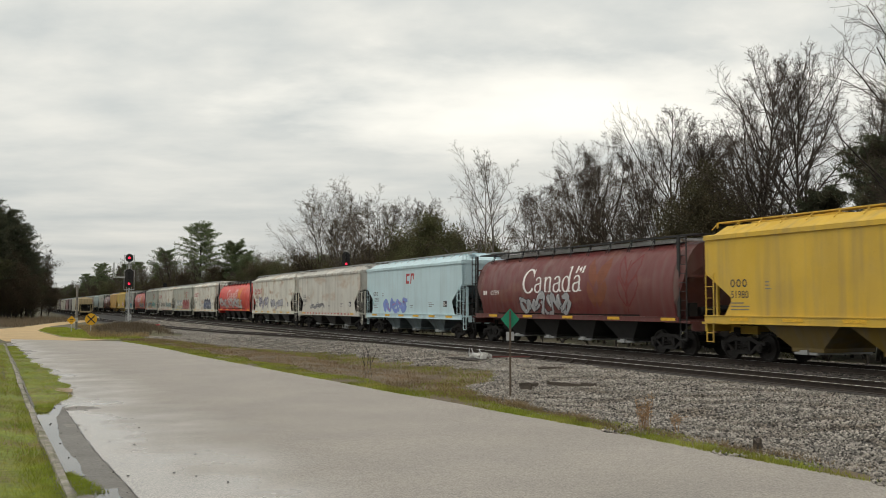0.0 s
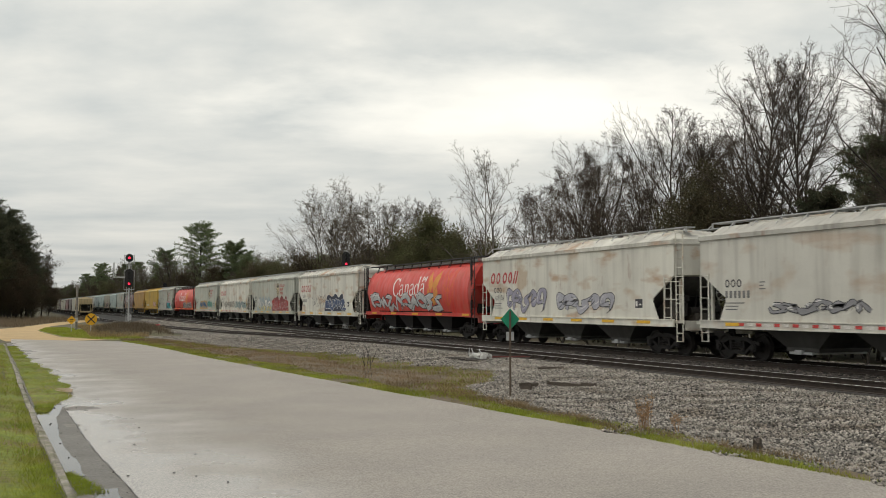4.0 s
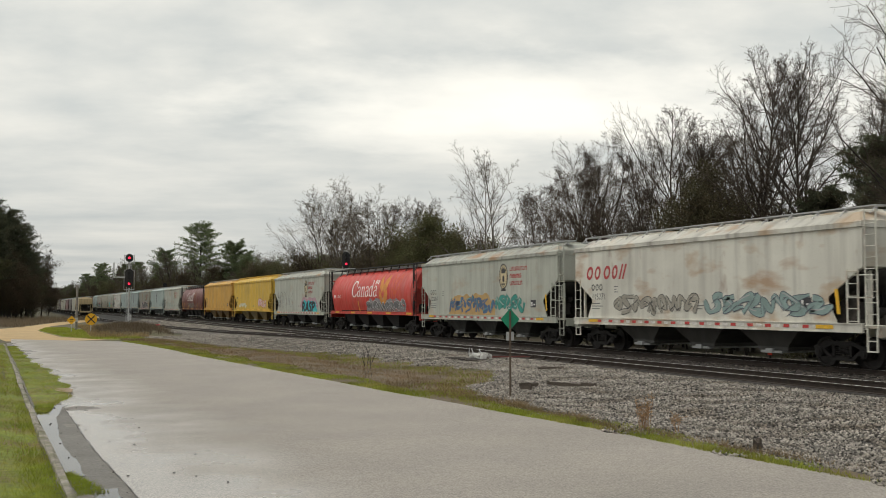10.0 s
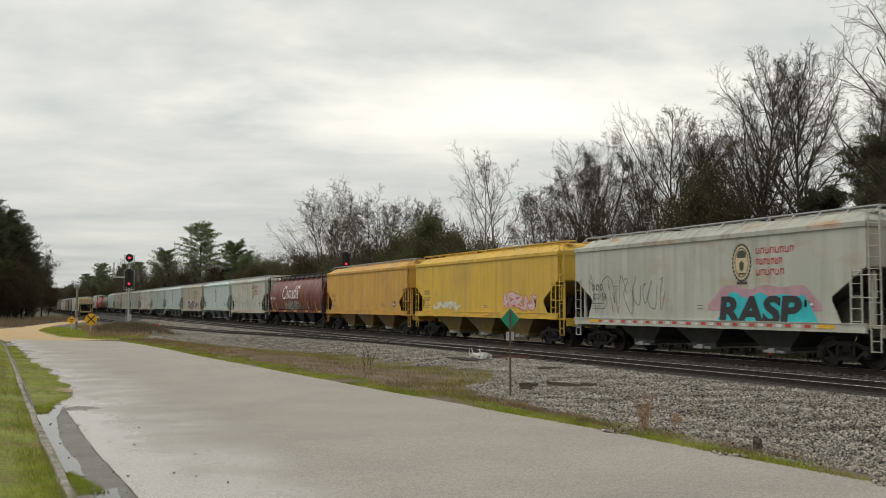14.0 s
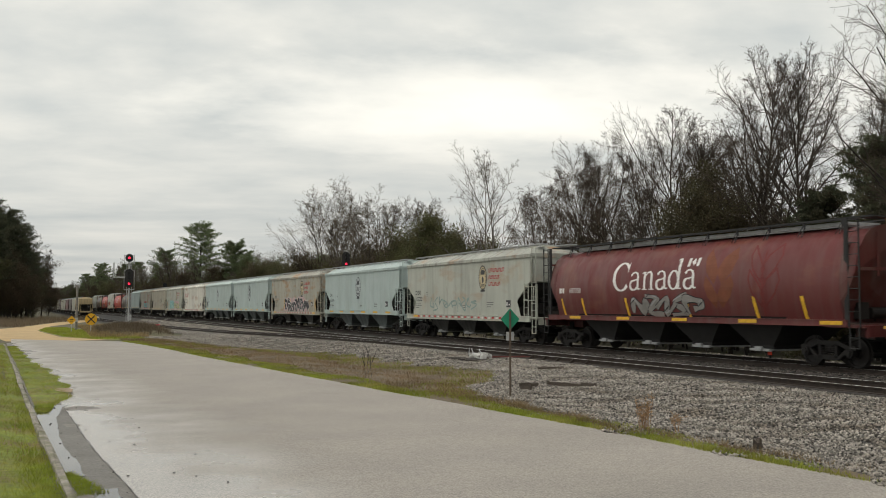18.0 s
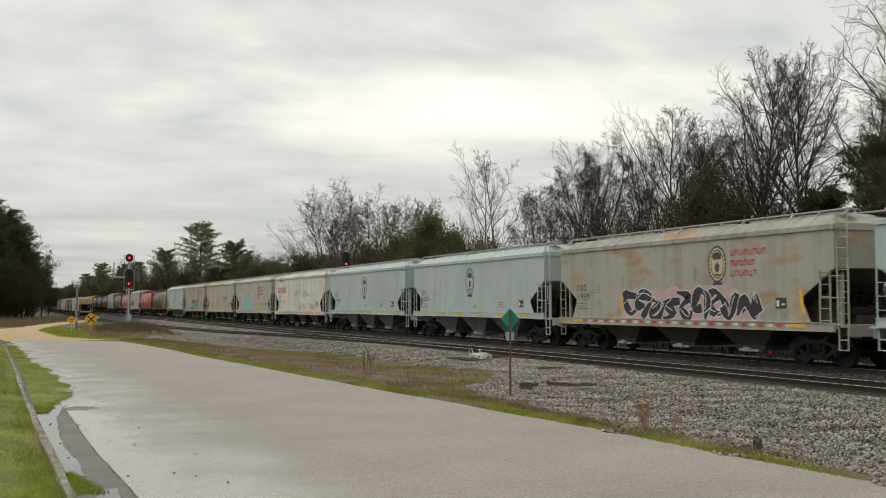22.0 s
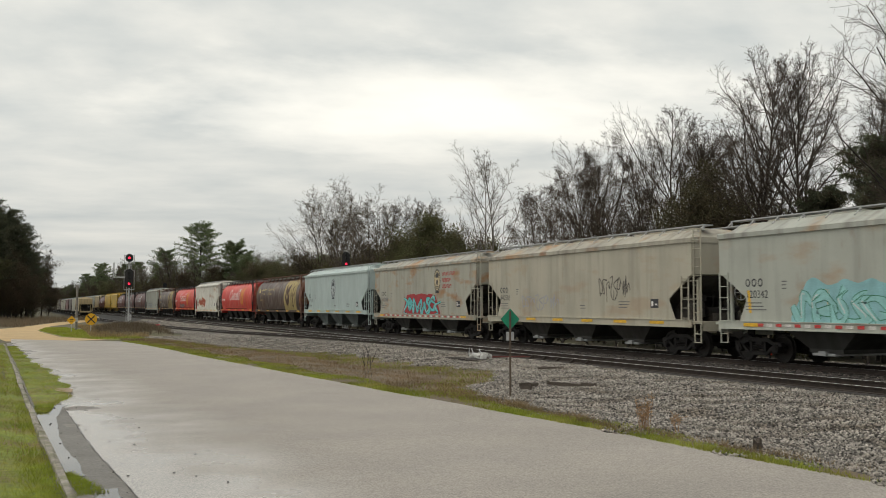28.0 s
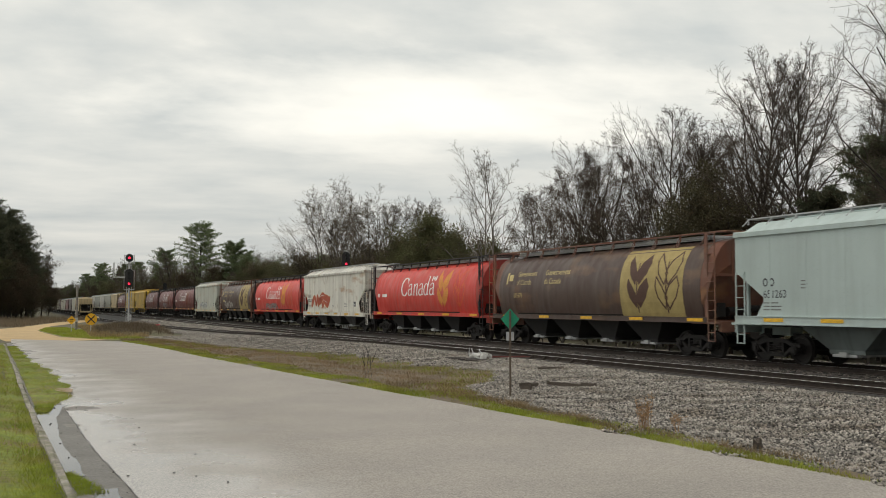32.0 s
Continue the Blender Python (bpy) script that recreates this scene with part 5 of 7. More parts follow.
def tree_thing(name, label, category, group, thick, thin, bark, twig, extra=()):
    t = tagged(new(name), label, category, group)
    v, f = tubes(thick, 6)

    me = mesh_np("trunk", v, f, bark)
    me.shade_smooth()
    hang("trunk", me, t)
    if len(thin):
        v, f = tubes(thin, 3)
        tagged(hang("crown", mesh_np("crown", v, f, twig), t, "fine bare twigs" if not extra else ""), kind="stuff")
    for nm, v, f, m in extra:
        tagged(hang(nm, mesh_np(nm, v, f, m), t), kind="stuff")
    return t


def offshoots(rng, start, way, length, radius, count, f0, f1, angle, k_len, k_rad, spin):
    """Where the children of many limbs begin: places along each limb's polyline, with their directions, lengths and radii."""
    n, m = start.shape[0], start.shape[1] - 1
    f = f0 + (f1 - f0) * (np.arange(count)[None] + rng.random((n, count))) / count
    i = np.minimum((f * m).astype(int), m - 1)
    rows = np.arange(n)[:, None]
    a, b = start[rows, i], start[rows, i + 1]
    p = a + (b - a) * (f * m - i)[..., None]
    ax = (b - a) / (np.linalg.norm(b - a, axis=2)[..., None] + 1e-9)
    turn = (np.arange(count)[None] * 2.4 + rng.uniform(0, math.tau, (n, 1)) + rng.normal(0, 0.5, (n, count))) if spin else rng.uniform(0, math.tau, (n, count))
    ref = np.where(np.abs(ax[..., 2:]) > 0.9, np.array([1.0, 0, 0]), np.array([0, 0, 1.0]))
    u = np.cross(ax, ref)
    u /= np.linalg.norm(u, axis=2)[..., None] + 1e-9
    w = np.cross(ax, u)
    side = u * np.cos(turn)[..., None] + w * np.sin(turn)[..., None]
    g = angle(f) * rng.uniform(0.75, 1.25, f.shape)
    d = ax * np.cos(g)[..., None] + side * np.sin(g)[..., None]
    ln = length[:, None] * k_len(f) * rng.uniform(0.6, 1.2, f.shape)
    rr = radius[:, None] * (1 - 0.72 * f) * k_rad
    return p.reshape(-1, 3), d.reshape(-1, 3), ln.ravel(), rr.ravel()


def shoots(rng, p, d, ln, steps, wiggle, up):
    """Polylines that wander and bend upwards as they grow."""
    pts = [p]
    for k in range(steps):
        d = d + rng.normal(0, wiggle, d.shape) + np.array([0, 0, up])
        d = d / np.linalg.norm(d, axis=1)[:, None]
        p = p + d * (ln / steps)[:, None]
        pts.append(p)
    return np.stack(pts, 1)


def reach(seed, height, wide, low=0.22, stems=1, dense=1.0, tip=0.008):
    """Bare tree: stems with ascending limbs, branches and twigs; gives thick limbs and thin twigs as arrays."""
    rng = np.random.default_rng(seed)
    lean = rng.normal(0, 1, (stems, 2)) * (0.05 if stems == 1 else 0.17)
    d = np.concatenate([lean, np.ones((stems, 1))], 1)
    d /= np.linalg.norm(d, axis=1)[:, None]
    ln = height * np.concatenate([[1.0], rng.uniform(0.78, 0.97, stems - 1)])
    rad = np.full(stems, height * 0.0085 / stems ** 0.3)
    limbs = []
    line = shoots(rng, np.zeros((stems, 3)), d, ln * 0.92, 14, 0.04, 0.015)
    limbs.append((line, rad, 0.14))
    count = int(24 * dense ** 0.5 / stems ** 0.3)
    p, d, ln2, r2 = offshoots(rng, line, d, ln, rad, count, low, 0.97, lambda f: 0.86 - 0.40 * f, lambda f: 1.0 + 0 * f, 0.66, True)
    # each limb grows as far as the rounded outline of the crown
    mid, half = height * (0.52 + 0.30 * low), height * (0.5 - 0.30 * low)
    way = d + np.array([0, 0, 0.13])
    way /= np.linalg.norm(way, axis=1)[:, None]
    k = np.array([1 / wide, 1 / wide, 1 / half])
    o, w = (p - np.array([0, 0, mid])) * k, way * k
    qa, qb, qc = (w * w).sum(1), (o * w).sum(1), (o * o).sum(1) - 1
    far = (-qb + np.sqrt(np.maximum(qb * qb - qa * qc, 0))) / qa
    ln2 = np.clip(far, height * 0.05, height * 0.55) * rng.uniform(0.72, 1.06, len(far))
    line = shoots(rng, p, d, ln2, 8, 0.085, 0.03)
    limbs.append((line, r2, 0.3))
    p, d, ln3, r3 = offshoots(rng, line, d, ln2, r2, int(10 * dense ** 0.4), 0.16, 1.0, lambda f: 0.80 - 0.15 * f, lambda f: 0.44 - 0.20 * f, 0.66, False)
    ln3 = np.maximum(ln3, 0.5)
    line = shoots(rng, p, d, ln3, 5, 0.14, 0.03)
    limbs.append((line, np.maximum(r3, tip * 1.25), 0.45))
    p, d, ln4, r4 = offshoots(rng, line, d, ln3, r3, 6, 0.15, 1.0, lambda f: 0.80 + 0 * f, lambda f: 0.55 - 0.22 * f, 0.6, False)
    line = shoots(rng, p, d, np.maximum(ln4, 0.3), 3, 0.18, 0.03)
    limbs.append((line, np.maximum(r4, tip), 0.6))
    p, d, ln5, r5 = offshoots(rng, line, d, np.maximum(ln4, 0.3), r4, 3, 0.2, 1.0, lambda f: 0.8 + 0 * f, lambda f: 0.75 - 0.2 * f, 0.6, False)
    line = shoots(rng, p, d, np.clip(ln5, 0.15, 0.42), 2, 0.2, 0.02)
    limbs.append((line, np.full(len(line), tip * 0.75), 0.6))
    top = max(float(l[0][..., 2].max()) for l in limbs)
    g = height / top
    thick, thin = [[], [], [], []], [[], [], [], []]
    for line, r, end in limbs:
        m = line.shape[1] - 1
        taper = 1 - (1 - end) * np.arange(m + 1) / m
        for k in range(m):
            r0, r1 = r * taper[k], r * taper[k + 1]
            big = r0 > 0.026
            for box, pick in ((thick, big), (thin, ~big)):
                for q, val in zip(box, (line[:, k] * g, line[:, k + 1] * g, r0, r1)):
                    q.append(val[pick])
    return [np.concatenate(q) for q in thick], [np.concatenate(q) for q in thin]


def bare_tree(seed, height, wide, low=0.22, stems=1, dense=1.0, bark=BARK, buds=0, label="tall bare deciduous tree with fine grey-brown twigs", tip=0.008, twig=TWIG):
    thick, thin = reach(seed, height, wide, low, stems, dense, tip)
    rng = np.random.default_rng(seed)
    extra = []
    if buds:
        tips = thin[1][rng.random(len(thin[1])) < buds]
        extra.append(("bud_haze", *leaves(rng, tips, 1, 0.05, 0.05), BUDS))
    return tree_thing("bare_tree", label, "tree", "trees along the railway", thick, thin, bark, twig, extra)


def pine_tree(seed, height, leafy=PINE, label="tall green pine with a ragged crown", crown=0.40, wide=0.21, per=26, size=0.22, slim=0.26):
    """A pine: whorls of limbs that carry flat sprays of needles towards their ends."""
    rng = np.random.default_rng(seed)
    bend = rng.normal(0, 0.02, 2) * height
    spine = [np.array((bend[0] * (i / 8) ** 2, bend[1] * (i / 8) ** 2, height * i / 8)) for i in range(9)]
    thick = [(spine[i], spine[i + 1], height * 0.015 * (1 - i / 9), height * 0.015 * (1 - (i + 1) / 9)) for i in range(8)]
    thin, clumps = [], []
    for k in range(78):
        f = crown + (0.99 - crown) * ((k + rng.random()) / 78) ** 0.9
        g = (f - crown) / (1 - crown)
        ln = height * wide * (0.35 + 1.0 * math.sin(math.pi * min(1.0, 0.28 + 0.72 * g)) ** 0.8) * rng.uniform(0.45, 1.12)
        a = k * 2.4 + rng.normal(0, 0.5)
        d = np.array((math.cos(a), math.sin(a), rng.uniform(-0.05, 0.3) + 0.5 * g))
        p0 = spine[int(f * 8)] + (spine[min(int(f * 8) + 1, 8)] - spine[int(f * 8)]) * (f * 8 - int(f * 8))
        p1 = p0 + d * ln
        thin.append((p0, p1, 0.045, 0.015))
        for q in np.linspace(0.35, 1, 6):
            s = p0 + d * ln * q
            e = s + np.cross(d, (0, 0, 1.0)) * rng.uniform(-0.35, 0.35) * ln * (1.2 - q) + rng.normal(0, 0.1, 3)
            thin.append((s, e, 0.015, 0.008))
            clumps += [e, (s + e) / 2]
    v, f = leaves(rng, clumps, max(per // 2, 3), height * 0.0165, size, 0.45, slim)
    return tree_thing("pine_tree", label, "tree", "trees along the railway", thick, thin, BARK_D, BARK_D, [("crown", v, f, leafy)])


def bushy_tree(seed, height, leafy, label, name="evergreen_tree", per=30, size=0.13, low=0.08, kids=(20, 6)):
    rng = np.random.default_rng(seed)
    thick, thin = grow(rng, height, 1.0, height * 0.018, len(kids), kids, 0.3, 1, low)
    tips = [s[1] for s in thin if s[1][2] > height * low] + [s[1] for s in thick if s[1][2] > height * 0.3]
    v, f = leaves(rng, tips, per, height * 0.035, size, 0.8)
    return tree_thing(name, label, "tree" if name != "shrub" else "shrub", "trees along the railway" if name != "shrub" else "brush along the railway", thick, thin, BARK_D, TWIG, [("crown", v, f, leafy)])


def plant_trees():
    rng = random.Random(4)
    G = -0.55
    # single trees that stand out: height, half width, foot of the crown, stems
    for seed, y, h, w, low, stems, x, dense in (
            (11, 45.9, 18.3, 3.9, 0.22, 1, 40, 1.6), (12, 42.7, 17.9, 3.7, 0.24, 1, 40, 1.6), (19, 48.4, 14.2, 2.8, 0.25, 1, 41, 0.8), (31, 40.3, 15.0, 3.2, 0.25, 1, 41.5, 0.9), (35, 37.4, 15.6, 3.4, 0.2, 1, 41, 1.0), (36, 50.4, 15.2, 3.2, 0.2, 2, 41.5, 0.9),
            (13, 63.4, 16.3, 4.6, 0.12, 3, 40, 1.15), (14, 59.6, 17.4, 4.4, 0.14, 2, 40, 1.15), (20, 55.2, 16.1, 4.0, 0.18, 2, 40, 1.15), (32, 52.4, 15.4, 3.4, 0.2, 1, 41, 1.15),
            (40, 57.4, 16.4, 3.8, 0.14, 1, 41.5, 0.7), (41, 65.8, 14.4, 3.8, 0.12, 2, 41, 0.7), (29, 70.3, 13.0, 3.1, 0.15, 2, 40, 0.9), (33, 74.8, 13.1, 3.0, 0.15, 2, 41, 0.9)):
        bare_tree(seed, h, w, low, stems, dense, tip=0.009).matrix_basis = pose(x, y, G, 0, 0, seed * 37)
    bare_tree(15, 18.1, 4.2, 0.12, 2, 0.5, mat("pale_bark", (0.17, 0.15, 0.13), 0.9, 0, 3, 0.3, 20, 0.3), label="pale forked bare tree standing clear of the others", twig=TWIG_G, tip=0.010).matrix_basis = pose(40, 83.7, G, 0, 0, 60)
    bare_tree(16, 20.8, 7.4, 0.10, 4, 1.1, buds=0.05, label="broad bare tree with yellow-green buds", tip=0.012, twig=TWIG_G).matrix_basis = pose(40, 134, G)
    bare_tree(17, 17.6, 5.2, 0.12, 3, 1.05, buds=0.04, tip=0.012, twig=TWIG_G).matrix_basis = pose(40, 115.5, G)
    bare_tree(27, 15.6, 4.4, 0.14, 2, 1.4, tip=0.012).matrix_basis = pose(41, 104, G)
    bare_tree(37, 17.2, 5.0, 0.12, 2, 0.9, tip=0.012).matrix_basis = pose(42, 124, G)
    bare_tree(18, 21.5, 7.0, 0.16, 2, 1.9, BARK_D, label="large dark bare tree whose limbs reach over the train", tip=0.009).matrix_basis = pose(36, 29.6, G, 0, 0, 40)
    pine_tree(21, 20.4, PINE, "tall pine with a broad ragged crown", 0.35, 0.2, 34).matrix_basis = pose(38, 226, G)
    pine_tree(26, 14.5).matrix_basis = pose(40, 196, G)
    pine_tree(34, 16.5, PINE, "tall pine with a broad ragged crown", 0.5, 0.22, 22).matrix_basis = pose(36, 268, G)
    pine_tree(22, 10.6, DARKPINE, "dark pine beside the bare trees", 0.2, 0.22, 56, 0.14, 0.2).matrix_basis = pose(39, 36.6, G)
    pine_tree(25, 8.6, DARKPINE, "dark pine beside the bare trees", 0.15, 0.22, 56, 0.14, 0.2).matrix_basis = pose(39, 40.5, G)
    bushy_tree(23, 12.6, CEDAR, "dull olive evergreen tree among bare ones", per=80, size=0.10).matrix_basis = pose(39, 98, G)
    for seed, x, y, h in ((38, 40, 93.5, 10.6), (39, 39.5, 103, 11.2)):
        bushy_tree(seed, h, CEDAR, "dull olive evergreen tree among bare ones", per=70, size=0.10).matrix_basis = pose(x, y, G)
    bushy_tree(24, 11.2, leaf_mat("olive_brown_leaves", (0.072, 0.066, 0.038), (0.085, 0.068, 0.042)), "dark brown bush-like tree with dry leaves", per=70, size=0.085).matrix_basis = pose(38.5, 47.4, G)
    # the wood behind them
    bares = [bare_tree(60 + i, 16, (3.2, 4.0, 2.6, 3.6)[i], 0.15, 1 + i % 3, 0.5, (BARK, BARK_D)[i % 2], buds=0.06 * (i % 2), tip=0.015, twig=TWIG_G) for i in range(4)]
    shrubs = [bushy_tree(40 + i, 5.4, (CEDAR, BROWNLEAF, BROWNLEAF, CEDAR)[i], "tangled brown undergrowth along the edge of the wood", "shrub", per=(11, 4, 6, 7)[i], low=0.02, size=0.055, kids=(19, 7, 3)) for i in range(4)]
    pines = [pine_tree(50 + i, 17) for i in range(3)]
    darks = [pine_tree(56 + i, 17, DARKPINE, "tall dark pine of the stand beyond the road", 0.25) for i in range(2)]
    first = {}

    def spot(proto, x, y, s, g=G):
        m = pose(x, y, g, 0, 0, rng.uniform(0, 360))
        if proto.name in first:
            ob = copy_thing(proto, m)
        else:
            first[proto.name] = 1
            ob = proto
            ob.matrix_basis = m
        ob.scale = (s, s, s)
    y = 22.0
    while y < 860:
        far = y > 165
        e = float(np.interp(y, [0, 165, 230, 330], [40, 40, 33, 30]))
        for dx, s0, s1 in ((-4, 1.1, 1.5), (1, 1.4, 1.9), (7, 1.7, 2.2)) if not far else ((0, 1.5, 2.1),):
            thin_here = 0.6 if 64 < y < 96 else 0.85 if y < 64 else 1.0
            spot(rng.choice(shrubs), e + dx + rng.uniform(-1, 1), y + rng.uniform(-1.3, 1.3), rng.uniform(s0, s1) * thin_here)
        spot(rng.choice(bares), e + rng.uniform(3, 14), y + rng.uniform(-2, 2), rng.uniform(0.45, 0.68) if not far else rng.uniform(0.72, 0.98) if y < 235 else rng.uniform(0.8, 1.1))
        if not far and rng.random() < 0.5:
            spot(rng.choice(bares), e + rng.uniform(-2, 4), y + rng.uniform(-2, 2), rng.uniform(0.40, 0.56))
        if far and rng.random() < 0.25:
            spot(rng.choice(pines), e + rng.uniform(0, 12), y + rng.uniform(-2, 2), rng.uniform(0.45, 0.7) if y < 300 else rng.uniform(0.7, 1.05))
        if far:
            spot(rng.choice(bares), e + rng.uniform(-1, 4), y + rng.uniform(-2, 2), rng.uniform(0.5, 0.75) if y < 235 else rng.uniform(0.75, 1.1))
        y += 2.7 if y < 100 else 3.6 if y < 170 else 6.0 if y < 400 else 16
    for k in range(30):
        y = 97 + k * 3.7
        spot(rng.choice(shrubs[:1] + shrubs[3:] + shrubs), 41 + rng.uniform(-2, 3) - 0.04 * max(0, y - 165), y, rng.uniform(1.55, 2.15))
        if k % 4 == 1 and 118 < y < 180:
            spot(rng.choice(pines), 43 + rng.uniform(-2, 4) - 0.05 * max(0, y - 165), y, rng.uniform(0.45, 0.62))
    for x, y, s in ((2.2, 196, 1.0), (3.2, 206, 0.95), (1.2, 200, 1.1)):
        spot(rng.choice(bares), x, y, s)
    # dark stand beyond the road's end
    for x, y, s in ((-3.5, 186, 0.86), (-8, 190, 1.05), (0.5, 190, 0.80), (-12, 182, 1.05), (-1, 206, 0.95), (3.5, 212, 0.62), (-17, 190, 1.05), (-6, 204, 1.1), (-22, 186, 1.1), (-5, 183, 0.9), (-1.5, 196, 0.95), (-10, 197, 1.1)):
        s *= 1.19
        spot(rng.choice(darks), x, y, s)
        spot(rng.choice(darks), x + 1.5, y - 2, s * 0.75)
        spot(rng.choice(darks), x - 1, y - 5, 0.42)
        spot(rng.choice(darks), x - 3, y - 6, 0.36)
        spot(rng.choice(shrubs), x - 1.5, y - 6, 2.3)
        spot(rng.choice(shrubs), x - 4.5, y - 8, 2.0)
        spot(rng.choice(shrubs), x + 2.5, y - 4, 1.5)
        spot(rng.choice(bares), x + 1.5, y + rng.uniform(-3, 3), 0.72 * s)
        spot(rng.choice(bares), x + rng.uniform(-3, 3), y + rng.uniform(-3, 6), 0.8 * s)


plant_trees()


# ---- verge, lawn, stones ----
LAWN = mat("green_lawn_soil", (0.17, 0.205, 0.035), 0.95, 0, 0.8, 0.35, 9, 0.35, 0.6, 30, second=(0.19, 0.15, 0.06))
BLADE = leaf_mat("bright_grass_blades", (0.25, 0.30, 0.045), (0.29, 0.27, 0.07))
DRY = leaf_mat("dry_brown_grass", (0.31, 0.225, 0.12), (0.23, 0.175, 0.085))
REDWEED = leaf_mat("reddish_dry_weeds", (0.25, 0.165, 0.10), (0.19, 0.13, 0.08))
WINTER = leaf_mat("dark_winter_weeds", (0.19, 0.15, 0.105), (0.14, 0.11, 0.07))
STONE = mat("crushed_grey_stone", (0.19, 0.175, 0.152), 0.85, 0, 1.1, 0.35, 25, 0.25, second=(0.115, 0.098, 0.078), second_at=(0.46, 0.66))
CONCRETE = mat("old_kerb_concrete", (0.29, 0.265, 0.225), 0.9, 0, 2, 0.35, 20, 0.3, 0.4, 40, second=(0.16, 0.16, 0.09))
WATER = mat("shallow_puddle_water", (0.035, 0.033, 0.03), 0.03, 0, 1, 0.1, spec=0.6)
MUD = mat("dark_wet_gutter", (0.15, 0.138, 0.12), 0.5, 0, 1.5, 0.3, 15, 0.3, 0.5, 25)


def weed_edge(y):
    return np.interp(y, [0, 10, 16, 19, 24, 27, 28.7, 32, 35, 38.5, 43, 47, 50.5, 54, 60, 66, 72, 90], [10.8, 10.5, 10.3, 10.38, 11.0, 12.3, 14.4, 15.0, 14.3, 14.1, 14.2, 13.8, 12.7, 10.6, 9.8, 9.3, 8.6, 8.4]) + 0.22 * np.sin(y * 1.9) + 0.15 * np.sin(y * 4.3 + 1)


def road_edge(y):
    p = np.array(road_r)
    return np.interp(y, p[:, 1], p[:, 0])


def kerb_x(y):
    return np.interp(y, [-30, 12.8, 16.3, 21.6, 29.6, 40.5, 62], [1.1, 0.70, 0.60, 0.45, 0.28, 0.08, -0.4])


def blades(name, n, seed, place, h0, h1, w, material, label, lean=0.35):
    rng = np.random.default_rng(seed)
    x, y = place(rng, n)
    n = len(x)
    z = np.maximum(ground_height(x, y), bed(x, y))
    h = rng.uniform(h0, h1, n)
    a = rng.uniform(0, math.tau, n)
    dx, dy = np.cos(a) * w, np.sin(a) * w
    lx, ly = rng.normal(0, lean, n) * h, rng.normal(0, lean, n) * h
    v = np.stack([np.stack([x - dx, y - dy, z - 0.01], 1), np.stack([x + dx, y + dy, z - 0.01], 1), np.stack([x + lx, y + ly, z + h], 1)], 1).reshape(-1, 3)
    return tagged(new(name, mesh_np(name, v, np.arange(n * 3).reshape(-1, 3), material)), label, "grass", kind="stuff")


def between(lo, hi, y0, y1, power=1.0):
    """Scatter between two lines, thicker towards the camera, in clumps."""
    def place(rng, n):
        y = y0 + (y1 - y0) * rng.random(n) ** power
        a, b = lo(y), hi(y)
        x = a + (b - a) * rng.random(n)
        keep = np.array([noise.noise((p * 0.9, q * 0.5, 3.0)) for p, q in zip(x, y)]) > rng.uniform(-0.55, 0.45, n)
        return x[keep], y[keep]
    return place


strip("lawn", [(-9, y) for y in (-20, 5, 20, 40, 66)], [(float(kerb_x(y)) - 0.08, y) for y in (-20, 5, 20, 40, 66)], lambda x, y: ground_height(x, y) + 0.015, LAWN, "bright green short grass beside the kerb")
blades("lawn_grass", 170000, 1, between(lambda y: kerb_x(y) - 3.8, lambda y: kerb_x(y) - 0.02 + 0.04 * np.sin(y * 2.1) * np.sin(y * 0.7), 6, 62, 2.0), 0.025, 0.08, 0.0065, BLADE, "short bright green grass blades", 0.9)
blades("dry_lawn_grass", 9000, 2, between(lambda y: kerb_x(y) - 3.8, lambda y: kerb_x(y) - 0.3, 16, 62, 1.2), 0.04, 0.12, 0.006, DRY, "dry brown grass in the lawn")
strip("verge", [(float(road_edge(y)) - 0.05, y) for y in (0, 10, 20, 30, 40, 50, 60, 65)], [(float(weed_edge(y)), float(y)) for y in np.arange(0, 70.1, 0.4)], lambda x, y: bed(x, y) + 0.022 - 0.02 * (1 - smooth(0.0, 0.3, x - road_edge(y))), mat("weedy_verge_soil", (0.15, 0.115, 0.074), 0.95, 0, 0.7, 0.3, 9, 0.3, 0.5, 20, second=(0.13, 0.10, 0.062)), "weedy verge of green and brown grass between road and ballast")
blades("verge_grass", 120000, 3, between(lambda y: road_edge(y) - 0.08, lambda y: road_edge(y) + np.interp(y, [10, 24, 40], [0.45, 0.8, 1.1]) + 0.25 * np.sin(y * 0.9), 6, 66, 1.0), 0.03, 0.10, 0.008, BLADE, "bright green grass along the road's edge")
blades("verge_weeds", 60000, 4, between(lambda y: road_edge(y) + 0.40 + 0.2 * np.sin(y * 0.7), weed_edge, 7, 70, 0.8), 0.03, 0.18, 0.006, DRY, "brown winter weeds on the verge", 0.7)
blades("red_weeds", 13000, 9, between(lambda y: road_edge(y) + 0.6 + 0.3 * np.sin(y * 0.5), lambda y: weed_edge(y) - 0.2, 22, 66, 0.9), 0.05, 0.24, 0.006, REDWEED, "reddish-brown dry weeds on the verge", 0.55)
blades("verge_tufts", 26000, 5, between(lambda y: np.maximum(weed_edge(y) - 1.8, road_edge(y) + 0.4), weed_edge, 22, 64, 0.9), 0.04, 0.15, 0.008, BLADE, "green tufts among the weeds")
blades("field_weeds", 22000, 6, between(lambda y: np.interp(y, [74, 120], [5.0, 7.0]), lambda y: np.interp(y, [74, 90, 130], [9.0, 9.6, 11.0]), 74, 130, 1.0), 0.12, 0.45, 0.02, DRY, "brown brushy weeds before the siding")
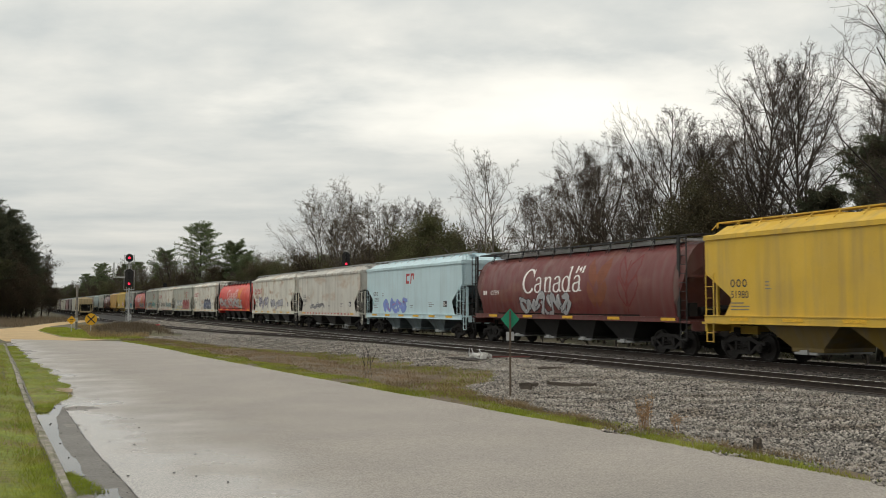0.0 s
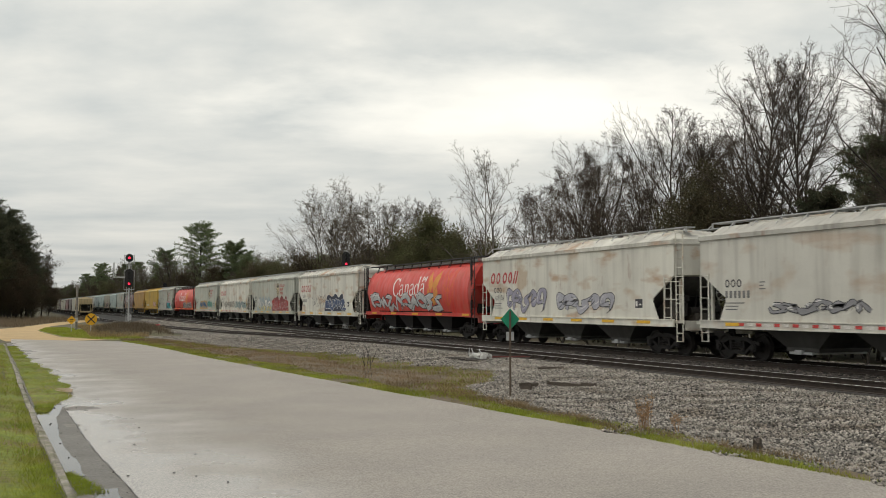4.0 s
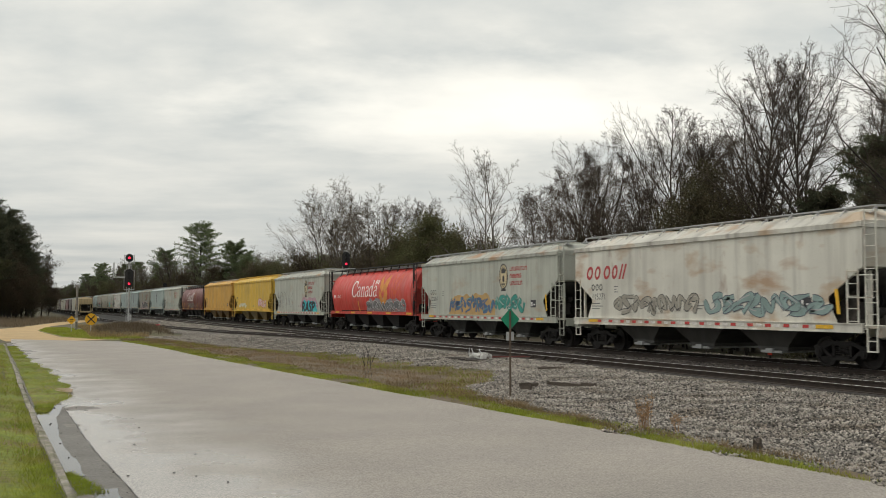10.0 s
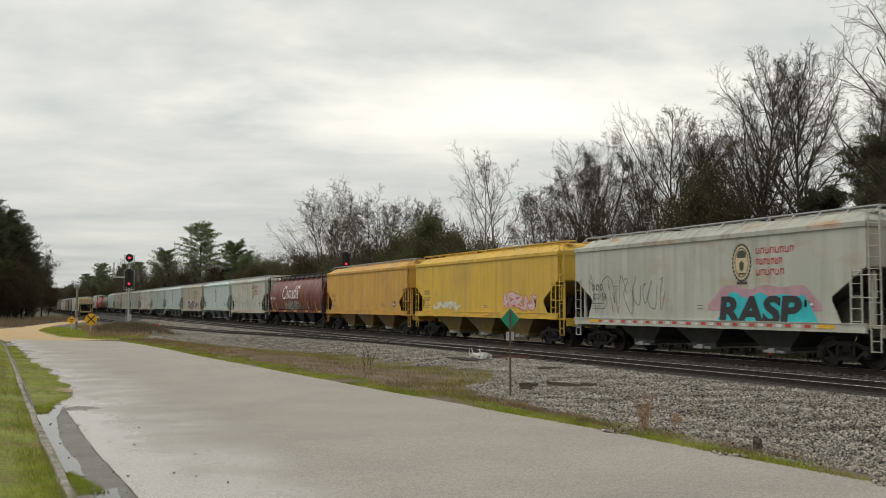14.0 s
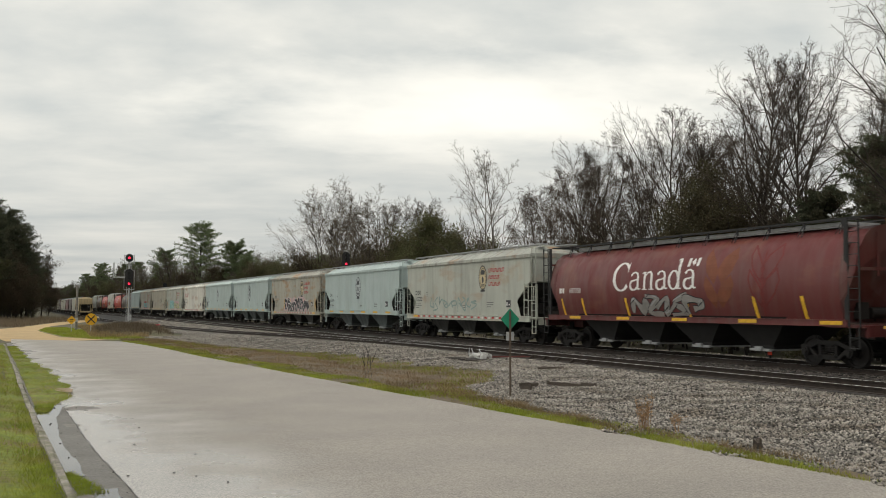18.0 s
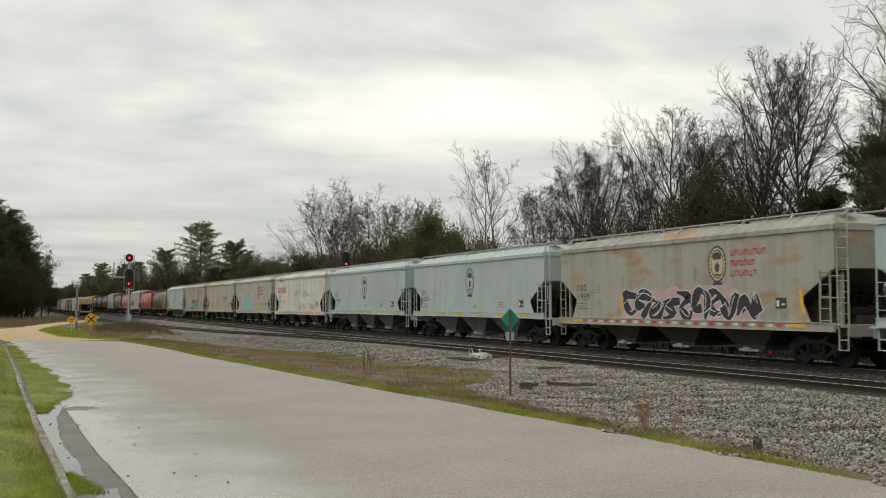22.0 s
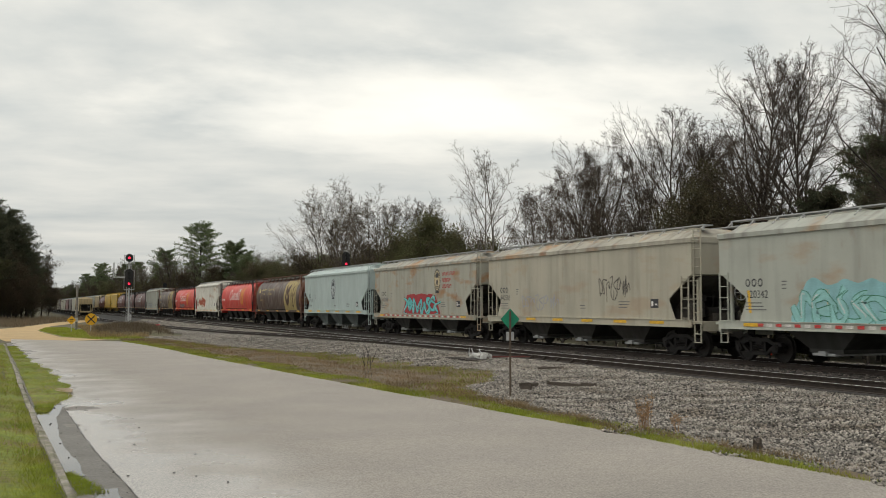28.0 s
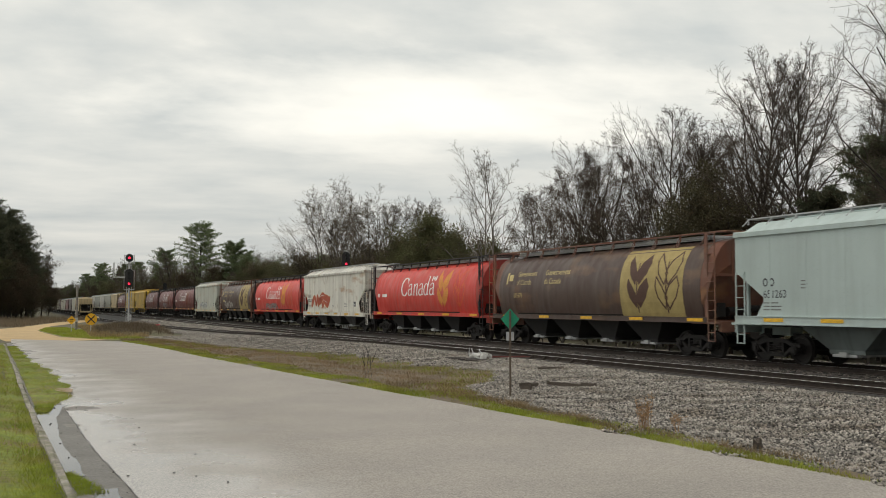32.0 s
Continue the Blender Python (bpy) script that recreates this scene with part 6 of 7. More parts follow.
strip("crossing_verge", [(6.0, 69.5), (3.3, 78), (2.7, 92), (2.3, 108), (3.6, 128)], [(9.0, 69.5), (8.6, 80), (7.6, 95), (6.6, 110), (6.2, 128)], lambda x, y: ground_height(x, y) + 0.016, LAWN, "patch of green grass beside the sand track")
blades("crossing_grass", 26000, 7, between(lambda y: np.interp(y, [72, 78, 92, 108, 128], [5.0, 3.4, 2.8, 2.4, 3.7]), lambda y: np.interp(y, [72, 100, 128], [8.4, 6.6, 5.6]), 72, 125, 1.1), 0.04, 0.16, 0.02, BLADE, "green grass patch at the end of the road")
blades("far_field_weeds", 16000, 8, between(lambda y: -22 + 0 * y, lambda y: np.interp(y, [125, 150, 190], [0.5, 4, 12]), 128, 200, 1.0), 0.4, 1.1, 0.04, WINTER, "tall brown weeds before the far trees")


def mound():
    """Low weedy bank of earth round the foot of the signal."""
    xs, ys = np.linspace(5.6, 12.6, 40), np.linspace(75, 101, 60)

    def height(x, y):
        r = np.clip(1 - ((x - 9.0) / 3.2) ** 2 - ((y - 88) / 12.0) ** 2, 0, 1)
        lump = 0.12 * np.sin(x * 2.1 + y * 0.7) + 0.08 * np.sin(y * 1.7)
        return np.maximum(ground_height(x, y), bed(x, y)) - 0.03 + 0.62 * r ** 0.8 * (1 + lump)
    sheet("earth_bank", xs, ys, height, SOIL, label="low bank of brown earth round the foot of the signal")
    rng = np.random.default_rng(31)
    n = 9000
    x, y = rng.uniform(6.2, 11.8, n), rng.uniform(77, 99, n)
    keep = 1 - ((x - 9.0) / 3.2) ** 2 - ((y - 88) / 12.0) ** 2 > rng.uniform(-0.1, 0.6, n)
    x, y = x[keep], y[keep]
    z, h = height(x, y), rng.uniform(0.15, 0.5, len(x))
    a = rng.uniform(0, math.tau, len(x))
    lx, ly = rng.normal(0, 0.5, len(x)) * h, rng.normal(0, 0.5, len(x)) * h
    v = np.stack([np.stack([x - np.cos(a) * 0.02, y - np.sin(a) * 0.02, z - 0.02], 1), np.stack([x + np.cos(a) * 0.02, y + np.sin(a) * 0.02, z - 0.02], 1), np.stack([x + lx, y + ly, z + h], 1)], 1).reshape(-1, 3)
    tagged(new("bank_weeds", mesh_np("bank_weeds", v, np.arange(len(x) * 3).reshape(-1, 3), WINTER)), "dead brown weeds on the bank by the signal", "weed", kind="stuff")


mound()


def stones(name, n, seed, lo, hi, y0, y1, s0, s1, power, m=None):
    """Loose crushed stones, each an uneven eight-sided lump."""
    rng = np.random.default_rng(seed)
    y = y0 + (y1 - y0) * rng.random(n) ** power
    x = lo(y) + (hi(y) - lo(y)) * rng.random(n)
    z = bed(x, y) + 0.012
    c = np.stack([x, y, z], 1)
    s = rng.uniform(s0, s1, (n, 1, 1))
    dirs = np.array([(1, 0, 0), (0, 1, 0), (-1, 0, 0), (0, -1, 0), (0, 0, 0.75), (0, 0, -0.75)], float)[None]
    p = dirs * rng.uniform(0.6, 1.25, (n, 6, 1)) + rng.normal(0, 0.22, (n, 6, 3))
    a = rng.uniform(0, math.tau, n)
    ca, sa = np.cos(a)[:, None], np.sin(a)[:, None]
    q = np.stack([p[..., 0] * ca - p[..., 1] * sa, p[..., 0] * sa + p[..., 1] * ca, p[..., 2]], 2)
    v = (c[:, None] + q * s + np.array([0, 0, 0.2]) * s).reshape(-1, 3)
    tri = np.array([(0, 1, 4), (1, 2, 4), (2, 3, 4), (3, 0, 4), (1, 0, 5), (2, 1, 5), (3, 2, 5), (0, 3, 5)])
    f = (np.arange(n)[:, None, None] * 6 + tri[None]).reshape(-1, 3)
    m = m or STONE
    return tagged(new(name, mesh_np(name, v, f, m)), "loose grey crushed stones of the ballast", "gravel", kind="stuff")


def stone_variation(m):
    n, l = m.node_tree.nodes, m.node_tree.links
    b = n["Principled BSDF"]
    old = b.inputs["Base Color"].links[0].from_socket
    ge, mr, vm = n.new("ShaderNodeNewGeometry"), n.new("ShaderNodeMapRange"), n.new("ShaderNodeVectorMath")
    mr.inputs[3].default_value, mr.inputs[4].default_value = 0.10, 2.25
    vm.operation = 'SCALE'
    l.new(ge.outputs["Random Per Island"], mr.inputs[0])
    l.new(old, vm.inputs[0])
    l.new(mr.outputs[0], vm.inputs["Scale"])
    l.new(vm.outputs[0], b.inputs["Base Color"])


DARK_STONE = mat("dark_track_stone", (0.05, 0.043, 0.037), 0.8, 0, 6, 0.4, 25, 0.25)
stone_variation(STONE)
stone_variation(DARK_STONE)
stones("ballast_stones", 92000, 11, lambda y: weed_edge(y) - 0.15, lambda y: 18.5 + 0 * y, 7, 34, 0.020, 0.046, 1.25)
stones("ballast_stones", 40000, 15, lambda y: np.interp(y, [70, 85, 110, 160], [10.5, 12.9, 12.6, 13.0]), lambda y: 19.0 + 0 * y, 70, 160, 0.035, 0.07, 1.2)
stones("ballast_stones", 34000, 12, weed_edge, lambda y: 18.7 + 0 * y, 30, 75, 0.028, 0.055, 1.1)
stones("ballast_stones", 9000, 13, lambda y: 20.95 + 0 * y, lambda y: 22.9 + 0 * y, 12, 60, 0.03, 0.06, 1.1, DARK_STONE)
stones("ballast_stones", 8000, 14, lambda y: 25.3 + 0 * y, lambda y: 28.0 + 0 * y, 14, 60, 0.03, 0.06, 1.1)


# ---- kerb, gutter and puddles ----
def kerb():
    bm = bmesh.new()
    ys = np.linspace(-15, 63, 60)
    rr = random.Random(3)
    loft(bm, [[(float(kerb_x(y)) + dx + rr.uniform(-0.026, 0.026), y, dz + (dz > 0) * rr.uniform(-0.02, 0.014)) for dx, dz in ((-0.07, -0.05), (-0.07, 0.06), (-0.055, 0.07), (0.0, 0.068), (0.03, 0.05), (0.05, -0.05))] for y in ys])
    k = part("kerb", bm, CONCRETE, None)
    tagged(k, "old stained concrete kerb between lawn and gutter", kind="structure")


kerb()
strip("gutter", [(float(kerb_x(y)) + 0.05, y) for y in (-15, 8, 16, 24, 40, 66)], [(1.9, -15), (1.6, 8), (1.45, 16), (1.3, 24), (1.05, 40), (0.2, 66)], lambda x, y: 0.006 + 0 * x, MUD, "dark wet gutter with silt")


def blob(cx, cy, rx, ry, seed, z, turn=0.0):
    rng = random.Random(seed)
    n = 60
    ph = [rng.uniform(0, math.tau) for _ in range(5)]
    pts = []
    for k in range(n):
        a = k * math.tau / n
        r = 1 + sum(0.22 / (j + 1) * math.sin((j + 2) * a + ph[j]) for j in range(5))
        u, v = rx * r * math.cos(a), ry * r * math.sin(a)
        pts.append((cx + u * math.cos(turn) - v * math.sin(turn), cy + u * math.sin(turn) + v * math.cos(turn), z))
    bm = bmesh.new()
    bm.faces.new([bm.verts.new(p) for p in pts])
    return bm


def silt(cx, cy, rx, ry, seed, z, turn, material, label):
    tagged(part("silt_patch", blob(cx, cy, rx, ry, seed, z, turn), material, None), label, kind="structure")


WETSILT = mat("dark_wet_silt", (0.19, 0.17, 0.145), 0.5, 0, 3, 0.3, 20, 0.3)
SANDSILT = mat("brown_sandy_silt", (0.33, 0.24, 0.16), 0.8, 0, 4, 0.25, 30, 0.3)
silt(1.38, 23.7, 0.33, 0.55, 3, 0.0125, 0.1, WETSILT, "dark wet silt washed into the gutter")
silt(1.0, 38.0, 0.10, 1.6, 5, 0.0125, 0.05, WETSILT, "dark wet silt washed into the gutter")
silt(1.22, 32.5, 0.10, 1.2, 6, 0.0125, 0.03, WETSILT, "dark wet silt washed into the gutter")
silt(1.06, 20.4, 0.13, 0.35, 7, 0.0125, 0.0, WETSILT, "dark wet silt washed into the gutter")
silt(1.30, 28.6, 0.17, 0.9, 8, 0.036, 0.1, SANDSILT, "sandy silt at the edge of the grassy bank")


def gutter_water():
    """Long sheet of standing water between the kerb and the gutter slab, with an uneven shore."""
    for seed, ys, xs, z in ((1, (24.6, 24.0, 21.6, 19.6, 18, 16.3, 15.1, 14.3), (1.2, 1.05, 0.84, 0.80, 0.78, 0.86, 0.94, 0.90), 0.016), (2, (13.2, 12.6, 11.5, 10), (1.24, 1.22, 1.34, 1.3), 0.0165)):
        n = 90
        yy = np.linspace(ys[0], ys[-1], n)
        right = np.interp(-yy, [-v for v in ys], xs) + np.array([0.05 * noise.noise((y * 1.3, seed, 0)) + 0.03 * noise.noise((y * 5, seed, 4)) for y in yy])
        left = kerb_x(yy) + 0.055 + (0.18 if seed == 2 else 0)
        left = np.minimum(left, right - 0.01)
        pts = [(float(x), float(y), z) for x, y in zip(right, yy)] + [(float(x), float(y), z) for x, y in zip(left[::-1], yy[::-1])]
        bm = bmesh.new()
        bm.faces.new([bm.verts.new(p) for p in pts])
        tagged(part("puddle", bm, WATER, None), "long shallow rain puddle in the gutter reflecting the sky", "puddle", "puddles", kind="structure")


gutter_water()


def grass_island():
    def lo(y):
        return kerb_x(y) + 0.1

    def hi(y):
        return np.interp(y, [23, 25, 29, 38, 44, 60], [0.6, 1.15, 1.5, 1.25, 0.75, 0.2]) + 0.12 * np.sin(y * 1.7)
    ys = [23, 24.5, 26, 28, 30, 33, 36, 40, 44, 50, 60]
    strip("gutter_bank", [(float(lo(y)), y) for y in ys], [(float(hi(y)), y) for y in ys], lambda x, y: 0.004 + 0.028 * (1 - smooth(-0.2, 0.0, x - hi(y))), MATS["green_lawn_soil"], "grassy silt bank in the gutter")
    blades("bank_grass", 26000, 21, between(lo, lambda y: hi(y) - 0.04, 23, 60, 1.2), 0.03, 0.085, 0.01, BLADE, "green grass on the silt bank", 0.8)
    blades("gutter_tufts", 1500, 22, between(lambda y: kerb_x(y) + 0.06, lambda y: kerb_x(y) + 0.1 + 0.3 * np.clip((14.6 - y) / 1.5, 0, 1), 12.9, 14.6, 1.0), 0.03, 0.07, 0.008, BLADE, "green tuft growing in the gutter", 0.9)


grass_island()


def dry_plant(x, y, h, seed, material, label, n=26):
    rng = np.random.default_rng(seed)
    segs = []
    for k in range(n):
        p = np.array((rng.normal(0, 0.06), rng.normal(0, 0.06), 0.0))
        d = np.array((rng.normal(0, 0.14), rng.normal(0, 0.14), 1.0))
        ln = h * rng.uniform(0.5, 1)
        q = p + d * ln
        segs.append((p, q, 0.006, 0.003))
        for j in range(7):
            f = rng.uniform(0.4, 1)
            s = p + (q - p) * f
            segs.append((s, s + np.array((rng.normal(0, 0.05), rng.normal(0, 0.05), rng.uniform(0.02, 0.07))), 0.006, 0.004))
    v, f = tubes(segs, 3)
    t = tagged(new("dry_weed"), label, "weed")
    tagged(hang("stalk", mesh_np("stalk", v, f, material), t), kind="stuff")
    t.matrix_basis = pose(x, y, 0.02)


dry_plant(10.55, 15.4, 0.66, 1, mat("rust_brown_stalks", (0.34, 0.20, 0.095), 0.9, 0, 3, 0.3), "upright rust-brown dry weed at the road's edge", 18)
dry_plant(10.95, 15.0, 0.35, 2, MATS["rust_brown_stalks"], "small rust-brown dry weed at the road's edge", 6)


def bare_shrub(x, y, h, seed):
    rng = np.random.default_rng(seed)
    thick, thin = grow(rng, h, 0.35, 0.011, 1, (2, 2), 0.1, 4, 0.4, 0.03)
    t = tagged(new("bare_shrub"), "thin leafless shrub on the weedy verge", "shrub")
    v, f = tubes(thick + thin, 4)
    hang("stems", mesh_np("stem", v, f, BARK_D), t).name = "stem"
    t.matrix_basis = pose(x, y, 0.02)


bare_shrub(10.2, 29.9, 1.0, 5)


def litter():
    """Dark leaves, clods and pebbles lying in the gutter and on the wet road edge."""
    rng = np.random.default_rng(8)
    n = 60
    y = 10 + 26 * rng.random(n) ** 1.3
    x = kerb_x(y) + 0.15 + np.abs(rng.normal(0, 0.9, n))
    s = rng.uniform(0.008, 0.03, (n, 1, 1))
    p = np.array([(1, 0, 0), (0, 1, 0), (-1, 0, 0), (0, -1, 0), (0, 0, 0.7)], float)[None] * rng.uniform(0.6, 1.4, (n, 5, 1))
    v = (np.stack([x, y, np.full(n, 0.014)], 1)[:, None] + p * s).reshape(-1, 3)
    f = (np.arange(n)[:, None, None] * 5 + np.array([(0, 1, 4), (1, 2, 4), (2, 3, 4), (3, 0, 4)])[None]).reshape(-1, 3)
    tagged(new("road_litter", mesh_np("road_litter", v, f, mat("dark_wet_litter", (0.03, 0.026, 0.022), 0.6))), "dark wet leaves and pebbles on the road edge", "litter", kind="stuff")


litter()


def seam():
    """The broken joint between gutter and asphalt."""
    rr = random.Random(9)
    bm = bmesh.new()
    ys = np.linspace(6, 24, 70)
    ring_rows = []
    for y in ys:
        x = float(np.interp(y, [5, 12.5, 16.7, 24], [1.45, 1.41, 1.22, 1.08])) + rr.uniform(-0.012, 0.012)
        w = rr.uniform(0.003, 0.012)
        ring_rows.append([(x - w, y, 0.0155), (x + w, y, 0.0155)])
    loft(bm, ring_rows, closed=False)
    tagged(part("road_joint", bm, mat("black_wet_joint", (0.02, 0.018, 0.016), 0.5), None), "dark broken joint between gutter and asphalt", kind="structure")


seam()


# ---- cloud layer drifting over the railway ----
def cloud_sheet():
    m = bpy.data.materials.new("overcast_cloud")
    m.use_nodes = True
    n, l = m.node_tree.nodes, m.node_tree.links
    n.remove(n["Principled BSDF"])
    em, tc, mp, n1, n2, cr = (n.new(k) for k in ("ShaderNodeEmission", "ShaderNodeTexCoord", "ShaderNodeMapping", "ShaderNodeTexNoise", "ShaderNodeTexNoise", "ShaderNodeValToRGB"))
    sp, dv, lg, cb = n.new("ShaderNodeSeparateXYZ"), n.new("ShaderNodeMath"), n.new("ShaderNodeMath"), n.new("ShaderNodeCombineXYZ")
    dv.operation, lg.operation = 'DIVIDE', 'LOGARITHM'
    l.new(tc.outputs["Object"], sp.inputs[0])
    l.new(sp.outputs[0], dv.inputs[0])
    l.new(sp.outputs[1], dv.inputs[1])
    l.new(sp.outputs[1], lg.inputs[0])
    lg.inputs[1].default_value = math.e
    l.new(dv.outputs[0], cb.inputs[0])
    l.new(lg.outputs[0], cb.inputs[1])
    mp.inputs["Scale"].default_value = (6.5, 4.4, 1)
    mp.inputs["Location"].default_value = (1.3, 0.4, 0)
    n1.inputs["Scale"].default_value, n1.inputs["Detail"].default_value, n1.inputs["Roughness"].default_value = 1.0, 7, 0.52
    l.new(cb.outputs[0], mp.inputs[0])
    l.new(mp.outputs[0], n1.inputs["Vector"])
    cr.color_ramp.elements[0].position, cr.color_ramp.elements[0].color = 0.28, (0.605, 0.645, 0.672, 1)
    cr.color_ramp.elements[1].position, cr.color_ramp.elements[1].color = 0.72, (0.86, 0.862, 0.85, 1)
    l.new(n1.outputs[0], cr.inputs[0])
    # the thin place through which the hidden sun shines
    ds, mr, ad, ms, nz = n.new("ShaderNodeVectorMath"), n.new("ShaderNodeMapRange"), n.new("ShaderNodeMixRGB"), n.new("ShaderNodeMapping"), n.new("ShaderNodeMath")
    ms.inputs["Location"].default_value = (-54 / 106, -430 / 94, 0)
    ms.inputs["Scale"].default_value = (1 / 106, 1 / 94, 1)
    l.new(tc.outputs["Object"], ms.inputs[0])
    ds.operation = 'LENGTH'
    l.new(ms.outputs[0], ds.inputs[0])
    nz.operation = 'MULTIPLY_ADD'
    nz.inputs[1].default_value = -1.5
    l.new(n1.outputs[0], nz.inputs[0])
    l.new(ds.outputs["Value"], nz.inputs[2])
    mr.inputs[1].default_value, mr.inputs[2].default_value, mr.inputs[3].default_value, mr.inputs[4].default_value = -0.55, 0.65, 1.0, 0.0
    l.new(nz.outputs[0], mr.inputs[0])
    ad.inputs[2].default_value = (1.10, 1.085, 1.05, 1)
    l.new(mr.outputs[0], ad.inputs[0])
    l.new(cr.outputs[0], ad.inputs[1])
    # thicker and greyer towards the horizon
    hz, sc = n.new("ShaderNodeMapRange"), n.new("ShaderNodeVectorMath")
    hz.inputs[1].default_value, hz.inputs[2].default_value, hz.inputs[3].default_value, hz.inputs[4].default_value = 6.0, 7.6, 1.0, 0.80
    sc.operation = 'SCALE'
    l.new(lg.outputs[0], hz.inputs[0])
    l.new(ad.outputs[0], sc.inputs[0])
    l.new(hz.outputs[0], sc.inputs["Scale"])
    l.new(sc.outputs[0], em.inputs[0])
    em.inputs[1].default_value = 1.0
    l.new(em.outputs[0], n["Material Output"].inputs[0])
    v = np.array([(-4800, 140, 0), (4800, 140, 0), (4800, 4900, 0), (-4800, 4900, 0)], float)
    ob = tagged(new("cloud_layer", mesh_np("cloud_layer", v, np.array([[0, 1, 2, 3]]), m)), "grey overcast cloud layer with a bright thin patch", kind="structure")
    ob.matrix_basis = pose(0, 0, 83, 0, 0, -23.1)
    return ob


CLOUDS = cloud_sheet()

# ---- signals and signs ----
GREEN_S = mat("green_sign_face", (0.0, 0.19, 0.10), 0.45, 0, 3, 0.1)
POST_S = mat("weathered_brown_post", (0.10, 0.075, 0.055), 0.8, 0.2, 6, 0.3)
YEL_S = mat("yellow_sign_face", (0.75, 0.40, 0.02), 0.45, 0, 3, 0.1)
RED_L = glow("lit_red_signal_lens", (1.0, 0.02, 0.06), 2.2)


def diamond_sign():
    t = tagged(new("green_diamond_sign"), "green diamond sign on a thin weathered steel post", "sign")
    bm = bmesh.new()
    add_box(bm, (0, 0, 1.07), (0.05, 0.035, 2.14))
    part("post", bm, POST_S, t)
    bm = bmesh.new()
    add_prism(bm, [(-0.24, 1.93), (0, 1.655), (0.24, 1.93), (0, 2.205)], 1, 0.026, 0.034)
    part("panel", bm, GREEN_S, t)
    bm = bmesh.new()
    add_box(bm, (0, 0.03, 1.50), (0.20, 0.01, 0.22))
    part("plate", bm, GALV, t, "small grey metal plate")
    t.matrix_basis = pose(11.6, 22.8, 0.0, 0, 0, -26)


diamond_sign()


def signal(x, y, z, h, heads, turn, label):
    t = tagged(new("railway_signal"), label, "signal")
    bm = bmesh.new()
    add_tube(bm, (0, 0, 0), (0, 0, h), 0.09, 12)
    add_tube(bm, (0, 0, 0), (0, 0, 0.25), 0.25, 12)
    part("mast", bm, GALV, t)
    bm = bmesh.new()
    for s in (-1, 1):
        add_box(bm, (s * 0.22, 0.22, h * 0.48), (0.05, 0.05, h * 0.94))
    for k in range(int(h / 0.33)):
        add_tube(bm, (-0.22, 0.22, 0.3 + k * 0.32), (0.22, 0.22, 0.3 + k * 0.32), 0.015, 6)
    part("ladder", bm, GALV, t)
    for zc, hh, lens in heads[:2] if len(heads) > 1 else ():
        lo, hi = zc - hh * 0.5 - 0.15, zc + hh * 0.5 - 0.1
        bars = [((side, 0.55, lo), (side, 0.55, hi)) for side in (-0.45, 0.45)]
        for level in (lo, hi):
            bars += [((a[0], a[1], level), (b[0], b[1], level)) for a, b in (((-0.45, 0.1), (-0.45, 0.6)), ((-0.45, 0.6), (0.45, 0.6)), ((0.45, 0.6), (0.45, 0.1)))]
        for a, b in bars:
            bm = bmesh.new()
            add_tube(bm, a, b, 0.03, 6)
            part("cage_bar", bm, GALV, t)
    for zc, hh, lens in heads:
        bm = bmesh.new()
        pts = []
        w = 0.36
        for k in range(20):
            a = k * math.tau / 20
            pts.append((w * math.cos(a), zc + (hh / 2 - w) * (1 if math.sin(a) >= 0 else -1) + w * math.sin(a)))
        add_prism(bm, pts, 1, -0.16, -0.13)
        head = part("signal_head", bm, BLACK, t, "black oval signal head with hooded lenses")
        for lz, lit in lens:
            bm = bmesh.new()
            add_tube(bm, (0, -0.40, zc + lz), (0, -0.16, zc + lz), 0.13, 16, caps=False)
            part("hood", bm, BLACK, head)
            bm = bmesh.new()
            add_tube(bm, (0, -0.20, zc + lz), (0, -0.165, zc + lz), 0.105, 16)
            part("lens", bm, RED_L if lit else BLACK, head)
    t.matrix_basis = pose(x, y, z, 0, 0, turn)
    return t


signal(9.8, 97, -0.1, 7.1, [(6.75, 0.75, [(0, True)]), (4.85, 1.75, [(-0.5, True), (0, False), (0.5, False)])], -6, "tall galvanised railway signal with two black heads, red lit")


signal(27.6, 87.0, 0.0, 6.6, [(6.35, 1.5, [(-0.35, True), (0.1, False), (0.5, False)])], -6, "railway signal behind the train with one lit red lens")
signal(28.5, 212.0, -0.3, 6.6, [(6.4, 1.5, [(-0.35, False), (0.1, False), (0.5, False)])], -6, "distant dark railway signal behind the train")


def signal_bracket():
    t = tagged(new("signal_bracket"), "white angled pipe bracket beside the signal mast", "bracket")
    bm = bmesh.new()
    add_tube(bm, (0, 0, 4.95), (-1.28, 0, 4.95), 0.06, 8)
    part("arm", bm, GALV, t)
    bm = bmesh.new()
    add_tube(bm, (-1.28, 0, 4.9), (-1.28, 0, 6.3), 0.06, 8)
    part("upright", bm, GALV, t)
    t.matrix_basis = pose(9.72, 97.0, -0.1, 0, 0, -6)
    b = tagged(new("equipment_case"), "grey steel signal equipment case beside the mast", "cabinet")
    bm = bmesh.new()
    add_box(bm, (0, 0, 0.65), (0.34, 0.3, 1.3))
    bevel_all(bm, 0.03)
    part("case", bm, GALV, b)
    bm = bmesh.new()
    add_box(bm, (0, -0.165, 0.68), (0.27, 0.03, 1.05))
    part("door", bm, GALV, b)
    b.matrix_basis = pose(9.85, 96.6, 0.1, 0, 0, -6)


signal_bracket()


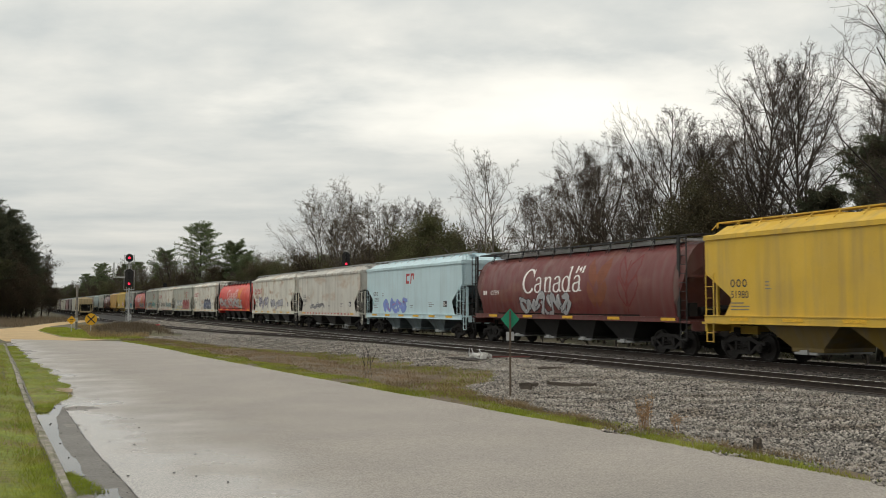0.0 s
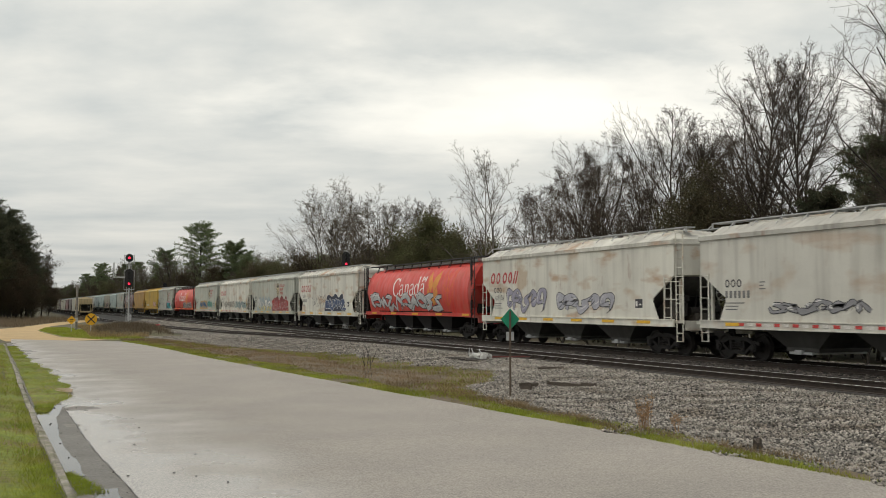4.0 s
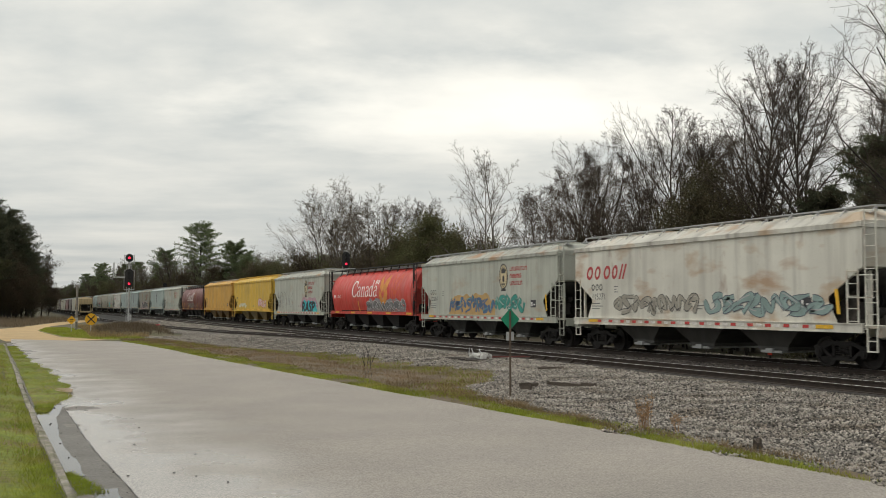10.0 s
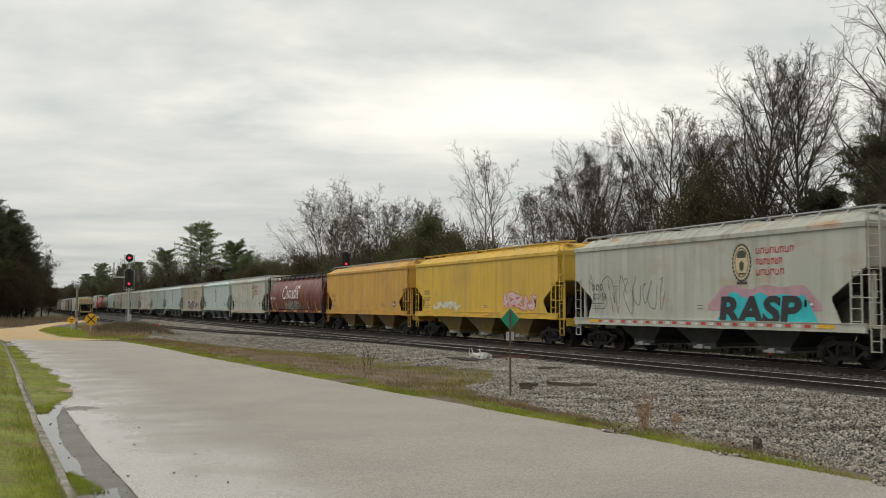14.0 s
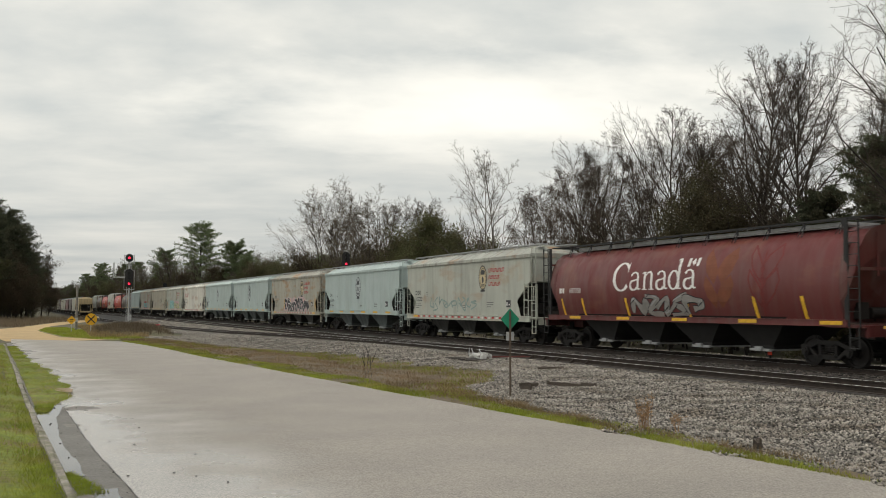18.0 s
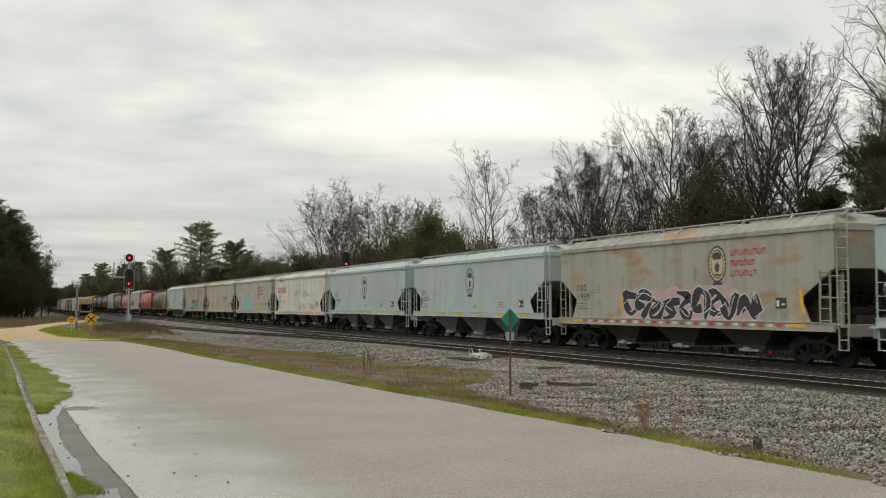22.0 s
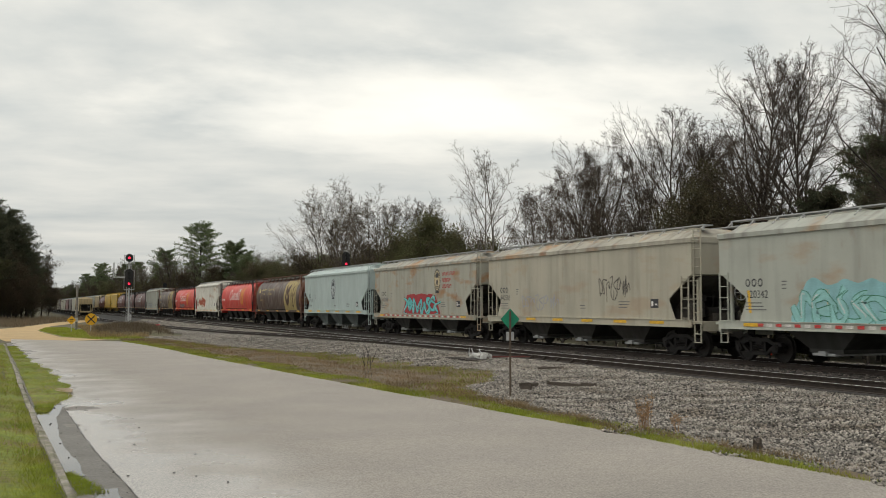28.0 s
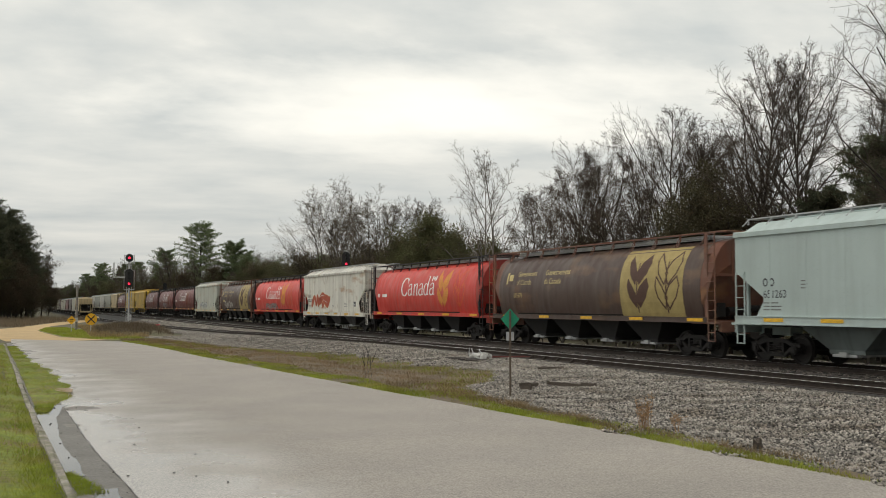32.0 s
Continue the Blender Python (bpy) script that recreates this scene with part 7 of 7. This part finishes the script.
def round_sign(x, y, z):
    t = tagged(new("crossing_warning_sign"), "round yellow railway crossing warning sign on a post", "sign")
    bm = bmesh.new()
    add_box(bm, (0, 0, 0.9), (0.06, 0.05, 1.8))
    part("post", bm, GALV, t)
    bm = bmesh.new()
    add_tube(bm, (0, -0.05, 1.52), (0, -0.04, 1.52), 0.46, 28)
    part("panel", bm, YEL_S, t)
    for a in (-1, 1):
        bm = bmesh.new()
        add_box(bm, (0, -0.056, 1.52), (0.09, 0.006, 0.82), Matrix.Rotation(radians(45 * a), 3, 'Y'))
        part("cross_bar", bm, BLACK, t)
    t.matrix_basis = pose(x, y, z, 0, 0, 5)


def yellow_diamond(x, y, z):
    t = tagged(new("yellow_diamond_sign"), "yellow diamond warning sign on a post", "sign")
    bm = bmesh.new()
    add_box(bm, (0, 0, 0.8), (0.06, 0.05, 1.6))
    part("post", bm, GALV, t)
    bm = bmesh.new()
    add_prism(bm, [(-0.40, 1.35), (0, 0.95), (0.40, 1.35), (0, 1.75)], 1, -0.045, -0.035)
    part("panel", bm, YEL_S, t)
    bm = bmesh.new()
    add_box(bm, (0, -0.05, 1.42), (0.30, 0.006, 0.06))
    part("printed_bar", bm, BLACK, t)
    bm = bmesh.new()
    add_box(bm, (0, -0.05, 1.26), (0.22, 0.006, 0.06))
    part("printed_bar", bm, BLACK, t)
    t.matrix_basis = pose(x, y, z, 0, 0, 5)


round_sign(5.65, 84, -0.35)
yellow_diamond(4.75, 95, -0.40)


def wood_pole(x, y, z):
    t = tagged(new("wooden_pole"), "short weathered wooden pole", "pole")
    bm = bmesh.new()
    add_tube(bm, (0, 0, 0), (0.05, 0, 4.7), 0.13, 12, 0.10)
    part("shaft", bm, mat("grey_pole_wood", (0.20, 0.185, 0.165), 0.9, 0, 4, 0.3, 20, 0.3), t)
    bm = bmesh.new()
    add_box(bm, (0, -0.13, 1.3), (0.3, 0.12, 0.4))
    part("meter_box", bm, GALV, t)
    t.matrix_basis = pose(x, y, z)


wood_pole(5.7, 105, -0.45)


# ---- trackside clutter ----
RED_PAINT = mat("faded_red_paint", (0.12, 0.025, 0.02), 0.7, 0, 6, 0.3)
WHITE_BOX = mat("dirty_white_paint", (0.56, 0.56, 0.53), 0.7, 0, 9, 0.4, 30, 0.3, second=(0.12, 0.10, 0.085), second_at=(0.52, 0.66))


def switch_machine():
    t = tagged(new("switch_machine"), "white switch machine with rods on dark ties beside the track", "switch machine")
    bm = bmesh.new()
    add_prism(bm, [(-0.24, 0.05), (0.22, 0.05), (0.20, 0.20), (0.08, 0.26), (-0.14, 0.24), (-0.24, 0.16)], 1, -0.5, 0.22)
    part("case", bm, WHITE_BOX, t)
    bm = bmesh.new()
    add_box(bm, (0, -0.14, 0.27), (0.26, 0.46, 0.03), Matrix.Rotation(0.08, 3, 'Y'))
    part("lid", bm, WHITE_BOX, t)
    bm = bmesh.new()
    add_tube(bm, (-0.05, 0.3, 0.14), (-0.05, 0.72, 0.14), 0.10, 12)
    add_box(bm, (-0.05, 0.8, 0.13), (0.24, 0.16, 0.2))
    part("gear_case", bm, WHITE_BOX, t)
    for y0, y1 in ((0.45, 0.62), (0.95, 0.80), (-0.35, -0.1)):
        bm = bmesh.new()
        add_tube(bm, (-0.15, y0, 0.15), (-0.18, y1, 0.42), 0.022, 8)
        part("hand_lever", bm, GALV, t)
    for y in (-0.75, -0.1, 0.55, 1.2):
        bm = bmesh.new()
        add_box(bm, (0.3, y, -0.02), (2.7, 0.26, 0.13))
        bevel_all(bm, 0.015)
        part("headblock_tie", bm, TIE, t)
    for y, x1 in ((-0.2, 2.3), (0.1, 2.5), (-0.7, 2.2)):
        bm = bmesh.new()
        add_tube(bm, (0.1, y, 0.12), (x1, y - 0.1, 0.10), 0.018, 8)
        part("throw_rod", bm, RED_PAINT if y < 0 else STEEL, t)
    t.matrix_basis = pose(17.35, 36.6, 0.11, 0, 0, 0)
    for k in range(7):
        b = tagged(new("rail_brace"), "dark steel rail brace at the switch", "rail brace", "rail braces at the switch")
        bm = bmesh.new()
        add_prism(bm, [(0, 0), (0.24, 0), (0.24, 0.18)], 1, -0.03, 0.03)
        part("wedge", bm, RUSTY, b)
        b.matrix_basis = pose(18.96, 31.5 + k * 1.06, 0.13)


switch_machine()


def debris(x, y, z, ln, w, turn, tilt=0):
    t = tagged(new("broken_tie"), "broken weathered railway tie lying on the ballast", "timber", "old timber on the ballast")
    bm = bmesh.new()
    r = random.Random(int(x * 100))
    n = 7
    rings = []
    for k in range(n):
        u = -ln / 2 + ln * k / (n - 1)
        q = w * (1 if 0 < k < n - 1 else 0.6)
        rings.append([(u, -q * r.uniform(0.8, 1), -0.05), (u, q * r.uniform(0.7, 1), -0.05), (u, q * r.uniform(0.4, 0.9), w * r.uniform(0.9, 2.1)), (u, -q * r.uniform(0.4, 0.9), w * r.uniform(0.9, 2.1))])
    loft(bm, rings)
    part("timber", bm, mat("rotten_tie_wood", (0.07, 0.056, 0.044), 0.9, 0, 4, 0.35, 25, 0.35, 0.5, 30), t)
    t.matrix_basis = pose(x, y, z, 0, tilt, turn)


debris(14.25, 24.7, 0.06, 0.95, 0.032, -34, 6)
debris(13.4, 25.2, 0.05, 0.55, 0.03, -12)
debris(14.75, 24.2, 0.08, 0.5, 0.03, -62)
debris(13.0, 24.6, 0.03, 0.4, 0.04, -70)
debris(16.8, 30.0, 0.11, 0.9, 0.05, -20)
debris(10.9, 12.8, 0.05, 0.22, 0.07, 30)


def marker(x, y, z, h, w, material, label):
    t = tagged(new("marker_post"), label, "marker")
    bm = bmesh.new()
    add_box(bm, (0, 0, h * 0.3), (w * 0.4, w * 0.4, h * 0.6))
    part("stake", bm, STEEL, t)
    bm = bmesh.new()
    add_box(bm, (0, 0, h * 0.8), (w, w * 0.5, h * 0.4))
    bevel_all(bm, w * 0.1)
    part("flag", bm, material, t)
    t.matrix_basis = pose(x, y, z, 0, 0, -30)


marker(26.63, 30.5, 0.15, 0.38, 0.15, mat("orange_red_plastic", (0.7, 0.06, 0.03), 0.5), "small orange-red marker beside the main track")
marker(12.5, 97.5, -0.25, 0.75, 0.36, mat("red_plastic", (0.5, 0.03, 0.06), 0.5), "red marker beside the siding")


build_train()
parked_string()
motions()
